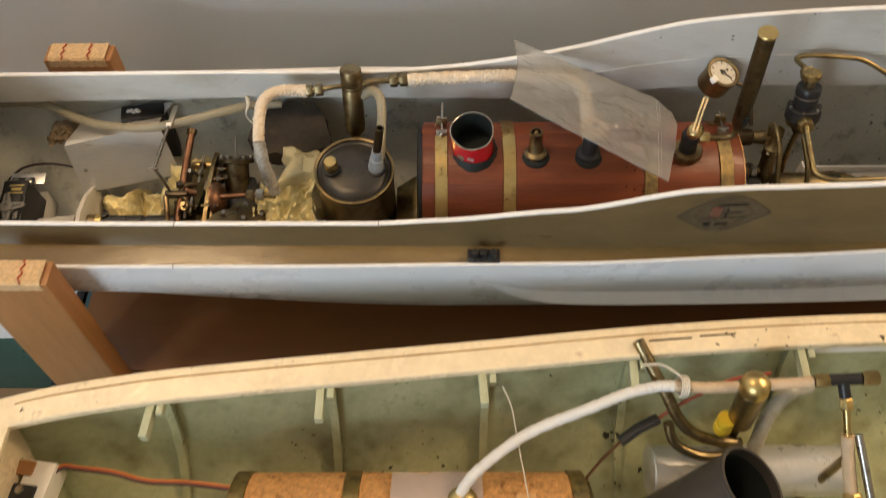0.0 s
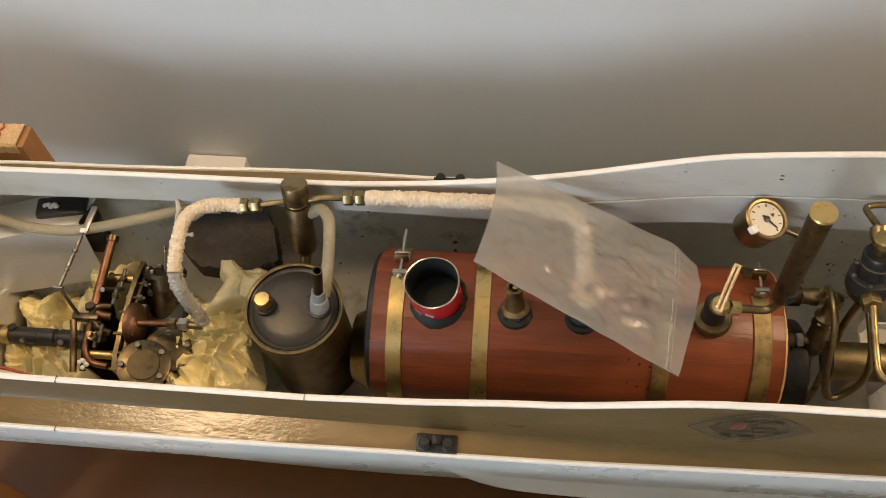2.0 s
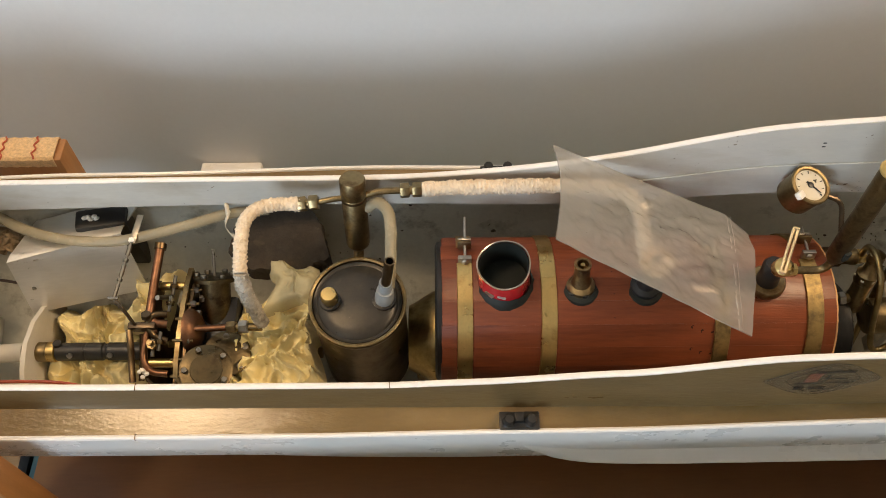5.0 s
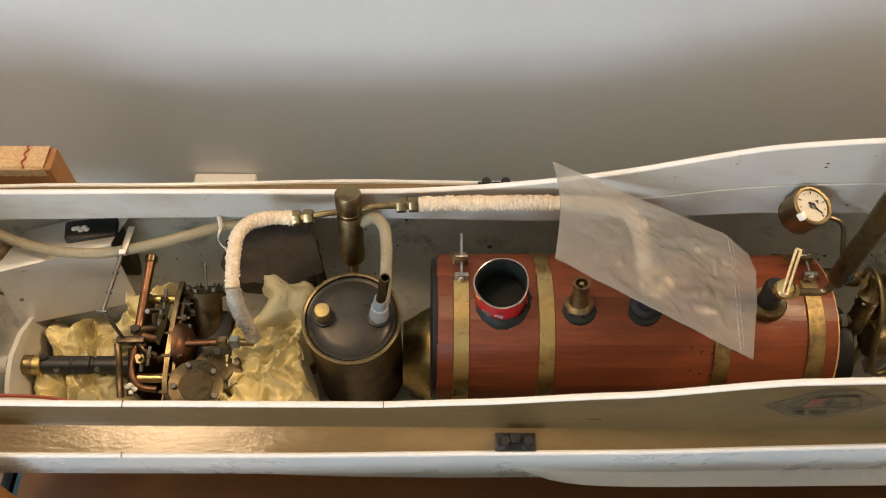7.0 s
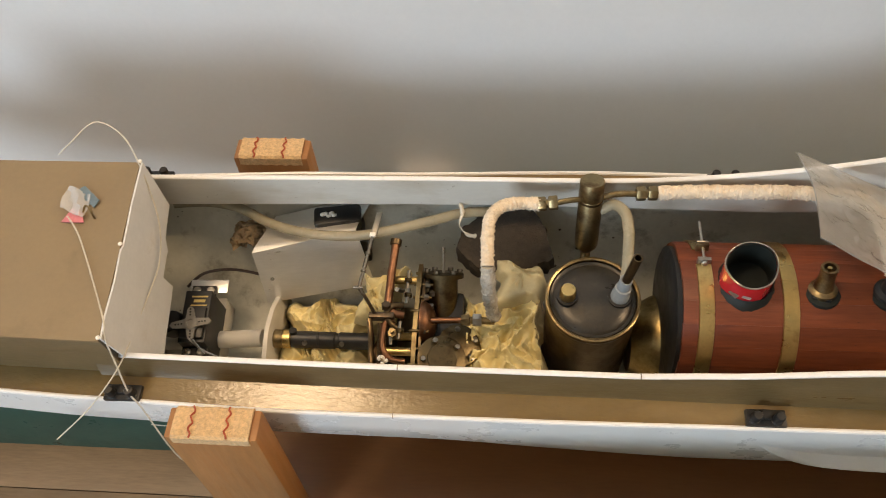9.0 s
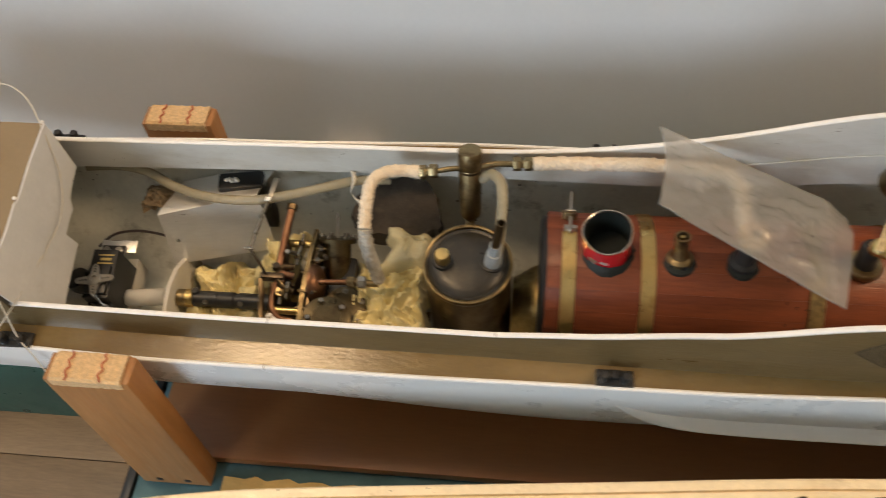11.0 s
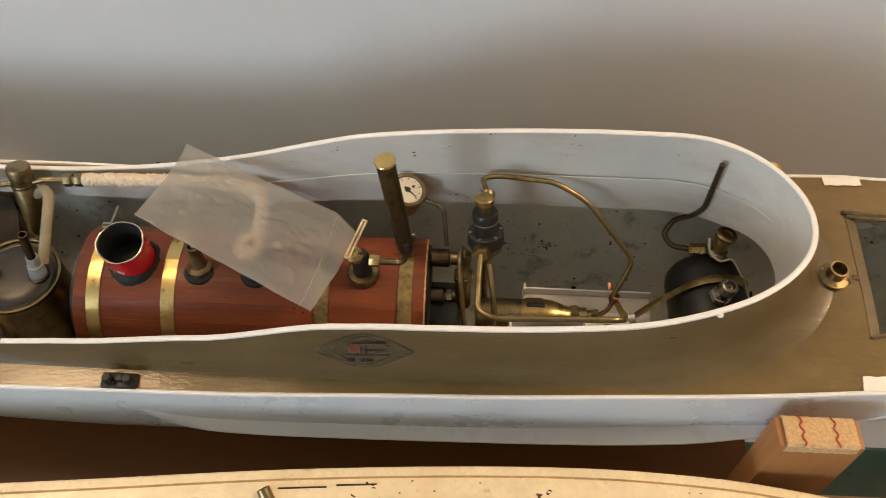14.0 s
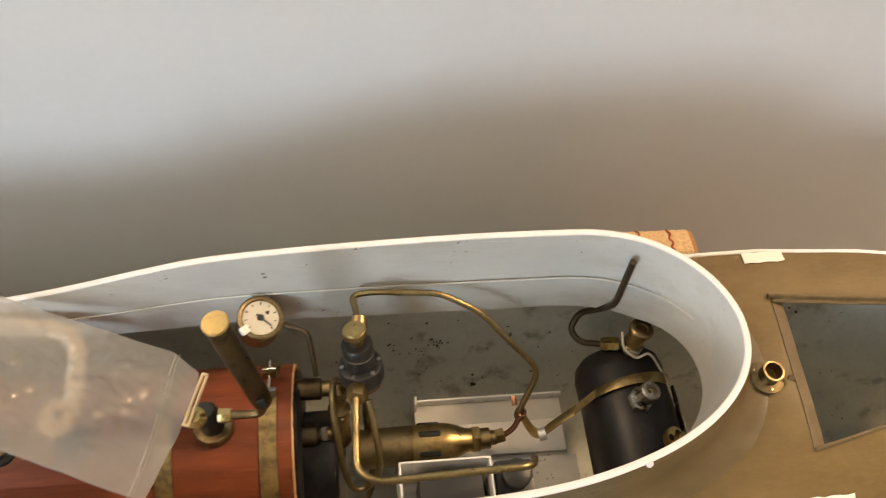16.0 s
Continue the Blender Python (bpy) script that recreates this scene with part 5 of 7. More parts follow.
# battery box, tray and loose gear under the burner
tray = thing("equipment_tray", (0.35, 0.365, 0.168), "white plastic tray lying in the bow", "tray")
part("base", Geo().box((0.352, 0.365, 0.1690), (0.100, 0.072, 0.002), 0.0006), WHITE_IN, tray)
part("back_lip", Geo().box((0.352, 0.400, 0.1740), (0.100, 0.0015, 0.0080), 0.0004), WHITE, tray)
part("side_lip", Geo().box((0.3025, 0.398, 0.1770), (0.0014, 0.006, 0.0140), 0.0004), WHITE, tray)
part("inner_step", Geo().box((0.360, 0.372, 0.1725), (0.080, 0.022, 0.004), 0.0008), PAPER_WHITE, tray)
part("inner_step", Geo().box((0.370, 0.345, 0.1740), (0.070, 0.024, 0.006), 0.0008), WHITE_IN, tray)
rx = thing("receiver_box", (0.315, 0.323, 0.20), "white open-topped box with black radio gear", "box")
g = Geo()
for c, sz in (((0.311, 0.3090, 0.225), (0.052, 0.0012, 0.040)), ((0.311, 0.3380, 0.225), (0.052, 0.0012, 0.040)), ((0.2855, 0.3235, 0.225), (0.0012, 0.030, 0.040)), ((0.3365, 0.3235, 0.225), (0.0012, 0.030, 0.040)), ((0.311, 0.3235, 0.2055), (0.052, 0.030, 0.0012))):
    part("panel", Geo().box(c, sz, 0.0003), WHITE, rx)
part("black_unit", Geo().box((0.314, 0.3235, 0.2230), (0.036, 0.020, 0.033), 0.0015), BLACK_PL, rx, "black radio unit")
part("socket", Geo().lathe((0.352, 0.3300, 0.230), (0, -0.1, 1), [(0.0085, 0), (0.0085, 0.010), (0.0070, 0.011), (0.0003, 0.011)], 20), BLACK_PL, rx)
part("case", Geo().box((0.352, 0.3300, 0.217), (0.022, 0.020, 0.026), 0.0015), BLACK_PL, rx, "black case")
part("prop", Geo().box((0.32, 0.3235, 0.186), (0.040, 0.020, 0.037), 0.001), WHITE_IN, rx)

# gas tank
tank = thing("gas_tank", (0.426, 0.372, 0.168), "matt black gas tank held by a brass strap", "gas tank")
TX, TZ, TR = 0.4370, 0.1970, 0.0295
part("shell", Geo().lathe((TX, 0.4190, TZ), (0.06, -1, -0.06), [(0.0002, 0), (0.012, 0.0010), (0.022, 0.0045), (0.0275, 0.010), (TR, 0.018), (TR, 0.085), (0.0275, 0.092), (0.015, 0.098), (0.0002, 0.099)], 44), BLACK, tank, "matt black shell")
ring = [(0.3800, 0.3640, 0.2065), (0.3880, 0.3675, 0.2130), (0.3980, 0.3715, 0.2190)]
for i in range(21):
    a = math.radians(-52 + i * 8.2)
    ring.append((TX + math.sin(a) * (TR + 0.0012) + 0.001, 0.3865 + 0.008 * math.sin(a * 0.5 + 0.2) - 0.002, TZ + math.cos(a) * (TR + 0.0012)))
strap = [[Vector(p) + Vector((-0.0012, -0.0034, -0.0004)), Vector(p) + Vector((0, 0, 0.0003)), Vector(p) + Vector((0.0012, 0.0034, -0.0004))] for p in ring]
part("strap", Geo().shell(strap, 0.0008), BRASS_MID, tank, "dull brass strap")
part("strap_tab", Geo().box((TX + 0.0325, 0.3830, 0.2020), (0.0012, 0.0110, 0.0130), 0.0003, pose(0, 0, 0, 10, -8, 6).to_3x3()), BLACK, tank, "bent black metal tab")
part("edge_plate", Geo().box((TX + 0.0335, 0.3560, 0.1960), (0.0010, 0.0420, 0.0200), 0.0003), STEEL, tank, "thin bright edge of a metal plate")


def filler(x, y, z, axis, k, label, metal):
    a = Vector(axis).normalized()
    f = part("filler_valve", Geo().lathe((x, y, z), a, [(0.0062 * k, 0), (0.0062 * k, 0.003), (0.0046 * k, 0.0036), (0.0046 * k, 0.0075), (0.0055 * k, 0.0080), (0.0055 * k, 0.0150), (0.0048 * k, 0.0160), (0.0030 * k, 0.0160), (0.0026 * k, 0.0120), (0.0003, 0.0120)], 24), metal, tank, label)
    part("hex_base", Geo().hexa(Vector((x, y, z)) - a * 0.001, Vector((x, y, z)) + a * 0.0035, 0.0072 * k), STEEL, f)
    part("pin", Geo().rod(Vector((x, y, z)) + a * 0.010, Vector((x, y, z)) + a * 0.0155, 0.0011, None, 8), BRASS, f)
    return f


filler(0.4380, 0.3725, 0.2245, (0.22, 0.02, 1), 1.15, "dull steel filler valve", STEEL)
top_valve = filler(0.4388, 0.4070, 0.2295, (0.12, 0.15, 1), 1.1, "brass gas valve", BRASS_MID)
part("knurled_wheel", Geo().lathe((0.4408, 0.4094, 0.2455), (0.12, 0.15, 1), [(0.0066, 0), (0.0076, 0.0008), (0.0076, 0.0036), (0.0066, 0.0044), (0.0040, 0.0044), (0.0036, 0.0030), (0.0003, 0.0030)], 22), BRASS_OLD, top_valve)
f3 = filler(0.4530, 0.3470, 0.2130, (0.45, -0.10, 1), 0.8, "brass drain valve", BRASS_MID)
part("knurled_wheel", Geo().lathe((0.4545, 0.3465, 0.2200), (0.45, -0.10, 1), [(0.0078, 0), (0.0086, 0.0008), (0.0086, 0.0034), (0.0070, 0.0040), (0.0003, 0.0030)], 24), BRASS, f3)
fu = Vector((0.45, -0.10, 1)).normalized()
fa = fu.orthogonal().normalized()
fb = fu.cross(fa)
# Four dark discs on the solid wheel, for shade between its spokes
for k in range(4):
    q = Vector((0.4545, 0.3465, 0.2200)) + fu * 0.0034 + (fa * math.cos(k * math.pi / 2 + 0.5) + fb * math.sin(k * math.pi / 2 + 0.5)) * 0.0048
    part("wheel_opening", Geo().lathe(q, fu, [(0.0021, 0), (0.0021, 0.0006), (0.0002, 0.0006)], 10), NEAR_BLACK, f3)
part("gas_nut", Geo().hexa((0.4215, 0.4120, 0.2250), (0.4315, 0.4090, 0.2300), 0.0046), BRASS, tank)
part("gas_pipe", Geo().tube(bend([(0.4220, 0.4118, 0.2252), (0.4080, 0.4150, 0.2230), (0.4020, 0.4230, 0.2270), (0.4080, 0.4300, 0.2360), (0.4190, 0.4240, 0.2520), (0.4200, 0.4170, 0.2700), (0.4190, 0.4190, 0.3160)], 0.007), 0.0021, 10, 1), DARK_PIPE, tank, "dark pipe rising to the coaming")
part("wire", Geo().tube([(0.4320, 0.4130, 0.2390), (0.4325, 0.4040, 0.2345), (0.4400, 0.3985, 0.2310), (0.4490, 0.4010, 0.2300), (0.4560, 0.3960, 0.2230), (0.4640, 0.385, 0.212), (0.4700, 0.36, 0.195)], 0.0009, 6, 5), STRING, tank, "thin white wire")
part("cradle", Geo().box((TX, 0.372, 0.172), (0.040, 0.060, 0.016), 0.002), BLACK, tank)

# ---- condensate tank ----
LID = specks(mat("worn_black_lid", (0.040, 0.036, 0.029), 0.34, 0.25, var=0.22, scale=60, bump=0.10, stain=(0.085, 0.072, 0.050), stain_at=(0.52, 0.76), stain_scale=45), (0.16, 0.14, 0.11), 230, 0.05)
cond = thing("condensate_tank", (-0.0697, 0.3672, 0.118), "brown bronze condensate tank with a black domed lid", "tank")
part("shell", Geo().lathe((-0.0697, 0.3672, 0.118), (0, 0, 1), [(0.0288, 0), (0.0305, 0.002), (0.0305, 0.0965), (0.0313, 0.0975), (0.0315, 0.1010), (0.0308, 0.1026), (0.0294, 0.1024), (0.0291, 0.1005), (0.0003, 0.1004)], 56), BRONZE, cond, "brown bronze shell")
part("rim", Geo().lathe((-0.0697, 0.3672, 0.2196), (0, 0, 1), [(0.0305, 0), (0.0316, 0.0004), (0.0316, 0.0014), (0.0306, 0.0018), (0.0293, 0.0012), (0.0293, 0.0002)], 56, cap=False), BRASS_OLD, cond, "worn metal rim")
part("lid", Geo().lathe((-0.0697, 0.3672, 0.2186), (0, 0, 1), [(0.0290, 0), (0.0284, 0.0012), (0.0275, 0.0006), (0.0262, 0.0004), (0.0246, 0.0020), (0.0175, 0.0032), (0.0080, 0.0037), (0.0002, 0.0038)], 56), LID, cond, "black pressed lid")
kn = part("filler_knob", Geo().lathe((-0.0868, 0.3662, 0.2215), (0, 0.02, 1), [(0.0068, 0), (0.0068, 0.003), (0.0050, 0.0032)], 24), BLACK, cond, "black collar")
part("brass_cap", Geo().lathe((-0.0868, 0.3662, 0.2246), (0, 0.02, 1), [(0.0050, 0), (0.0054, 0.0008), (0.0054, 0.0080), (0.0046, 0.0092), (0.0003, 0.0094)], 26), BRASS, kn, "bright brass cap")
RUBBER = mat("grey_rubber", (0.25, 0.265, 0.265), 0.55, var=0.12, scale=90, bump=0.08)
nz = part("nozzle", Geo().lathe((-0.0525, 0.3675, 0.2215), (0.10, 0.12, 1), [(0.0062, 0), (0.0060, 0.006), (0.0056, 0.0065), (0.0054, 0.012), (0.0044, 0.0125), (0.0042, 0.021), (0.0032, 0.0212)], 22), RUBBER, cond, "grey rubber sleeve")
part("base_ring", Geo().lathe((-0.0525, 0.3675, 0.2210), (0, 0, 1), [(0.0078, 0), (0.0076, 0.002), (0.0060, 0.0024)], 22), BLACK, nz)
part("brass_tube", Geo().lathe((-0.0508, 0.3693, 0.2390), (0.14, 0.06, 1), [(0.0031, 0), (0.0031, 0.0300), (0.0023, 0.0300), (0.0021, 0.020), (0.0002, 0.020)], 18), BRONZE, nz, "open brass tube")
part("drain_stub", Geo().rod((-0.102, 0.365, 0.135), (-0.108, 0.365, 0.135), 0.004, None, 12), BRASS_OLD, cond)
flue = thing("smoke_duct", (-0.03, 0.368, 0.118), "tarnished brass duct between boiler and tank", "duct")
part("duct", Geo().lathe((-0.0385, 0.3690, 0.1530), (1, 0, 0), [(0.0230, 0), (0.0250, 0.004), (0.0300, 0.0120), (0.0330, 0.0175), (0.0335, 0.0215), (0.0325, 0.0220)], 44), BRASS_MID, flue, "curved brass sheet")
part("foot", Geo().box((-0.0285, 0.369, 0.128), (0.010, 0.040, 0.020), 0.001), BAND_DULL, flue)

# ---- displacement lubricator and lagged steam pipe ----
LA = Vector((0.0, 0.30, 1)).normalized()
LB = Vector((-0.0720, 0.4165, 0.2085))
lub = thing("lubricator", (-0.0725, 0.405, 0.19), "tarnished brass displacement lubricator", "lubricator")
part("body", Geo().lathe(LB, LA, [(0.0050, -0.004), (0.0078, 0), (0.0082, 0.0016), (0.0082, 0.0420), (0.0078, 0.0428)], 32), BRASS_OLD, lub)
part("cap", Geo().lathe(LB + LA * 0.0425, LA, [(0.0078, 0), (0.0084, 0.0008), (0.0084, 0.0135), (0.0078, 0.0145), (0.0003, 0.0147)], 32), BRASS_OLD, lub, "turned brass cap")
part("groove_ring", Geo().lathe(LB + LA * 0.0405, LA, [(0.0085, 0), (0.0086, 0.0008), (0.0085, 0.0016)], 32), BRONZE, lub)
part("drain_block", Geo().box((-0.0722, 0.4040, 0.1975), (0.0086, 0.0060, 0.0080), 0.0012, pose(0, 0, 0, 20).to_3x3()), BRASS, lub)
part("drain_tee", Geo().tube([LB + Vector((0, -0.001, -0.003)), (-0.0722, 0.4080, 0.1990), (-0.0724, 0.4000, 0.1920)], 0.0036, 12, 4), BRASS_OLD, lub, "brass drain cock")
part("drain_bar", Geo().tube([(-0.0775, 0.4020, 0.1960), (-0.0675, 0.4020, 0.1960)], 0.0018, 8, 1), BRASS, lub)


def fitting(name, a, b, parent):
    """A union: two hexagon nuts on a thin pipe between a and b."""
    a, b = Vector(a), Vector(b)
    d = (b - a).normalized()
    part("union_nut", Geo().hexa(a, a + d * 0.0062, 0.0050), BRASS_OLD, parent)
    part("union_nut", Geo().hexa(a + d * 0.0078, a + d * 0.0140, 0.0050), BRASS_OLD, parent)
    part("union_core", Geo().rod(a, b, 0.0030, None, 12), BRASS_OLD, parent)


pipe = thing("steam_pipe", (-0.02, 0.43, 0.25), "steam pipe lagged with cream rope, with brass unions", "pipe")
fitting("union", (-0.0420, 0.4314, 0.2508), (-0.0285, 0.4322, 0.2508), pipe)
fitting("union", (-0.1080, 0.4232, 0.2480), (-0.0945, 0.4236, 0.2500), pipe)
part("thin_pipe", Geo().tube([(-0.0960, 0.4235, 0.2495), (-0.086, 0.4250, 0.2510), (-0.0790, 0.4262, 0.2505)], 0.0020, 10, 3), BRASS_OLD, pipe)
part("thin_pipe", Geo().tube([(-0.0650, 0.4285, 0.2500), (-0.055, 0.4302, 0.2520), (-0.0420, 0.4314, 0.2508)], 0.0022, 10, 3), BRASS_OLD, pipe)


def lagged(pts, r, material, parent, label, seed):
    """A pipe under knobbly rope lagging: close small tufts of uneven height."""
    line = smooth_line(pts, 8)
    dense = [line[0]]
    for p in line[1:]:
        a = dense[-1]
        n = max(1, int((p - a).length / 0.00036))
        dense += [a.lerp(p, (k + 1) / n) for k in range(n)]
    rings, prev, seg, run = [], None, 34, 0.0
    for i, p in enumerate(dense):
        d = (dense[min(i + 1, len(dense) - 1)] - dense[max(i - 1, 0)]).normalized()
        u = (prev - d * prev.dot(d)).normalized() if prev else d.orthogonal().normalized()
        prev = u
        w = d.cross(u)
        run += (p - dense[i - 1]).length if i else 0.0
        lump = 1 + 0.16 * noise.noise(Vector((run * 120, seed, 0))) + 0.02 * math.sin(run * 2100 + seed)
        ring = []
        for j in range(seg):
            a = 2 * math.pi * j / seg
            o = u * math.cos(a) + w * math.sin(a)
            q = p + o * r
            near = noise.voronoi(q * 520)[0][0]
            tuft = max(0.0, 1 - near * 1.9)
            ring.append(p + o * r * lump * (0.80 + 0.26 * tuft + 0.07 * noise.noise(q * 1500)))
        rings.append(ring)
    return part("lagging", Geo().loft(rings), material, parent, label, angle=70)


lagged([(-0.1060, 0.4232, 0.2480), (-0.1200, 0.4215, 0.2515), (-0.1320, 0.4165, 0.2540), (-0.1385, 0.4080, 0.2548), (-0.1402, 0.3960, 0.2532), (-0.1402, 0.3840, 0.2508), (-0.1397, 0.3745, 0.2475)], 0.0050, LAG, pipe, "cream rope lagging", 1)
lagged([(-0.1397, 0.3750, 0.2478), (-0.1394, 0.3700, 0.2370), (-0.1388, 0.3680, 0.2220), (-0.1376, 0.3670, 0.2060), (-0.1350, 0.3630, 0.1940)], 0.0054, LAG_GREY, pipe, "sooty grey lagging", 2)
lagged([(-0.0275, 0.4323, 0.2508), (-0.005, 0.4320, 0.2530), (0.020, 0.4305, 0.2560), (0.050, 0.4290, 0.2590), (0.080, 0.4270, 0.2600), (0.1000, 0.4230, 0.2590), (0.1080, 0.4120, 0.2580), (0.1092, 0.395, 0.2580), (0.1092, 0.3700, 0.2580)], 0.0056, LAG, pipe, "cream rope lagging", 3)

# milky hose from the lubricator down to the tank
solo("drain_hose", Geo().tube([(-0.0640, 0.4250, 0.2400), (-0.0565, 0.4250, 0.2465), (-0.0498, 0.4170, 0.2490), (-0.0478, 0.4050, 0.2470), (-0.0478, 0.3930, 0.2405), (-0.0485, 0.3810, 0.2325), (-0.0495, 0.3740, 0.2270)], 0.0038, 14, 6), HOSE, (-0.0478, 0.3930, 0.2365), "short milky plastic hose beside the lubricator", "hose")

# ---- clear zip bag lying over pipe and valves ----
BAG = mat("polythene_bag", (0.54, 0.55, 0.545), 0.12, var=0.05, scale=60, bump=0.5, fine=220, rough_var=0.08, depth=0.0035, spec=0.9, coat=0.6)
crinkled_film(BAG, 0.58, 0.74, (0.96, 0.95, 0.93))
A0, A1, A2, A3 = Vector((0.0536, 0.4425, 0.2836)), Vector((0.0452, 0.3600, 0.3140)), Vector((0.1560, 0.3180, 0.2760)), Vector((0.1790, 0.4010, 0.2540))
rows = []
for i in range(73):
    u = i / 72
    row = []
    for j in range(49):
        v = j / 48
        p = A0.lerp(A3, u).lerp(A1.lerp(A2, u), v)
        sag = 0.0085 * math.sin(math.pi * u) * math.sin(math.pi * v)
        wr = noise.noise(Vector((u * 5.0, v * 3.0, 1.3))) * 0.0036 + (0.35 - abs(noise.noise(Vector((u * 7.0 + v * 4, v * 5.0, 4.0))))) * 0.0034 + max(0.0, 0.10 - abs(noise.noise(Vector((u * 10.0 - v * 3, v * 9.0 + u * 4, 9.0))))) * 0.016
        bump = 0.003 * math.exp(-((u - 0.62) ** 2 + (v - 0.55) ** 2) / 0.02)
        tail = max(0.0, (u - 0.86) / 0.14)
        p = p + Vector((0.0022 * math.sin(math.pi * min(1, v * 1.05)) * tail, 0.0, 0.0)) + Vector((-0.004, -0.006, 0)) * tail * max(0, 0.25 - v) * 4
        p = p + Vector((0.004, 0.004, 0.0)) * (1 - u) ** 3 * math.sin(math.pi * v)
        row.append(p + Vector((0.0006 * noise.noise(Vector((v * 6, u * 3, 8))), 0.0005 * noise.noise(Vector((u * 8, v * 3, 5))), bump - sag * 0.35 + wr * min(1, 5 * min(u, 1 - u, v, 1 - v) + 0.10))))
    rows.append(row)
bag = thing("zip_bag", tuple(A0.lerp(A2, 0.5)), "crumpled clear polythene zip bag lying on the boiler fittings", "plastic bag")
part("film", Geo().shell(rows, 0.0008), BAG, bag, "milky clear film", angle=80)
zl = [rows[63][j].lerp(rows[68][j], 0.9 * j / 48) + Vector((0.0, 0.0, 0.0005)) for j in range(0, 49, 3)]
part("zip_strip", Geo().tube(zl, 0.0006, 6, 3), see_through(mat("zip_ridge", (0.55, 0.54, 0.51), 0.3, var=0.05), 0.45), bag, "ridged zip closure")
part("zip_strip", Geo().tube([p + Vector((0.0022, 0.0004, 0.0)) for p in zl], 0.0002, 6, 3), bpy.data.materials["zip_ridge"], bag)

# ---- twin-cylinder steam engine ----
engine = thing("steam_engine", (-0.185, 0.37, 0.105), "dark bronze twin-cylinder model steam engine", "steam engine")
PX = -0.1920
plate = [(0.0, -0.0060), (0.010, -0.0120), (0.030, -0.0150), (0.050, -0.0120), (0.066, -0.0050), (0.078, -0.0030), (0.080, 0.0040), (0.066, 0.0080), (0.050, 0.010), (0.030, 0.010), (0.010, 0.008), (0.0, 0.0040)]
pl = Geo()
o = [(0.3290 + a, 0.1830 + b * 1.0) for a, b in plate]
o = [(y, z) for y, z in o]
m = Matrix(((0, 0, 1, PX), (1, 0, 0, 0), (0, 1, 0, 0), (0, 0, 0, 1)))
low = [(y, z - 0.055 if i in (0, 1, 2, 3, 4, 5) else z) for i, (y, z) in enumerate(o)]
p1 = part("front_plate", pl.prism(low, 0.0032, m), BRASS_OLD, engine, "brass front plate")
p2 = part("valve_plate", Geo().prism([(y * 0.98 + 0.0072, z - 0.004) for y, z in low], 0.0020, Matrix.Translation((0.0042, 0, 0)) @ m), BRONZE, engine)
part("copper_dome", Geo().lathe((PX + 0.006, 0.3625, 0.1850), (1, 0, 0.1), [(0.0150, 0), (0.0150, 0.002), (0.0125, 0.0060), (0.0070, 0.0090), (0.0002, 0.0098)], 30), COPPER, engine, "domed copper cover")
for k, (y, z) in enumerate(((0.3300, 0.186), (0.340, 0.190), (0.3525, 0.1925), (0.3680, 0.1925), (0.3800, 0.190), (0.3920, 0.187), (0.4030, 0.1835), (0.345, 0.172), (0.374, 0.172))):
    part("bolt", Geo().hexa((PX + 0.006, y, z), (PX + 0.0095, y, z), 0.0023), BOLT, p1)
    part("bolt_shank", Geo().rod((PX - 0.002, y, z), (PX + 0.0115, y, z), 0.0011, None, 8), BRASS_OLD, p1)


def cylinder(x, y, z, axis, r, h, flange, n, parent, label):
    a = Vector(axis).normalized()
    c0 = Vector((x, y, z))
    cyl = part("cylinder", Geo().lathe(c0 - a * h, a, [(r * 1.15, 0), (r * 1.15, 0.003), (r, 0.004), (r, h - 0.004), (flange, h - 0.0035), (flange, h - 0.0006), (flange * 0.92, h), (0.0003, h)], 32), CAST, parent, label)
    u = a.orthogonal().normalized()
    w = a.cross(u)
    for k in range(n):
        q = c0 + (u * math.cos(2 * math.pi * k / n) + w * math.sin(2 * math.pi * k / n)) * flange * 0.80
        part("stud", Geo().hexa(q, q + a * 0.0026, 0.0021), BOLT, cyl)
    return cyl


cy = cylinder(-0.1735, 0.4030, 0.1860, (0, 0.80, 0.60), 0.0105, 0.040, 0.0148, 6, engine, "inclined bronze cylinder")
part("valve_stem", Geo().rod((-0.1735, 0.4030, 0.1860), (-0.1738, 0.4180, 0.1975), 0.0012, None, 8), STEEL, cy)
c2 = cylinder(-0.1700, 0.3330, 0.1900, (0.25, -0.05, 1), 0.0130, 0.050, 0.0172, 5, engine, "second bronze cylinder with screwed cover")
part("cover_step", Geo().lathe((-0.1700, 0.3330, 0.1900), (0.25, -0.05, 1), [(0.0105, 0), (0.0102, 0.0008), (0.0003, 0.0010)], 26), CAST, c2)
vc = part("valve_chest", Geo().lathe((-0.1590, 0.3470, 0.1830), (0.30, -0.05, 1), [(0.0130, -0.030), (0.0130, -0.004), (0.0155, -0.0035), (0.0155, -0.0005), (0.0145, 0.0), (0.0003, 0.0002)], 28), CAST, engine, "oily valve chest behind the cylinder")
for k in range(5):
    a = 0.5 + k * 1.2566
    part("slotted_screw", Geo().lathe((-0.1590 + 0.0118 * math.cos(a), 0.3470 + 0.0118 * math.sin(a), 0.1830 - 0.0036 * math.cos(a)), (0.30, -0.05, 1), [(0.0022, 0), (0.0021, 0.0009), (0.0003, 0.0012)], 12), BOLT, vc)
for y, z in ((0.3360, 0.1880), (0.3460, 0.1920), (0.3600, 0.1940), (0.3740, 0.1930), (0.3870, 0.1890), (0.3980, 0.1850)):
    part("flange_nut", Geo().hexa((PX + 0.0095, y, z - 0.006), (PX + 0.0130, y, z - 0.006), 0.0027), BOLT, p2)
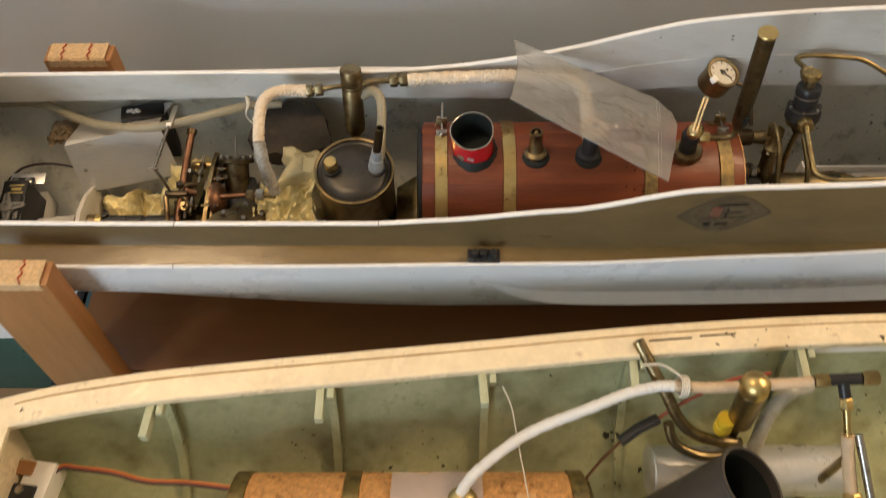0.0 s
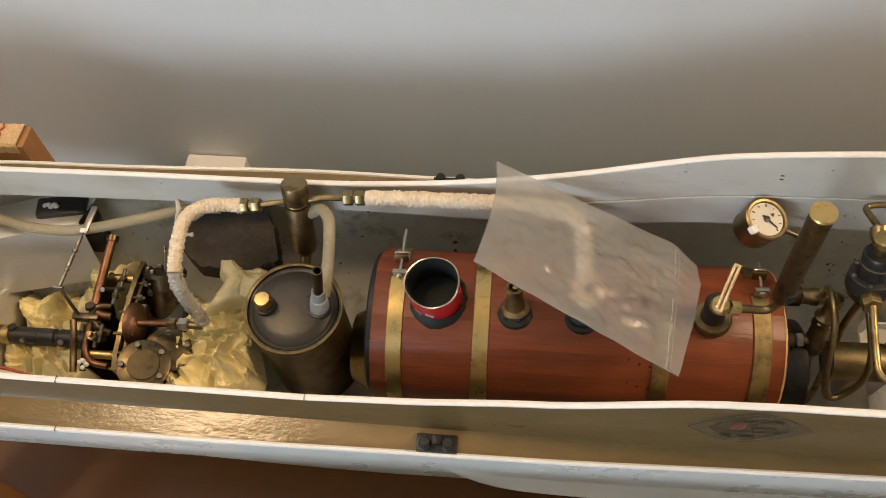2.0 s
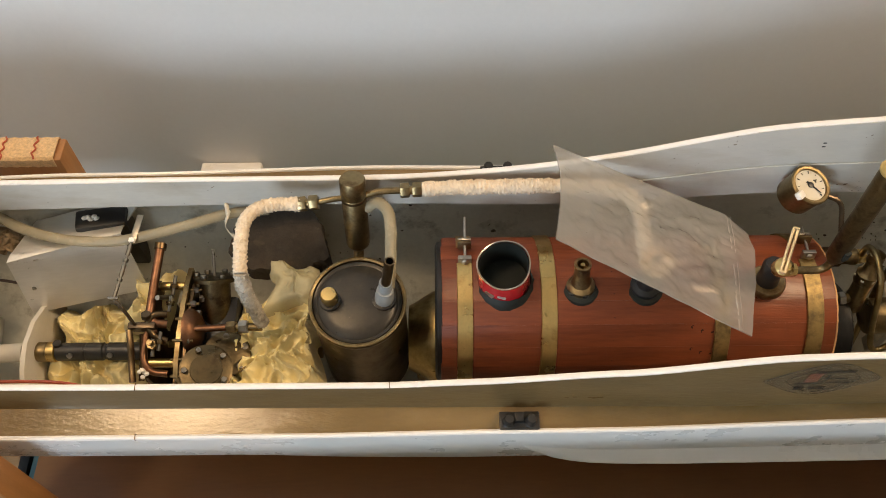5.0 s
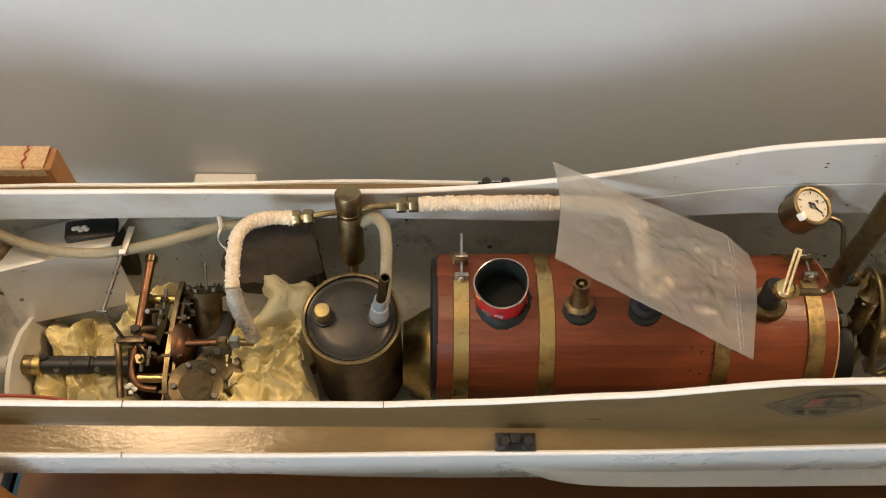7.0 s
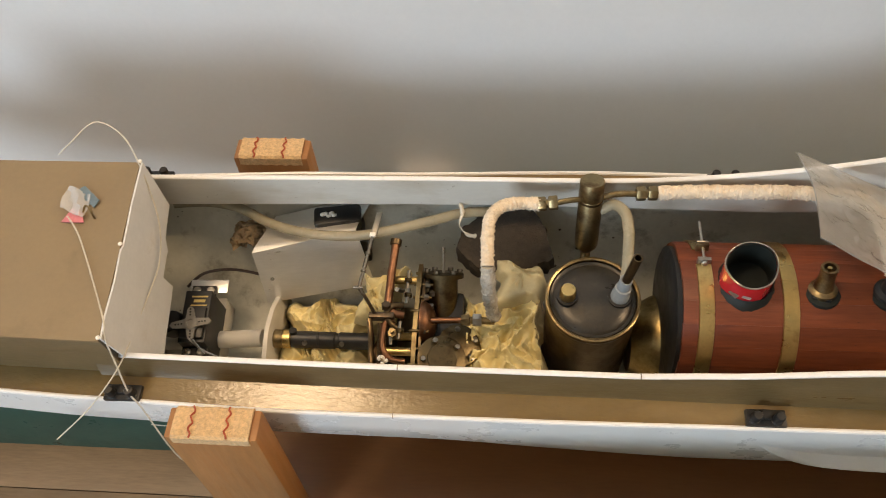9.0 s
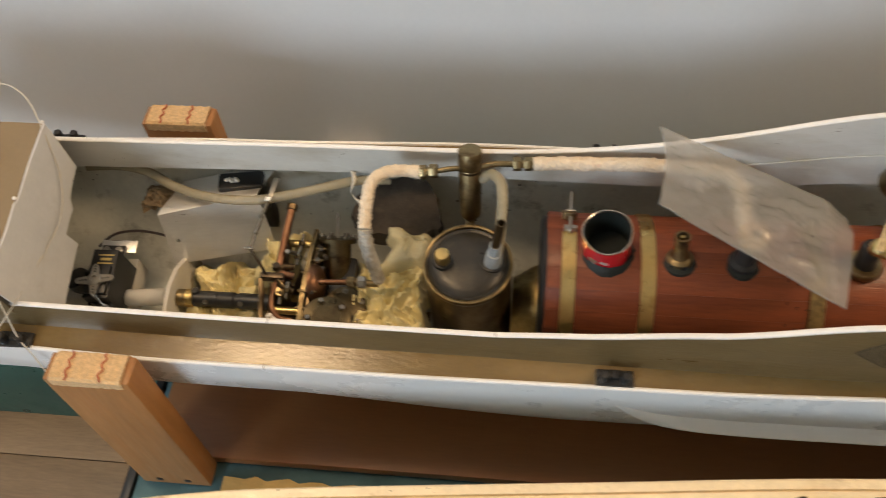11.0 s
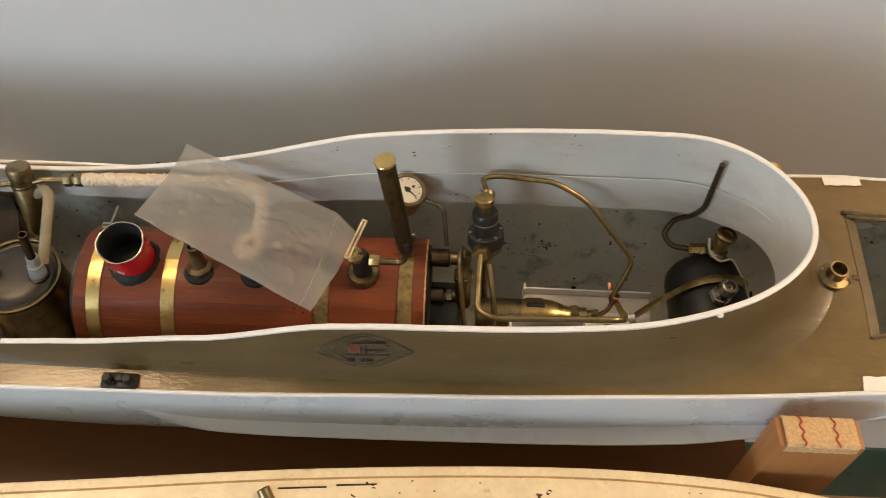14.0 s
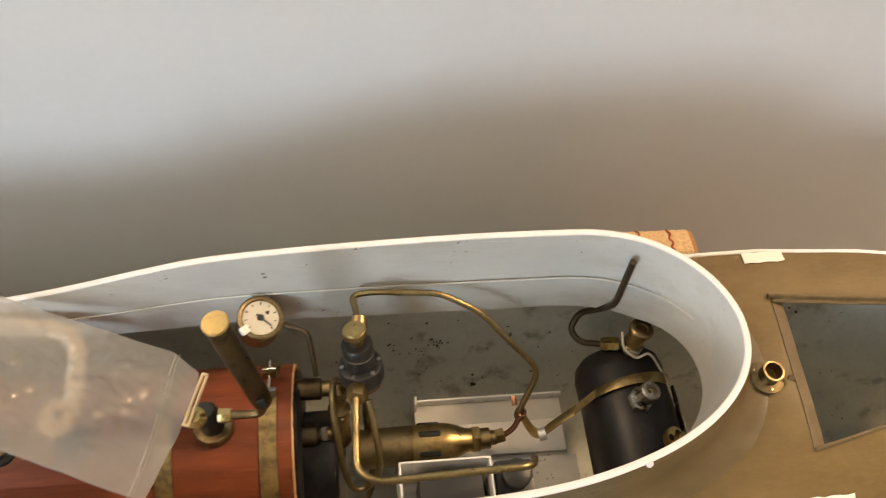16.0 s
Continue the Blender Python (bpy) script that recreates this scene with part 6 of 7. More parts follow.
part("copper_pipe", Geo().tube(bend([(-0.1990, 0.3700, 0.1960), (-0.2070, 0.3690, 0.1980), (-0.2110, 0.3640, 0.1975), (-0.2080, 0.3560, 0.1920), (-0.1990, 0.3540, 0.1880)], 0.005), 0.0024, 10, 1), BRONZE, engine)
for x, y0, y1, z in ((-0.1985, 0.3860, 0.3990, 0.1920), (-0.2010, 0.3440, 0.3560, 0.1960), (-0.1965, 0.3700, 0.3800, 0.2000)):
    part("valve_rod", Geo().rod((x, y0, z), (x + 0.001, y1, z + 0.003), 0.0013, None, 8), BOLT, engine)
    part("rod_nut", Geo().hexa((x + 0.0004, y0 + 0.004, z + 0.001), (x + 0.0006, y0 + 0.007, z + 0.0017), 0.0027), CAST, engine)
part("crosshead_block", Geo().box((-0.1730, 0.3680, 0.1500), (0.030, 0.050, 0.050), 0.003), BLACK, engine, "oily dark crankcase")
part("bedplate", Geo().box((-0.195, 0.367, 0.1150), (0.085, 0.075, 0.020), 0.002), BRONZE, engine)
part("exhaust_pipe", Geo().rod((PX + 0.012, 0.3603, 0.1930), (-0.1520, 0.3603, 0.1960), 0.0023, None, 10), COPPER, engine)
part("union_nut", Geo().hexa((-0.1580, 0.3603, 0.1950), (-0.1520, 0.3604, 0.1958), 0.0042), BRASS_OLD, engine)
part("union_nut", Geo().hexa((-0.1500, 0.3604, 0.1958), (-0.1440, 0.3605, 0.1960), 0.0046), STEEL, engine)
part("pipe_end", Geo().rod((-0.1520, 0.3604, 0.1956), (-0.1350, 0.3608, 0.1940), 0.0026, None, 10), BRASS_OLD, engine)
for y, z, x0 in ((0.3940, 0.1890, -0.2085), (0.3400, 0.1840, -0.2100), (0.367, 0.150, -0.2110)):
    part("standoff", Geo().rod((x0, y, z), (PX, y, z), 0.0030, None, 14), BRASS, engine, "bright brass standoff")
    part("bolt", Geo().hexa((x0 - 0.003, y, z), (x0, y, z), 0.0026), STEEL, engine)
part("rear_plate", Geo().prism([(0.331, 0.130), (0.400, 0.130), (0.400, 0.185), (0.388, 0.1945), (0.368, 0.190), (0.345, 0.1890), (0.331, 0.180)], 0.0022, Matrix(((0, 0, 1, -0.2125), (1, 0, 0, 0), (0, 1, 0, 0), (0, 0, 0, 1)))), BRONZE, engine)
part("copper_pipe", Geo().tube(bend([(-0.2080, 0.4180, 0.2040), (-0.2095, 0.3960, 0.2000), (-0.2105, 0.3680, 0.1960), (-0.2060, 0.3640, 0.1950), (-0.1990, 0.3640, 0.1930)], 0.006), 0.0030, 12, 1), COPPER, engine, "copper exhaust pipe")
part("pipe_collar", Geo().rod((-0.2079, 0.4190, 0.2042), (-0.2082, 0.4150, 0.2035), 0.0042, None, 12), BRONZE, engine)
part("copper_pipe", Geo().tube(bend([(-0.2050, 0.3600, 0.1930), (-0.2120, 0.3580, 0.1930), (-0.2130, 0.3400, 0.1880), (-0.2070, 0.3330, 0.1850), (-0.196, 0.3320, 0.1850)], 0.006), 0.0022, 10, 1), COPPER, engine)
part("valve_spindle", Geo().rod((-0.2030, 0.3900, 0.1800), (-0.2040, 0.3780, 0.2050), 0.0016, None, 10), STEEL, engine)
part("valve_spindle", Geo().rod((-0.2060, 0.3520, 0.1800), (-0.2050, 0.3470, 0.2040), 0.0018, None, 10), BRASS_OLD, engine)
part("spindle_nut", Geo().hexa((-0.2050, 0.3478, 0.1960), (-0.2050, 0.3470, 0.2000), 0.0034), BRASS_OLD, engine)
rv = part("reversing_bracket", Geo().box((-0.2140, 0.3612, 0.1952), (0.0180, 0.0046, 0.0070), 0.001), DARK_PIPE, engine, "black reversing bracket")
part("link", Geo().tube([(-0.2225, 0.3590, 0.1960), (-0.2210, 0.3490, 0.1920), (-0.2205, 0.3390, 0.1870), (-0.2190, 0.3270, 0.1830)], 0.0024, 8, 3, flat=0.6), BRONZE, rv)
part("link", Geo().tube([(-0.2150, 0.3580, 0.1910), (-0.2145, 0.3400, 0.1840), (-0.2145, 0.3290, 0.1800)], 0.0020, 8, 3), BRONZE, rv)
part("link", Geo().tube([(-0.2075, 0.3600, 0.1920), (-0.2070, 0.3430, 0.1880)], 0.0014, 8, 1), BOLT, rv)
part("arm", Geo().tube([(-0.2190, 0.3622, 0.1990), (-0.2245, 0.3690, 0.2080), (-0.2290, 0.3740, 0.2120)], 0.0022, 8, 2, flat=0.55), DARK_PIPE, rv)
part("pivot", Geo().hexa((-0.2112, 0.3665, 0.1985), (-0.2108, 0.3675, 0.2025), 0.0034), DARK_PIPE, rv)
part("clevis_pin", Geo().rod((-0.2335, 0.3745, 0.2128), (-0.2265, 0.3742, 0.2128), 0.0010, None, 8), STEEL, rv)
lump = Geo()
for k in range(7):
    a = k * 2.4
    lump.lathe((-0.2120 + 0.0016 * math.cos(a) * (k % 3), 0.3330 + 0.0016 * math.sin(a) * (k % 3), 0.1850 + 0.0005 * k), (math.cos(a), math.sin(a), 1.2), [(0.0014, 0), (0.0017, 0.0008), (0.0010, 0.0020), (0.0002, 0.0024)], 7)
part("grease_lump", lump, PAPER_WHITE, rv, "crumbs of white grease")

# control rod from the servo lever under the hose down to the reversing arm
lk = thing("control_linkage", (-0.226, 0.40, 0.2100), "thin steel control rod with threaded clevises", "linkage")
ra, rb = Vector((-0.2238, 0.4145, 0.2150)), Vector((-0.2292, 0.3742, 0.2130))
part("rod", Geo().tube([ra, rb], 0.0010, 8, 1), BOLT, lk)
for q0, q1, w in ((0.06, 0.24, 0.0015), (0.30, 0.36, 0.0019), (0.40, 0.62, 0.0015), (0.66, 0.70, 0.0019), (0.74, 0.98, 0.0013)):
    part("clevis", Geo().hexa(ra.lerp(rb, q0), ra.lerp(rb, q1), w), BOLT, lk)
part("white_keeper", Geo().box((-0.2236, 0.4160, 0.2152), (0.0042, 0.0034, 0.0024), 0.0006), PAPER_WHITE, lk)
part("servo_lever", Geo().box((-0.2218, 0.4252, 0.2152), (0.0046, 0.0200, 0.0016), 0.0005, pose(0, 0, 0, 3, 0, -8).to_3x3()), BOLT, lk, "flat grey steel lever")

# propeller shaft, universal joint, bearing frame
shaft = thing("propeller_shaft", (-0.27, 0.366, 0.150), "black universal joint on a brass-collared propeller shaft", "shaft")
SY, SZ = 0.3605, 0.1530
part("collar", Geo().lathe((-0.3010, SY, SZ), (1, 0, 0), [(0.0060, 0), (0.0070, 0.0008), (0.0070, 0.0068), (0.0064, 0.0076)], 24), BRASS_OLD, shaft)
part("collar", Geo().lathe((-0.2935, SY, SZ), (1, 0, 0), [(0.0064, 0), (0.0072, 0.0006), (0.0072, 0.0056), (0.0064, 0.0062)], 24), BRASS, shaft, "bright brass collar")
part("joint", Geo().lathe((-0.2875, SY, SZ), (1, 0, 0), [(0.0056, 0), (0.0064, 0.001), (0.0064, 0.0200), (0.0060, 0.0205), (0.0060, 0.0215), (0.0064, 0.0220), (0.0064, 0.0330), (0.0056, 0.0340), (0.0056, 0.0360), (0.0064, 0.0370), (0.0064, 0.0620)], 24), BLACK_PL, shaft, "black universal joint")
for x in (-0.2760, -0.2480):
    part("pin", Geo().lathe((x, SY - 0.0045, SZ + 0.0045), (0, -0.7, 0.7), [(0.0020, 0), (0.0020, 0.0012), (0.0012, 0.0014)], 10), STEEL, shaft)
part("grub_screw", Geo().lathe((-0.2855, SY + 0.003, SZ + 0.0056), (0, 0.3, 1), [(0.0030, 0), (0.0030, 0.0022), (0.0003, 0.0022)], 12), BLACK_PL, shaft)
bf = solo("bearing_frame", Geo().prism([(0.322, 0.118), (0.348, 0.114), (0.376, 0.112), (0.408, 0.118), (0.4050, 0.1420), (0.3990, 0.1500), (0.3930, 0.1580), (0.3860, 0.1622), (0.3780, 0.1672), (0.3690, 0.1690), (0.3600, 0.1712), (0.3510, 0.1694), (0.3420, 0.1668), (0.326, 0.157)], 0.0032, Matrix(((0, 0, 1, -0.3038), (1, 0, 0, 0), (0, 1, 0, 0), (0, 0, 0, 1)))), WHITE_IN, (-0.3065, 0.366, 0.113), "white-painted wooden bearing frame across the bilge", "bearing frame")
solo("stern_tube", Geo().lathe((-0.3092, SY, SZ), (-1, 0, -0.16), [(0.0068, 0), (0.0066, 0.03), (0.0064, 0.09), (0.0060, 0.15)], 22), WHITE_IN, (-0.35, SY, 0.14), "white-painted stern tube along the bilge", "stern tube")

# aluminium cover plate over the gear
pa = [Vector(p) for p in ((-0.3175, 0.4125, 0.1920), (-0.3110, 0.3915, 0.1520), (-0.2290, 0.4085, 0.1560), (-0.2410, 0.4330, 0.1960))]
rows = [[pa[0].lerp(pa[3], i / 6).lerp(pa[1].lerp(pa[2], i / 6), 0.0) + Vector((0.012, 0.034, -0.004)) * k for k in (1.0, 0.5, 0.12)] + [pa[0].lerp(pa[3], i / 6).lerp(pa[1].lerp(pa[2], i / 6), k) for k in (0.02, 0.10, 0.4, 0.7, 1.0)] for i in range(7)]
cover = thing("cover_plate", tuple(pa[1]), "bent aluminium cover plate held by two screws", "cover plate")
part("plate", Geo().shell(rows, 0.0012), ALU, cover, "brushed aluminium sheet", angle=25)
nrm = (pa[1] - pa[0]).cross(pa[3] - pa[0]).normalized()
nrm = nrm if nrm.z > 0 else -nrm
for p in ((-0.3060, 0.4065, 0.1680), (-0.2435, 0.4220, 0.1780)):
    q = Vector(p)
    q -= nrm * (q - pa[0]).dot(nrm)
    part("screw", Geo().lathe(q + nrm * 0.0004, nrm, [(0.0025, 0), (0.0023, 0.0009), (0.0003, 0.0014)], 14), STEEL, cover)
part("leg", Geo().box((-0.278, 0.425, 0.145), (0.050, 0.005, 0.050), 0.001), ALU, cover)
servo2 = thing("rudder_motor", (-0.255, 0.445, 0.165), "small black motor pack smeared with white grease", "motor")
part("case", Geo().box((-0.2560, 0.4440, 0.1850), (0.036, 0.016, 0.028), 0.003, pose(0, 0, 0, 0, 0, 8).to_3x3()), BLACK_PL, servo2)
for k in range(5):
    part("grease_lump", Geo().lathe((-0.2665 + 0.0022 * k, 0.4425 + 0.0012 * math.sin(k * 2.5), 0.1990), (0.2 * math.sin(k), 0.3, 1), [(0.0020 - 0.0002 * k, 0), (0.0022, 0.0008), (0.0010, 0.0019), (0.0003, 0.0021)], 7), PAPER_WHITE, servo2, "crumb of white grease")
part("base", Geo().box((-0.255, 0.4400, 0.160), (0.040, 0.012, 0.030), 0.002), BLACK_PL, servo2)

# steering servo on its bracket
RS = pose(0, 0, 0, 4, 0, 2)
SC = Vector((-0.3545, 0.3655, 0.1620))


def sv(x, y, z):
    return SC + RS @ Vector((x, y, z))


servo = thing("steering_servo", tuple(sv(0, 0, -0.024)), "black radio-control servo with a four-armed horn", "servo")
R3 = RS.to_3x3()
part("case", Geo().box(sv(0, 0, 0), (0.0200, 0.0410, 0.0360), 0.0010, R3), BLACK_PL, servo)
for k in (-1, 1):
    part("lug", Geo().box(sv(0, k * 0.0245, 0.0075), (0.0185, 0.0085, 0.0026), 0.0008, R3), BLACK_PL, servo)
    for j in (-1, 1):
        part("screw", Geo().lathe(sv(j * 0.0052, k * 0.0245, 0.0088), R3 @ Vector((0, 0, 1)), [(0.0030, 0), (0.0030, 0.0008), (0.0022, 0.0016), (0.0003, 0.0017)], 16), STEEL, servo)
part("deck_step", Geo().box(sv(0, -0.006, 0.0195), (0.0170, 0.0240, 0.0036), 0.0012, R3), BLACK_PL, servo)
HORN = mat("grey_nylon", (0.17, 0.165, 0.15), 0.45, var=0.1, scale=150)
GOLD = mat("gold_print", (0.60, 0.47, 0.17), 0.4, 0.4, var=0.15, scale=300)
for y0, h, w0 in ((0.0155, 0.0012, 0.0120), (0.0120, 0.0022, 0.0085), (0.0085, 0.0010, 0.0120), (0.0050, 0.0022, 0.0060)):
    part("print_bar", Geo().box(sv(0.0015, y0, 0.0182), (w0, h, 0.0003), 0, R3), GOLD, servo)
horn = part("horn", Geo().lathe(sv(0, -0.0080, 0.0210), R3 @ Vector((0, 0, 1)), [(0.0048, 0), (0.0052, 0.0006), (0.0052, 0.0046), (0.0040, 0.0052), (0.0024, 0.0052), (0.0022, 0.0040), (0.0003, 0.0040)], 24), HORN, servo, "grey four-armed horn")
for k in range(4):
    a = math.radians(8 + 90 * k)
    d = Vector((math.cos(a), math.sin(a), 0))
    ln = 0.0135 if k % 2 == 0 else 0.0115
    n = Vector((-d.y, d.x, 0))
    c0 = Vector((0, -0.0080, 0.0232))
    out = [c0 + d * 0.003 + n * 0.0036, c0 + d * ln + n * 0.0022, c0 + d * (ln + 0.0016), c0 + d * ln - n * 0.0022, c0 + d * 0.003 - n * 0.0036]
    part("horn_arm", Geo().loft([[sv(*p) for p in out], [sv(*(p + Vector((0, 0, 0.0016)))) for p in out]]), HORN, horn)
    # Tiny dark discs on the arm, for the shade inside its holes
    for q in (0.0064, 0.0086, 0.0108):
        p = c0 + d * q
        part("hole", Geo().lathe(sv(*(p + Vector((0, 0, 0.00165)))), R3 @ Vector((0, 0, 1)), [(0.0007, 0), (0.0007, 0.0002)], 8), NEAR_BLACK, horn)
part("bracket", Geo().box(sv(0.002, 0.0300, 0.0040), (0.0290, 0.0110, 0.0012), 0.0003, R3), ALU, servo, "aluminium bracket")
part("mount", Geo().box(sv(0, 0, -0.030), (0.018, 0.060, 0.024), 0.001, R3), WHITE_IN, servo)
part("pushrod", Geo().tube([sv(0.001, -0.0205, 0.0255), sv(0.010, -0.0270, 0.0210), sv(0.024, -0.0320, 0.0160)], 0.0007, 6, 3), STEEL, servo, "bent wire pushrod")
part("pushrod", Geo().tube([sv(0.004, -0.0210, 0.0250), sv(0.0135, -0.0310, 0.0230)], 0.0007, 6, 1), STEEL, servo)
part("knob", Geo().lathe(sv(-0.0170, -0.004, 0.006), (-0.3, 0, 1), [(0.009, 0), (0.010, 0.004), (0.009, 0.010), (0.0003, 0.011)], 18), BLACK_PL, servo, "black rubber grommet")
WIRE_DK = mat("dark_wire", (0.05, 0.035, 0.03), 0.5, var=0.2)
solo("servo_lead", Geo().tube([(-0.3720, 0.3960, 0.1650), (-0.3600, 0.4060, 0.1690), (-0.3400, 0.4095, 0.1700), (-0.3180, 0.4070, 0.1690), (-0.3000, 0.4020, 0.1660)], 0.0011, 6, 5), WIRE_DK, (-0.34, 0.4095, 0.168), "thin dark servo wire across the bilge", "wire")
WIRE_RED = mat("red_brown_wire", (0.33, 0.07, 0.035), 0.45, var=0.15)
wires = thing("twin_wire", (-0.28, 0.318, 0.19), "red and white twin wire along the coaming", "wire")
part("red_wire", Geo().tube([(-0.3450, 0.3195, 0.1960), (-0.300, 0.3215, 0.2020), (-0.260, 0.3210, 0.2020), (-0.235, 0.3180, 0.1960), (-0.222, 0.317, 0.186)], 0.0012, 6, 5), WIRE_RED, wires)
part("white_wire", Geo().tube([(-0.3450, 0.3170, 0.1955), (-0.300, 0.3190, 0.2015), (-0.260, 0.3188, 0.2015), (-0.238, 0.3158, 0.1960), (-0.228, 0.315, 0.186)], 0.0012, 6, 5), STRING, wires)

# long milky hose sagging across the well
solo("long_hose", Geo().tube([(-0.3800, 0.4455, 0.2060), (-0.3550, 0.4480, 0.2050), (-0.3300, 0.4440, 0.2040), (-0.3050, 0.4320, 0.2030), (-0.2750, 0.4230, 0.2040), (-0.2400, 0.4190, 0.2080), (-0.2100, 0.4220, 0.2130), (-0.1800, 0.4300, 0.2150), (-0.1600, 0.4370, 0.2140), (-0.1350, 0.4420, 0.2100)], 0.0037, 14, 7), HOSE, (-0.275, 0.423, 0.200), "long milky plastic hose sagging across the well", "hose")
solo("paper_knot", Geo().tube([(-0.1620, 0.4400, 0.2220), (-0.1600, 0.4330, 0.2200), (-0.1620, 0.4260, 0.2150), (-0.1560, 0.4200, 0.2120), (-0.1500, 0.4210, 0.2090)], lambda q: 0.0008 + 0.0006 * math.sin(q * 9), 8, 6, rough=0.45), STRING, (-0.158, 0.43, 0.21), "twist of white tissue tied to the hose", "tissue")


# ---- soft things: cloths, felt, sponge ----
def crumple(x0, x1, y0, y1, z, amp, seed, fall, nx=110, ny=110):
    rows = []
    for i in range(nx + 1):
        row = []
        for j in range(ny + 1):
            u, v = i / nx, j / ny
            x, y = x0 + (x1 - x0) * u, y0 + (y1 - y0) * v
            e = min(u, 1 - u, v, 1 - v)
            q = Vector((x * 38 + seed, y * 38, seed * 1.7))
            w = noise.noise(q * 0.7)
            ridge = 1 - abs(noise.noise(q * 1.1 + Vector((w, w, 0)) * 1.5)) * 2.2
            ridge2 = 1 - abs(noise.noise(q * 2.7 + Vector((3, w * 2, 1)))) * 2.0
            v2 = Vector((noise.noise(q * 1.3), noise.noise(q * 1.3 + Vector((5, 0, 0))), 0.0))
            crease = 1 - abs(noise.noise(q * 3.4 + v2 * 2.2)) * 3.2
            fine = 1 - abs(noise.noise(q * 7.5 + v2 * 3.0)) * 2.6
            h = amp * (0.42 * ridge + 0.30 * ridge2 + 0.3 * w + 0.30 * max(crease, -0.6) + 0.12 * fine)
            sh = min(1, e * 7)
            row.append((x + 0.010 * noise.noise(q * 1.5 + Vector((9, 0, 0))), y + 0.010 * noise.noise(q * 1.5 + Vector((0, 7, 0))), z + h * (0.4 + 0.6 * sh) - fall * (1 - sh) ** 2))
        rows.append(row)
    return Geo().shell(rows, 0.0006)


solo("chamois_cloth", crumple(-0.1620, -0.0960, 0.303, 0.3980, 0.172, 0.017, 3.0, 0.018), CLOTH, (-0.128, 0.35, 0.15), "crumpled yellow chamois cloth stuffed beside the engine", "cloth", angle=60)
solo("chamois_cloth", crumple(-0.2980, -0.2300, 0.330, 0.4050, 0.137, 0.015, 8.0, 0.012), CLOTH, (-0.265, 0.37, 0.13), "crumpled yellow chamois cloth under the propeller shaft", "cloth", angle=60)
solo("chamois_cloth", crumple(-0.2380, -0.2060, 0.372, 0.4120, 0.168, 0.010, 5.0, 0.014, 26, 26), CLOTH, (-0.222, 0.39, 0.16), "small fold of yellow chamois behind the engine", "cloth", angle=60)
VEIL = see_through(mat("sheer_cloth", (0.84, 0.76, 0.48), 0.5, var=0.10, scale=60, bump=0.2), 0.50)
solo("plastic_veil", crumple(-0.1350, -0.1000, 0.378, 0.412, 0.190, 0.006, 11.0, 0.010, 24, 24), VEIL, (-0.118, 0.395, 0.18), "sheer yellowish film bunched over the cloth", "film", angle=60)


def felt_pad():
    rnd = random.Random(4)
    rings, edge = [], []
    line = [(-0.1650, 0.4200), (-0.1620, 0.4350), (-0.1450, 0.4490), (-0.1270, 0.4520), (-0.1080, 0.4500), (-0.0990, 0.4380), (-0.0930, 0.4150), (-0.1080, 0.4070), (-0.1320, 0.4050), (-0.1510, 0.4080)]
    for (ax, ay), (bx, by) in zip(line, line[1:] + line[:1]):
        for q in range(7):
            w = 0.0022 * noise.noise(Vector((ax * 300 + q * 1.3, ay * 300, 2.0)))
            edge.append((ax + (bx - ax) * q / 7 + w, ay + (by - ay) * q / 7 - w))
    for z, k in ((0.0, 0.96), (0.003, 1.0), (0.013, 1.0), (0.0165, 0.95)):
        ring = []
        for i, (px, py) in enumerate(edge):
            f = 1 + 0.5 * (k - 1)
            ring.append((-0.128 + (px + 0.128) * f + rnd.uniform(-0.0007, 0.0007), 0.43 + (py - 0.43) * f + rnd.uniform(-0.0007, 0.0007), 0.172 + z + (py - 0.41) * 0.30 + 0.0012 * noise.noise(Vector((i * 0.4, z * 90, 0)))))
        rings.append(ring)
    return Geo().loft(rings)


solo("felt_pad", felt_pad(), FELT, (-0.128, 0.43, 0.172), "dark brown oily felt pad against the hull side", "pad")
SPONGE = mat("brown_sponge", (0.33, 0.24, 0.14), 0.9, var=0.35, scale=120, bump=0.7, fine=600, stain=(0.16, 0.11, 0.06), stain_scale=90)
rows = [[Vector((-0.340 + 0.022 * i / 14 + 0.004 * noise.noise(Vector((j * 0.5, 1, i * 0.3))), 0.428 + 0.021 * j / 14 + 0.004 * noise.noise(Vector((i * 0.5, 3, 0))), 0.178 + 0.008 * math.sin(math.pi * i / 14) * math.sin(math.pi * j / 14) + 0.004 * noise.noise(Vector((i * 0.6, j * 0.6, 2))))) for j in range(15)] for i in range(15)]
solo("sponge_scrap", Geo().shell(rows, 0.006), SPONGE, (-0.33, 0.438, 0.17), "brown crumbling sponge scrap in the bilge", "sponge")

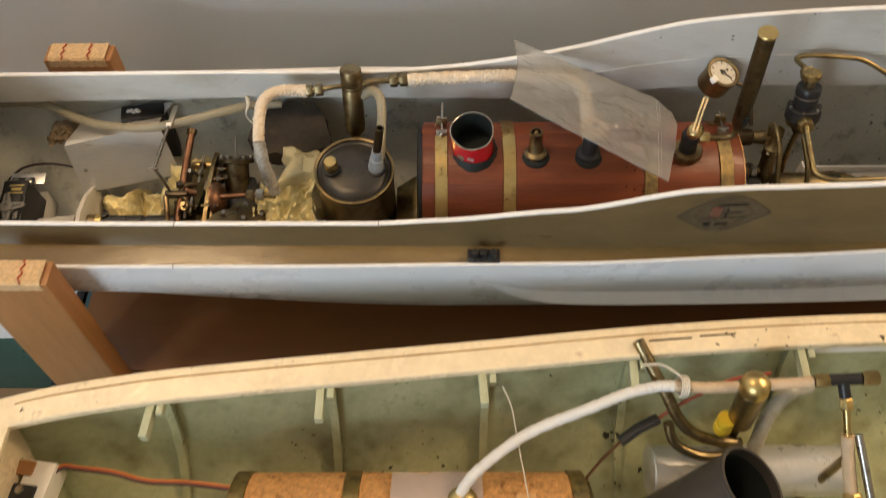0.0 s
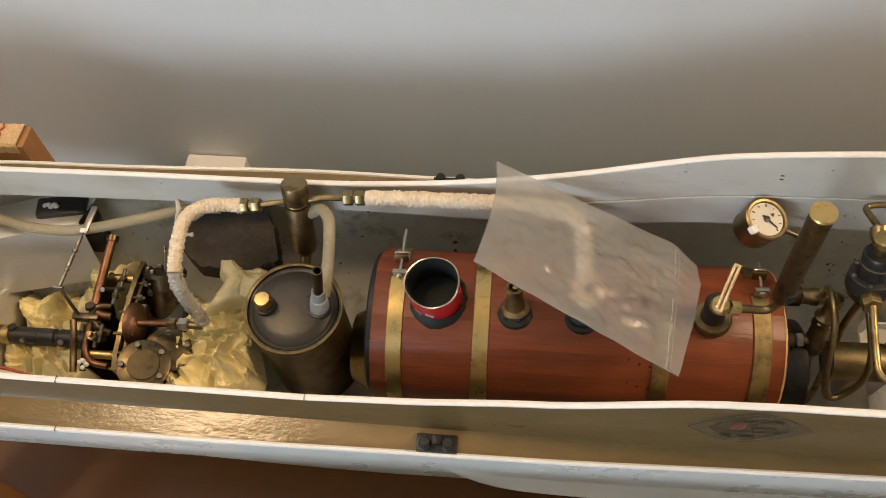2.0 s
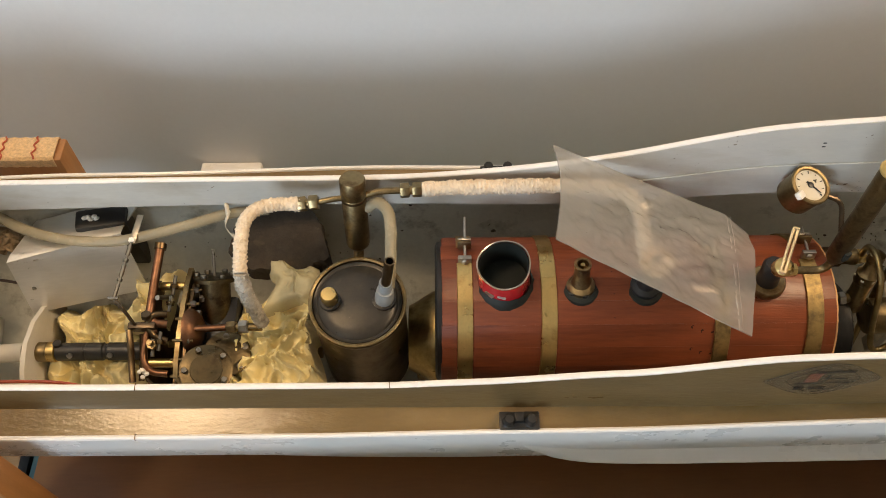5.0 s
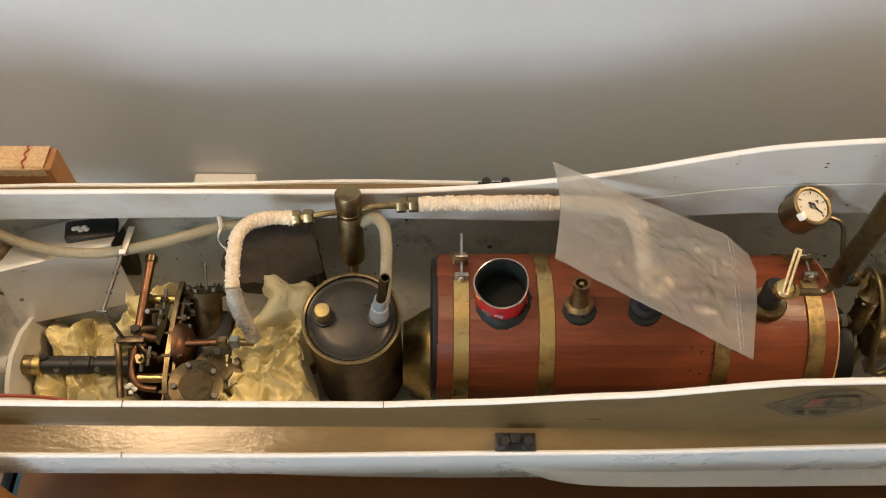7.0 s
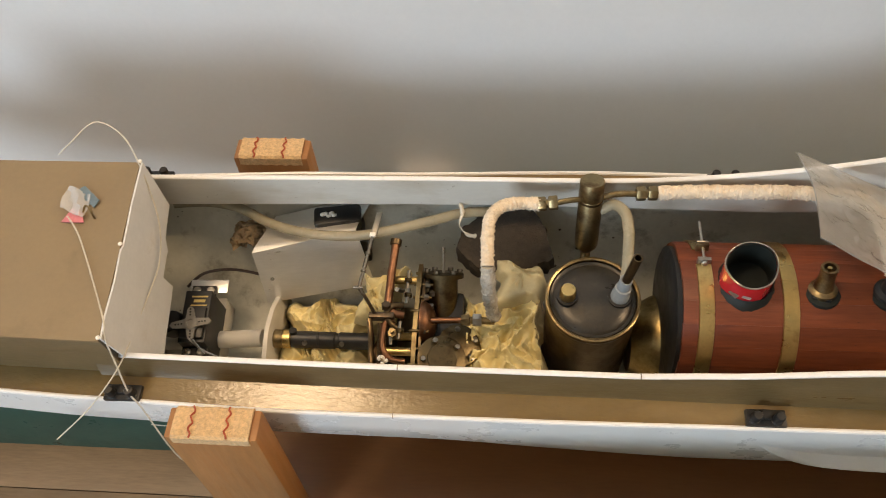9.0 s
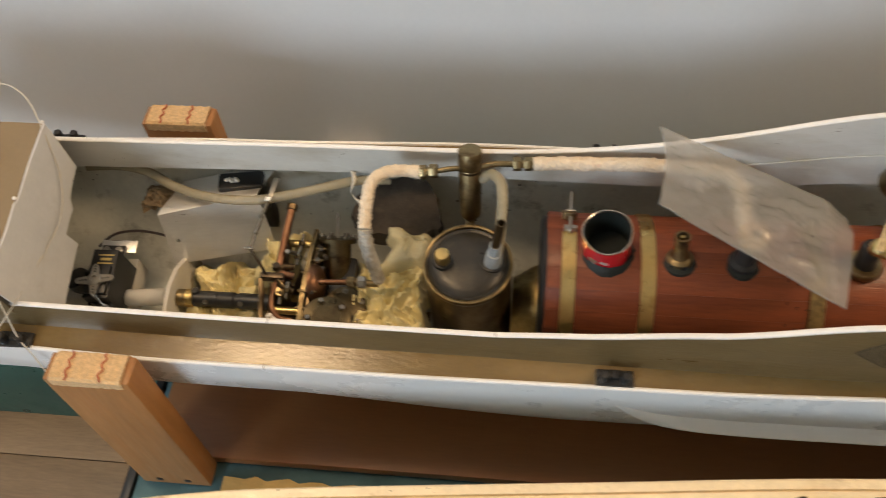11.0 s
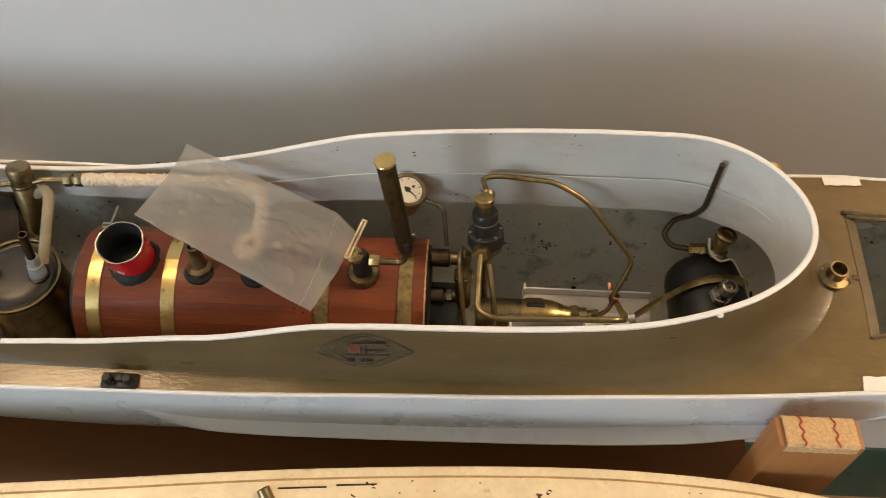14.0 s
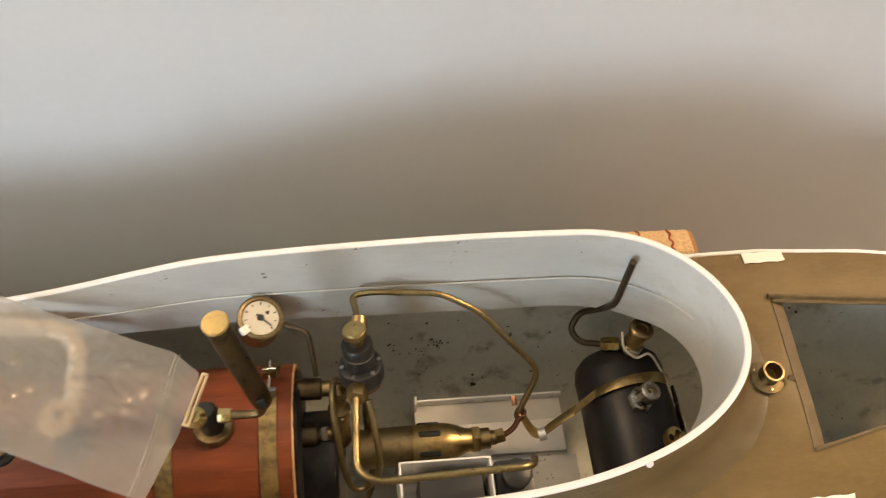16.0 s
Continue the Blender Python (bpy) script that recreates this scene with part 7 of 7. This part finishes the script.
# loose soot flakes and paint chips lying in the bilge
rnd = random.Random(21)
chips = Geo()
for i in range(46):
    x = rnd.choice((rnd.uniform(0.24, 0.44), rnd.uniform(0.25, 0.36), rnd.uniform(-0.36, -0.20), rnd.uniform(-0.09, -0.02)))
    pts = [Vector(p) for p in section(x, 1, 0.0032)[1:]]
    j = rnd.choice((1, 2, 2, 3, 3, 4))
    p = pts[j].lerp(pts[j + 1], rnd.random())
    t1 = (pts[j + 1] - pts[j]).normalized()
    t2 = Vector((1, 0, 0))
    nn = t1.cross(t2).normalized()
    nn = nn if nn.z > 0 else -nn
    s, turn = rnd.uniform(0.0003, 0.0009) * (2.4 if rnd.random() < 0.08 else 1), rnd.uniform(0, 3)
    ring = []
    for k in range(6):
        a = turn + k * math.pi / 3
        ring.append(p + (t2 * math.cos(a) * s * 1.5 + t1 * math.sin(a) * s) * rnd.uniform(0.45, 1.1))
    chips.loft([[q + nn * 0.0002 for q in ring], [q + nn * (0.0006 + rnd.random() * 0.0005) for q in ring]])
for i in range(26):
    c = rnd.choice(((0.3225, 0.0022), (0.3200, 0.0030), (0.2950, 0.0090), (0.3080, 0.0060)))
    x = c[0] + rnd.gauss(0, c[1])
    pts = [Vector(p) for p in section(x, 1, 0.0032)[1:]]
    p = pts[2].lerp(pts[3], min(1.0, max(0.0, 0.45 + rnd.gauss(0, 0.12) + (0.35 if c[1] > 0.005 else 0))))
    r = rnd.uniform(0.0003, 0.0009)
    chips.lathe(p, (0, -0.5, 1), [(r, 0), (r * 0.7, 0.0004), (r * 0.1, 0.0005)], 5)
solo("bilge_grime", chips, FELT, (0.3, 0.43, 0.16), "dark soot flakes and chips scattered over the bilge", "debris", kind="stuff")

# ---- cream and pale green boat in front (room frame) ----
GY = 0.138
GZ = 0.241


def g_raw(x):
    return lerp([(-0.300, 0.079), (-0.295, 0.083), (-0.224, 0.099), (-0.11, 0.111), (0.006, 0.122), (0.125, 0.134), (0.206, 0.1405), (0.314, 0.1455), (0.386, 0.1450), (0.46, 0.139), (0.537, 0.124), (0.62, 0.096), (0.70, 0.055), (0.76, 0.004)], x)


def g_half(x):
    """The plan faired: a running mean of the raw breadths."""
    if x < -0.25 or x > 0.70:
        return g_raw(x)
    return sum(g_raw(x + d * 0.012) for d in range(-4, 5)) / 9


def g_low(x):
    return lerp([(-0.30, 0.120), (-0.1, 0.098), (0.4, 0.096), (0.6, 0.11), (0.70, 0.14), (0.76, 0.22)], x)


def g_section(x, side, inset):
    h, b = max(g_half(x) - inset, 0.0008), g_low(x) + inset
    d = GZ - 0.003 - b
    return [(x, GY + side * h * a, GZ - 0.003 - d * q) for a, q in ((1.0, 0), (0.965, 0.22), (0.90, 0.42), (0.79, 0.62), (0.62, 0.80), (0.36, 0.94), (0.0, 1.0))]


GXS = [-0.298 + i * 1.056 / 60 for i in range(61)]
boat2 = thing("wooden_launch", (0.15, GY, 0.0965), "cream model launch with pale green inside", "model boat", where=ROOM)
for side in (-1, 1):
    xs = GXS if side < 0 else list(reversed(GXS))
    part("hull_side", Geo().shell([g_section(x, side, 0) for x in xs], 0.002), CREAM, boat2, "cream painted planking")
    part("hull_lining", Geo().shell([g_section(x, side, 0.004) for x in xs if x < 0.74], 0.0008), PALE_GREEN, boat2, "pale green inside")
    rings = []
    for x in GXS:
        h = g_half(x) + 0.0015
        wdt = min(0.0235, h * 0.9)
        prof = ((0.0, -0.0045), (0.0, 0.0), (0.0012, 0.0012), (0.0065, 0.0014), (0.0070, -0.0010), (0.0078, -0.0010), (0.0084, 0.0018), (wdt - 0.001, 0.0018), (wdt, 0.0008), (wdt, -0.0045))
        rings.append([(x, GY + side * (h - a), GZ + b) for a, b in prof])
    part("gunwale", Geo().loft(rings), CREAM, boat2, "wide cream gunwale with a groove")
    for x0, x1, off in ((0.142, 0.172, 0.0115), (0.178, 0.203, 0.0105)):
        pts = [(x, GY + side * (g_half(x) - off), GZ + 0.00195) for x in (x0, (x0 + x1) / 2, x1)]
        part("gunwale_split", Geo().tube(pts, 0.0006, 6, 4), BRONZE, boat2, "dark split in the paint")
part("transom", Geo().prism([(-0.080, 0.121), (0.080, 0.121), (0.082, 0.20), (0.081, GZ + 0.001), (-0.081, GZ + 0.001), (-0.082, 0.20)], 0.006, Matrix(((0, 0, 1, -0.300), (1, 0, 0, GY), (0, 1, 0, 0), (0, 0, 0, 1)))), CREAM, boat2)
part("transom_rail", Geo().box((-0.2895, GY, GZ - 0.001), (0.0120, 0.160, 0.0050), 0.0012), CREAM, boat2)
part("keel", Geo().box((0.15, GY, 0.0925), (0.80, 0.010, 0.0100), 0.001), CREAM, boat2)
PALE_WOOD_G = mat("pale_green_rib", (0.44, 0.46, 0.30), 0.5, var=0.12, scale=60, bump=0.12, stain=(0.28, 0.27, 0.15), stain_scale=30)
for x in (-0.193, -0.080, 0.030, 0.134, 0.252, 0.36, 0.46):
    for side in (-1, 1):
        rib = [(px, py - side * 0.0010, pz) for px, py, pz in g_section(x, side, 0.0050)[:6]]
        g = Geo().loft([[(px - 0.003, py, pz), (px + 0.003, py, pz), (px + 0.003, py - side * 0.005, pz), (px - 0.003, py - side * 0.005, pz)] for px, py, pz in rib])
        r = part("rib", g, PALE_GREEN, boat2, "pale green frame")
        yy = GY + side * (g_half(x) - 0.0265)
        part("bracket", Geo().box((x - 0.0035, yy - side * 0.002, 0.2330), (0.0054, 0.0310, 0.0080), 0.0006, pose(0, 0, 0, 0, 0, side * 4 * math.sin(x * 40)).to_3x3()), PALE_WOOD_G, r, "cream-green deck bracket")
        part("block", Geo().box((x + 0.0034, yy + side * 0.005, 0.2335), (0.0046, 0.0140, 0.0070), 0.0006), PALE_WOOD_G, r)

# pale card lining forward of the boiler space
rows = []
for i in range(9):
    x = 0.2585 + 0.15 * i / 8
    rows.append([(x, GY + g_half(x) * a - 0.0085, GZ - 0.006 - q) for a, q in ((1.0, 0.0), (0.992, 0.025), (0.98, 0.05), (0.955, 0.075))])
part("card_lining", Geo().shell(list(reversed(rows)), 0.001), PAPER_WHITE, boat2, "pale grey card lining")

# cork-lagged boiler in the green boat
CBX0, CBX1, CBY, CBZ, CBR = -0.146, 0.098, 0.150, 0.158, 0.046
cb = thing("cork_boiler", (-0.02, CBY, 0.108), "cork-lagged boiler with brass bands", "boiler", where=ROOM)
part("shell", Geo().rod((CBX0, CBY, CBZ), (CBX1, CBY, CBZ), CBR, None, 56, 0.002), CORK, cb, "brown cork lagging")
for x in (CBX0 + 0.006, -0.063, CBX1 - 0.006):
    part("band", Geo().lathe((x - 0.0058, CBY, CBZ), (1, 0, 0), [(CBR, 0), (CBR + 0.0012, 0.0006), (CBR + 0.0012, 0.0110), (CBR, 0.0116)], 56, cap=False), BAND_DULL, cb, "dull brass band")
part("end_plate", Geo().rod((CBX1, CBY, CBZ), (CBX1 + 0.003, CBY, CBZ), CBR - 0.004, None, 40), BRASS_OLD, cb)
part("wood_chip", Geo().box((0.055, 0.163, 0.2040), (0.013, 0.010, 0.002), 0.0005, pose(0, 0, 0, -14, 0, 4).to_3x3()), STAND_END, cb)
part("dome", Geo().lathe((0.012, 0.163, 0.199), (0, -0.1, 1), [(0.011, 0), (0.0105, 0.006), (0.007, 0.010), (0.0003, 0.0115)], 26), BRASS, cb, "brass dome")
part("saddle", Geo().box((-0.02, CBY, 0.109), (0.14, 0.050, 0.014), 0.002), PALE_GREEN, cb)
GFILM = see_through(mat("clear_sheet", (0.66, 0.58, 0.56), 0.22, var=0.06, scale=60, bump=0.4, fine=150), 0.55)
rows = [[(-0.036 + 0.062 * i / 16, CBY + math.sin(a) * (CBR + 0.003 + 0.0016 * noise.noise(Vector((i * 0.5, a * 5, 0)))), CBZ + math.cos(a) * (CBR + 0.003 + 0.0016 * noise.noise(Vector((i * 0.5, a * 5, 3))))) for a in [math.radians(-40 + 7 * j) for j in range(14)]] for i in range(17)]
solo("plastic_sheet", Geo().shell(rows, 0.0002), GFILM, (-0.005, CBY, 0.205), "clear plastic sheet wrapped over the cork boiler", "plastic sheet", where=ROOM, angle=70)

# white tape-wrapped steam pipe, its lubricator and tee
WRAP = mat("white_tape_wrap", (0.70, 0.69, 0.66), 0.6, var=0.05, scale=120, bump=0.2, stain=(0.60, 0.56, 0.48), stain_at=(0.58, 0.8), stain_scale=50)
WRAP_TAN = mat("tan_tape_wrap", (0.56, 0.42, 0.27), 0.7, var=0.14, scale=120, bump=0.2)
gp = thing("taped_pipe", (0.10, 0.21, 0.205), "steam pipe wrapped in white tape", "pipe", where=ROOM)
part("white_wrap", Geo().tube([(0.010, 0.166, 0.208), (0.022, 0.180, 0.2145), (0.0558, 0.2034, 0.220), (0.0977, 0.2175, 0.230), (0.1250, 0.2270, 0.2340), (0.1450, 0.2312, 0.2350), (0.1570, 0.2314, 0.2350)], lambda q: 0.0035 * (1 + 0.14 * ((q * 23 + 0.3 * math.sin(q * 31)) % 1.0)), 16, 30, rough=0.02, seed=3), WRAP, gp, "white tape wrapping")
part("tan_wrap", Geo().tube([(0.1560, 0.2314, 0.2350), (0.1800, 0.2305, 0.2345), (0.2000, 0.2310, 0.2350)], lambda q: 0.0037 * (1 + 0.10 * ((q * 9) % 1.0)), 14, 20, rough=0.03, seed=4), WRAP_TAN, gp, "tan rope wrapping")
part("tan_wrap", Geo().tube([(0.2120, 0.2310, 0.2370), (0.2330, 0.2310, 0.2400), (0.2480, 0.2305, 0.2430)], 0.0040, 12, 6, rough=0.04, seed=5), WRAP_TAN, gp)
for k in range(4):
    part("tie_turn", Geo().tube([(0.1600 + 0.0014 * k + 0.0008 * math.sin(a), 0.2314 + 0.0068 * math.cos(a), 0.2350 + 0.0068 * math.sin(a)) for a in [q * 0.6 for q in range(12)]], 0.0009, 6, 2), STRING, gp)
part("tie_tail", Geo().tube([(0.1600, 0.2370, 0.2400), (0.1480, 0.2430, 0.2440), (0.1350, 0.2440, 0.2420)], 0.0009, 6, 4), STRING, gp)
gl = thing("brass_lubricator", (0.2040, 0.222, 0.20), "round-capped brass lubricator on the taped pipe", "lubricator", where=ROOM)
part("body", Geo().lathe((0.2055, 0.2170, 0.2080), (-0.04, 0.12, 1), [(0.0080, 0), (0.0088, 0.002), (0.0088, 0.040), (0.0080, 0.041)], 30), BRASS_OLD, gl)
part("cap", Geo().lathe((0.2040, 0.2220, 0.2480), (-0.04, 0.12, 1), [(0.0088, 0), (0.0096, 0.001), (0.0096, 0.007), (0.0090, 0.0105), (0.0060, 0.0140), (0.0003, 0.0155)], 32), BRASS, gl, "domed brass cap")
part("stem", Geo().rod((0.2060, 0.2165, 0.208), (0.2065, 0.2150, 0.165), 0.004, None, 12), BRASS_OLD, gl)
tee = thing("pipe_tee", (0.2680, 0.228, 0.23), "black pipe tee with brass unions", "pipe tee", where=ROOM)
part("tee_body", Geo().tube([(0.2570, 0.2305, 0.2466), (0.2770, 0.2305, 0.2484)], 0.0041, 14, 1), BLACK, tee)
part("tee_branch", Geo().rod((0.2660, 0.2300, 0.2470), (0.2680, 0.2210, 0.2400), 0.0038, None, 14), BLACK, tee)
part("brass_nut", Geo().hexa((0.2480, 0.2305, 0.2450), (0.2575, 0.2305, 0.2460), 0.0050), BRASS_MID, tee)
part("brass_nut", Geo().hexa((0.2780, 0.2305, 0.2485), (0.2890, 0.2305, 0.2490), 0.0052), BRASS_MID, tee)
part("brass_nut", Geo().hexa((0.2682, 0.2205, 0.2395), (0.2690, 0.2140, 0.2350), 0.0046), BRASS, tee)
part("drop_pipe", Geo().tube([(0.2690, 0.2140, 0.2350), (0.2705, 0.2060, 0.2270), (0.2740, 0.1900, 0.2100), (0.2760, 0.172, 0.196)], 0.0025, 12, 5), BRASS, tee)
part("tan_wrap", Geo().tube([(0.2715, 0.2010, 0.2220), (0.2740, 0.1880, 0.2080), (0.2765, 0.170, 0.195)], 0.0044, 12, 6, rough=0.04, seed=6), WRAP_TAN, tee)
part("bright_rod", Geo().rod((0.2780, 0.2010, 0.2240), (0.2860, 0.165, 0.20), 0.0028, None, 12), STEEL, tee)
part("brass_nut", Geo().hexa((0.2765, 0.1700, 0.196), (0.2770, 0.1620, 0.192), 0.0066), BRASS, tee)
part("hang_pipe", Geo().rod((0.2720, 0.19, 0.2105), (0.2722, 0.19, 0.120), 0.003, None, 10), BRASS_OLD, tee)

# silver cylinder, chimney pipe, exhaust loop
MILK = mat("grey_painted_tin", (0.66, 0.65, 0.61), 0.34, 0.35, var=0.08, scale=40, bump=0.08, stain=(0.30, 0.27, 0.21), stain_at=(0.56, 0.8), stain_scale=30)
sc = thing("silver_canister", (0.225, 0.198, 0.128), "dull silver canister lying across the bilge", "canister", where=ROOM)
part("shell", Geo().lathe((0.1515, 0.2010, 0.1520), (1, 0, 0), [(0.0150, 0), (0.0188, 0.0005), (0.0196, 0.0018), (0.0188, 0.0036), (0.0186, 0.140), (0.0196, 0.142), (0.0190, 0.1445), (0.0150, 0.1445)], 40), MILK, sc)
part("cradle", Geo().box((0.225, 0.201, 0.131), (0.05, 0.024, 0.010), 0.001), PALE_GREEN, sc)
PIPE_DK = mat("dark_brown_pipe", (0.055, 0.045, 0.036), 0.4, var=0.15, scale=60, bump=0.06, stain=(0.09, 0.08, 0.06), stain_scale=40)
fn = thing("chimney_pipe", (0.158, 0.156, 0.105), "dark brown open chimney pipe leaning aft", "pipe", where=ROOM)
part("pipe", Geo().lathe((0.1537, 0.1571, 0.1534), (0.50, 0.10, 0.86), [(0.0245, 0), (0.0245, 0.085), (0.0262, 0.0865), (0.0262, 0.0885), (0.0240, 0.0885), (0.0232, 0.080), (0.0232, 0.01), (0.0002, 0.01)], 44), PIPE_DK, fn)
part("inside", Geo().lathe((0.1537, 0.1571, 0.1534), (0.50, 0.10, 0.86), [(0.0231, 0.012), (0.0231, 0.082), (0.0228, 0.082), (0.0226, 0.013), (0.0002, 0.0125)], 36), NEAR_BLACK, fn)
part("strut", Geo().box((0.158, 0.156, 0.128), (0.012, 0.012, 0.054), 0.001), DARK_STEEL, fn)
ex = thing("exhaust_tube", (0.165, 0.225, 0.2), "bent brass exhaust tube with an open end", "pipe", where=ROOM)
part("tube", Geo().tube([(0.1335, 0.2600, 0.2465), (0.1440, 0.2440, 0.2350), (0.1540, 0.2300, 0.2230), (0.1640, 0.2190, 0.2080), (0.1760, 0.2120, 0.1980), (0.1920, 0.2090, 0.1930), (0.2100, 0.2080, 0.1900)], 0.0042, 16, 7), BRASS_OLD, ex)
# The end is capped: a dark disc gives the shade of the bore
part("mouth", Geo().lathe((0.1338, 0.2596, 0.2462), (-0.50, 0.74, 0.52), [(0.0034, 0), (0.0034, 0.0006), (0.0002, 0.0006)], 18), NEAR_BLACK, ex)
part("tube", Geo().tube([(0.1560, 0.2160, 0.2080), (0.1620, 0.2060, 0.1960), (0.1800, 0.1990, 0.1900), (0.2050, 0.2000, 0.1880), (0.2200, 0.2010, 0.1860)], 0.0036, 14, 7), BRASS_OLD, ex)
part("prop", Geo().rod((0.205, 0.207, 0.188), (0.205, 0.207, 0.170), 0.003, None, 10), BRASS_OLD, ex)
yk = solo("yellow_cap", Geo().lathe((0.1955, 0.2150, 0.2000), (0, 0.1, 1), [(0.0064, 0), (0.0064, 0.007), (0.0058, 0.0075), (0.0058, 0.010), (0.0064, 0.0105), (0.0062, 0.0150), (0.0003, 0.0155)], 20), mat("yellow_plastic", (0.75, 0.50, 0.03), 0.35, var=0.08, scale=60), (0.1955, 0.2150, 0.2000), "small bright yellow plastic cap", "cap", where=ROOM)
hs2 = solo("grey_hose", Geo().tube([(0.2580, 0.2400, 0.2150), (0.2400, 0.2330, 0.2180), (0.2260, 0.2200, 0.2120), (0.2180, 0.2050, 0.1980), (0.2150, 0.195, 0.180)], 0.0050, 14, 7), mat("grey_clear_hose", (0.36, 0.33, 0.25), 0.3, var=0.1), (0.2180, 0.205, 0.193), "grey translucent hose curving past the canister", "hose", where=ROOM)
cn = thing("wire_connector", (0.135, 0.212, 0.195), "black crimp connector on brown wires", "connector", where=ROOM)
part("sleeve", Geo().tube([(0.1230, 0.2060, 0.1990), (0.1360, 0.2140, 0.2030), (0.1500, 0.2200, 0.2060)], 0.0052, 10, 1, flat=0.7), BLACK_PL, cn)
part("brown_wire", Geo().tube([(0.1240, 0.2065, 0.1990), (0.1100, 0.196, 0.188), (0.0980, 0.184, 0.180)], 0.0012, 6, 4), COPPER, cn)
part("red_wire", Geo().tube([(0.1490, 0.2195, 0.2058), (0.1620, 0.2260, 0.2130), (0.1800, 0.2330, 0.2200), (0.2020, 0.2420, 0.2230), (0.23, 0.247, 0.222)], 0.0014, 6, 5), WIRE_RED, cn)
part("thin_wire", Geo().tube([(0.0400, 0.2330, 0.2320), (0.0460, 0.2200, 0.2260), (0.0500, 0.2000, 0.2150), (0.0560, 0.1640, 0.2060)], 0.0005, 5, 5), STRING, cn)

# servo with orange and red lead in the stern
g_sv = thing("tail_servo", (-0.288, 0.172, 0.17), "white and black servo with a ribbon lead", "servo", where=ROOM)
part("white_block", Geo().box((-0.2800, 0.1820, 0.1840), (0.020, 0.026, 0.020), 0.001, pose(0, 0, 0, 0, 0, -8).to_3x3()), PAPER_WHITE, g_sv)
part("wood_block", Geo().box((-0.2890, 0.1900, 0.1940), (0.012, 0.010, 0.004), 0.0006, pose(0, 0, 0, 0, 0, -8).to_3x3()), STAND_WOOD, g_sv)
part("case", Geo().box((-0.2860, 0.1720, 0.1880), (0.016, 0.012, 0.018), 0.001, pose(0, 0, 0, 0, 0, -8).to_3x3()), BLACK_PL, g_sv)
part("screw", Geo().lathe((-0.2875, 0.1740, 0.1972), (0, 0, 1), [(0.0030, 0), (0.0030, 0.001), (0.0003, 0.0016)], 14), STEEL, g_sv)
part("foot", Geo().box((-0.283, 0.178, 0.152), (0.016, 0.020, 0.048), 0.001), PALE_GREEN, g_sv)
ORANGE = mat("orange_wire", (0.62, 0.20, 0.03), 0.45, var=0.1)
for k, m in ((0, ORANGE), (1, WIRE_RED), (2, WIRE_DK)):
    part("lead_strand", Geo().tube([(-0.2740, 0.1860 - 0.0013 * k, 0.1890), (-0.2660, 0.1935 - 0.0013 * k, 0.1900), (-0.2550, 0.1935 - 0.0013 * k, 0.1860), (-0.2337, 0.1925 - 0.0013 * k, 0.1800), (-0.2100, 0.1870 - 0.0013 * k, 0.1780), (-0.1800, 0.1850 - 0.0013 * k, 0.1800), (-0.1470, 0.1800 - 0.0013 * k, 0.1830)], 0.0009, 6, 5), m, g_sv, "orange, red and brown ribbon lead")
CARD = mat("yellow_card", (0.60, 0.42, 0.16), 0.8, var=0.15, scale=80, bump=0.2)
rnd = random.Random(9)
ol = [(-0.262 + 0.124 * i / 14, 0.299 + rnd.uniform(-0.002, 0.002)) for i in range(15)] + [(-0.138, 0.260), (-0.262, 0.262)]
solo("card_sheet", Geo().prism(ol, 0.0012, pose(0, 0, ZT + 0.0006)), CARD, (-0.2, 0.28, ZT), "torn yellow card lying on the table", "card", where=ROOM)

# ceiling lamps
for x in (-0.60, 1.48):
    lampo = thing("ceiling_lamp", (x, 0.44, 2.48), "square warm ceiling lamp", "lamp", where=Matrix())
    part("housing", Geo().box((x, 0.44, 2.40), (0.36, 0.34, 0.20), 0.01), WHITE, lampo)
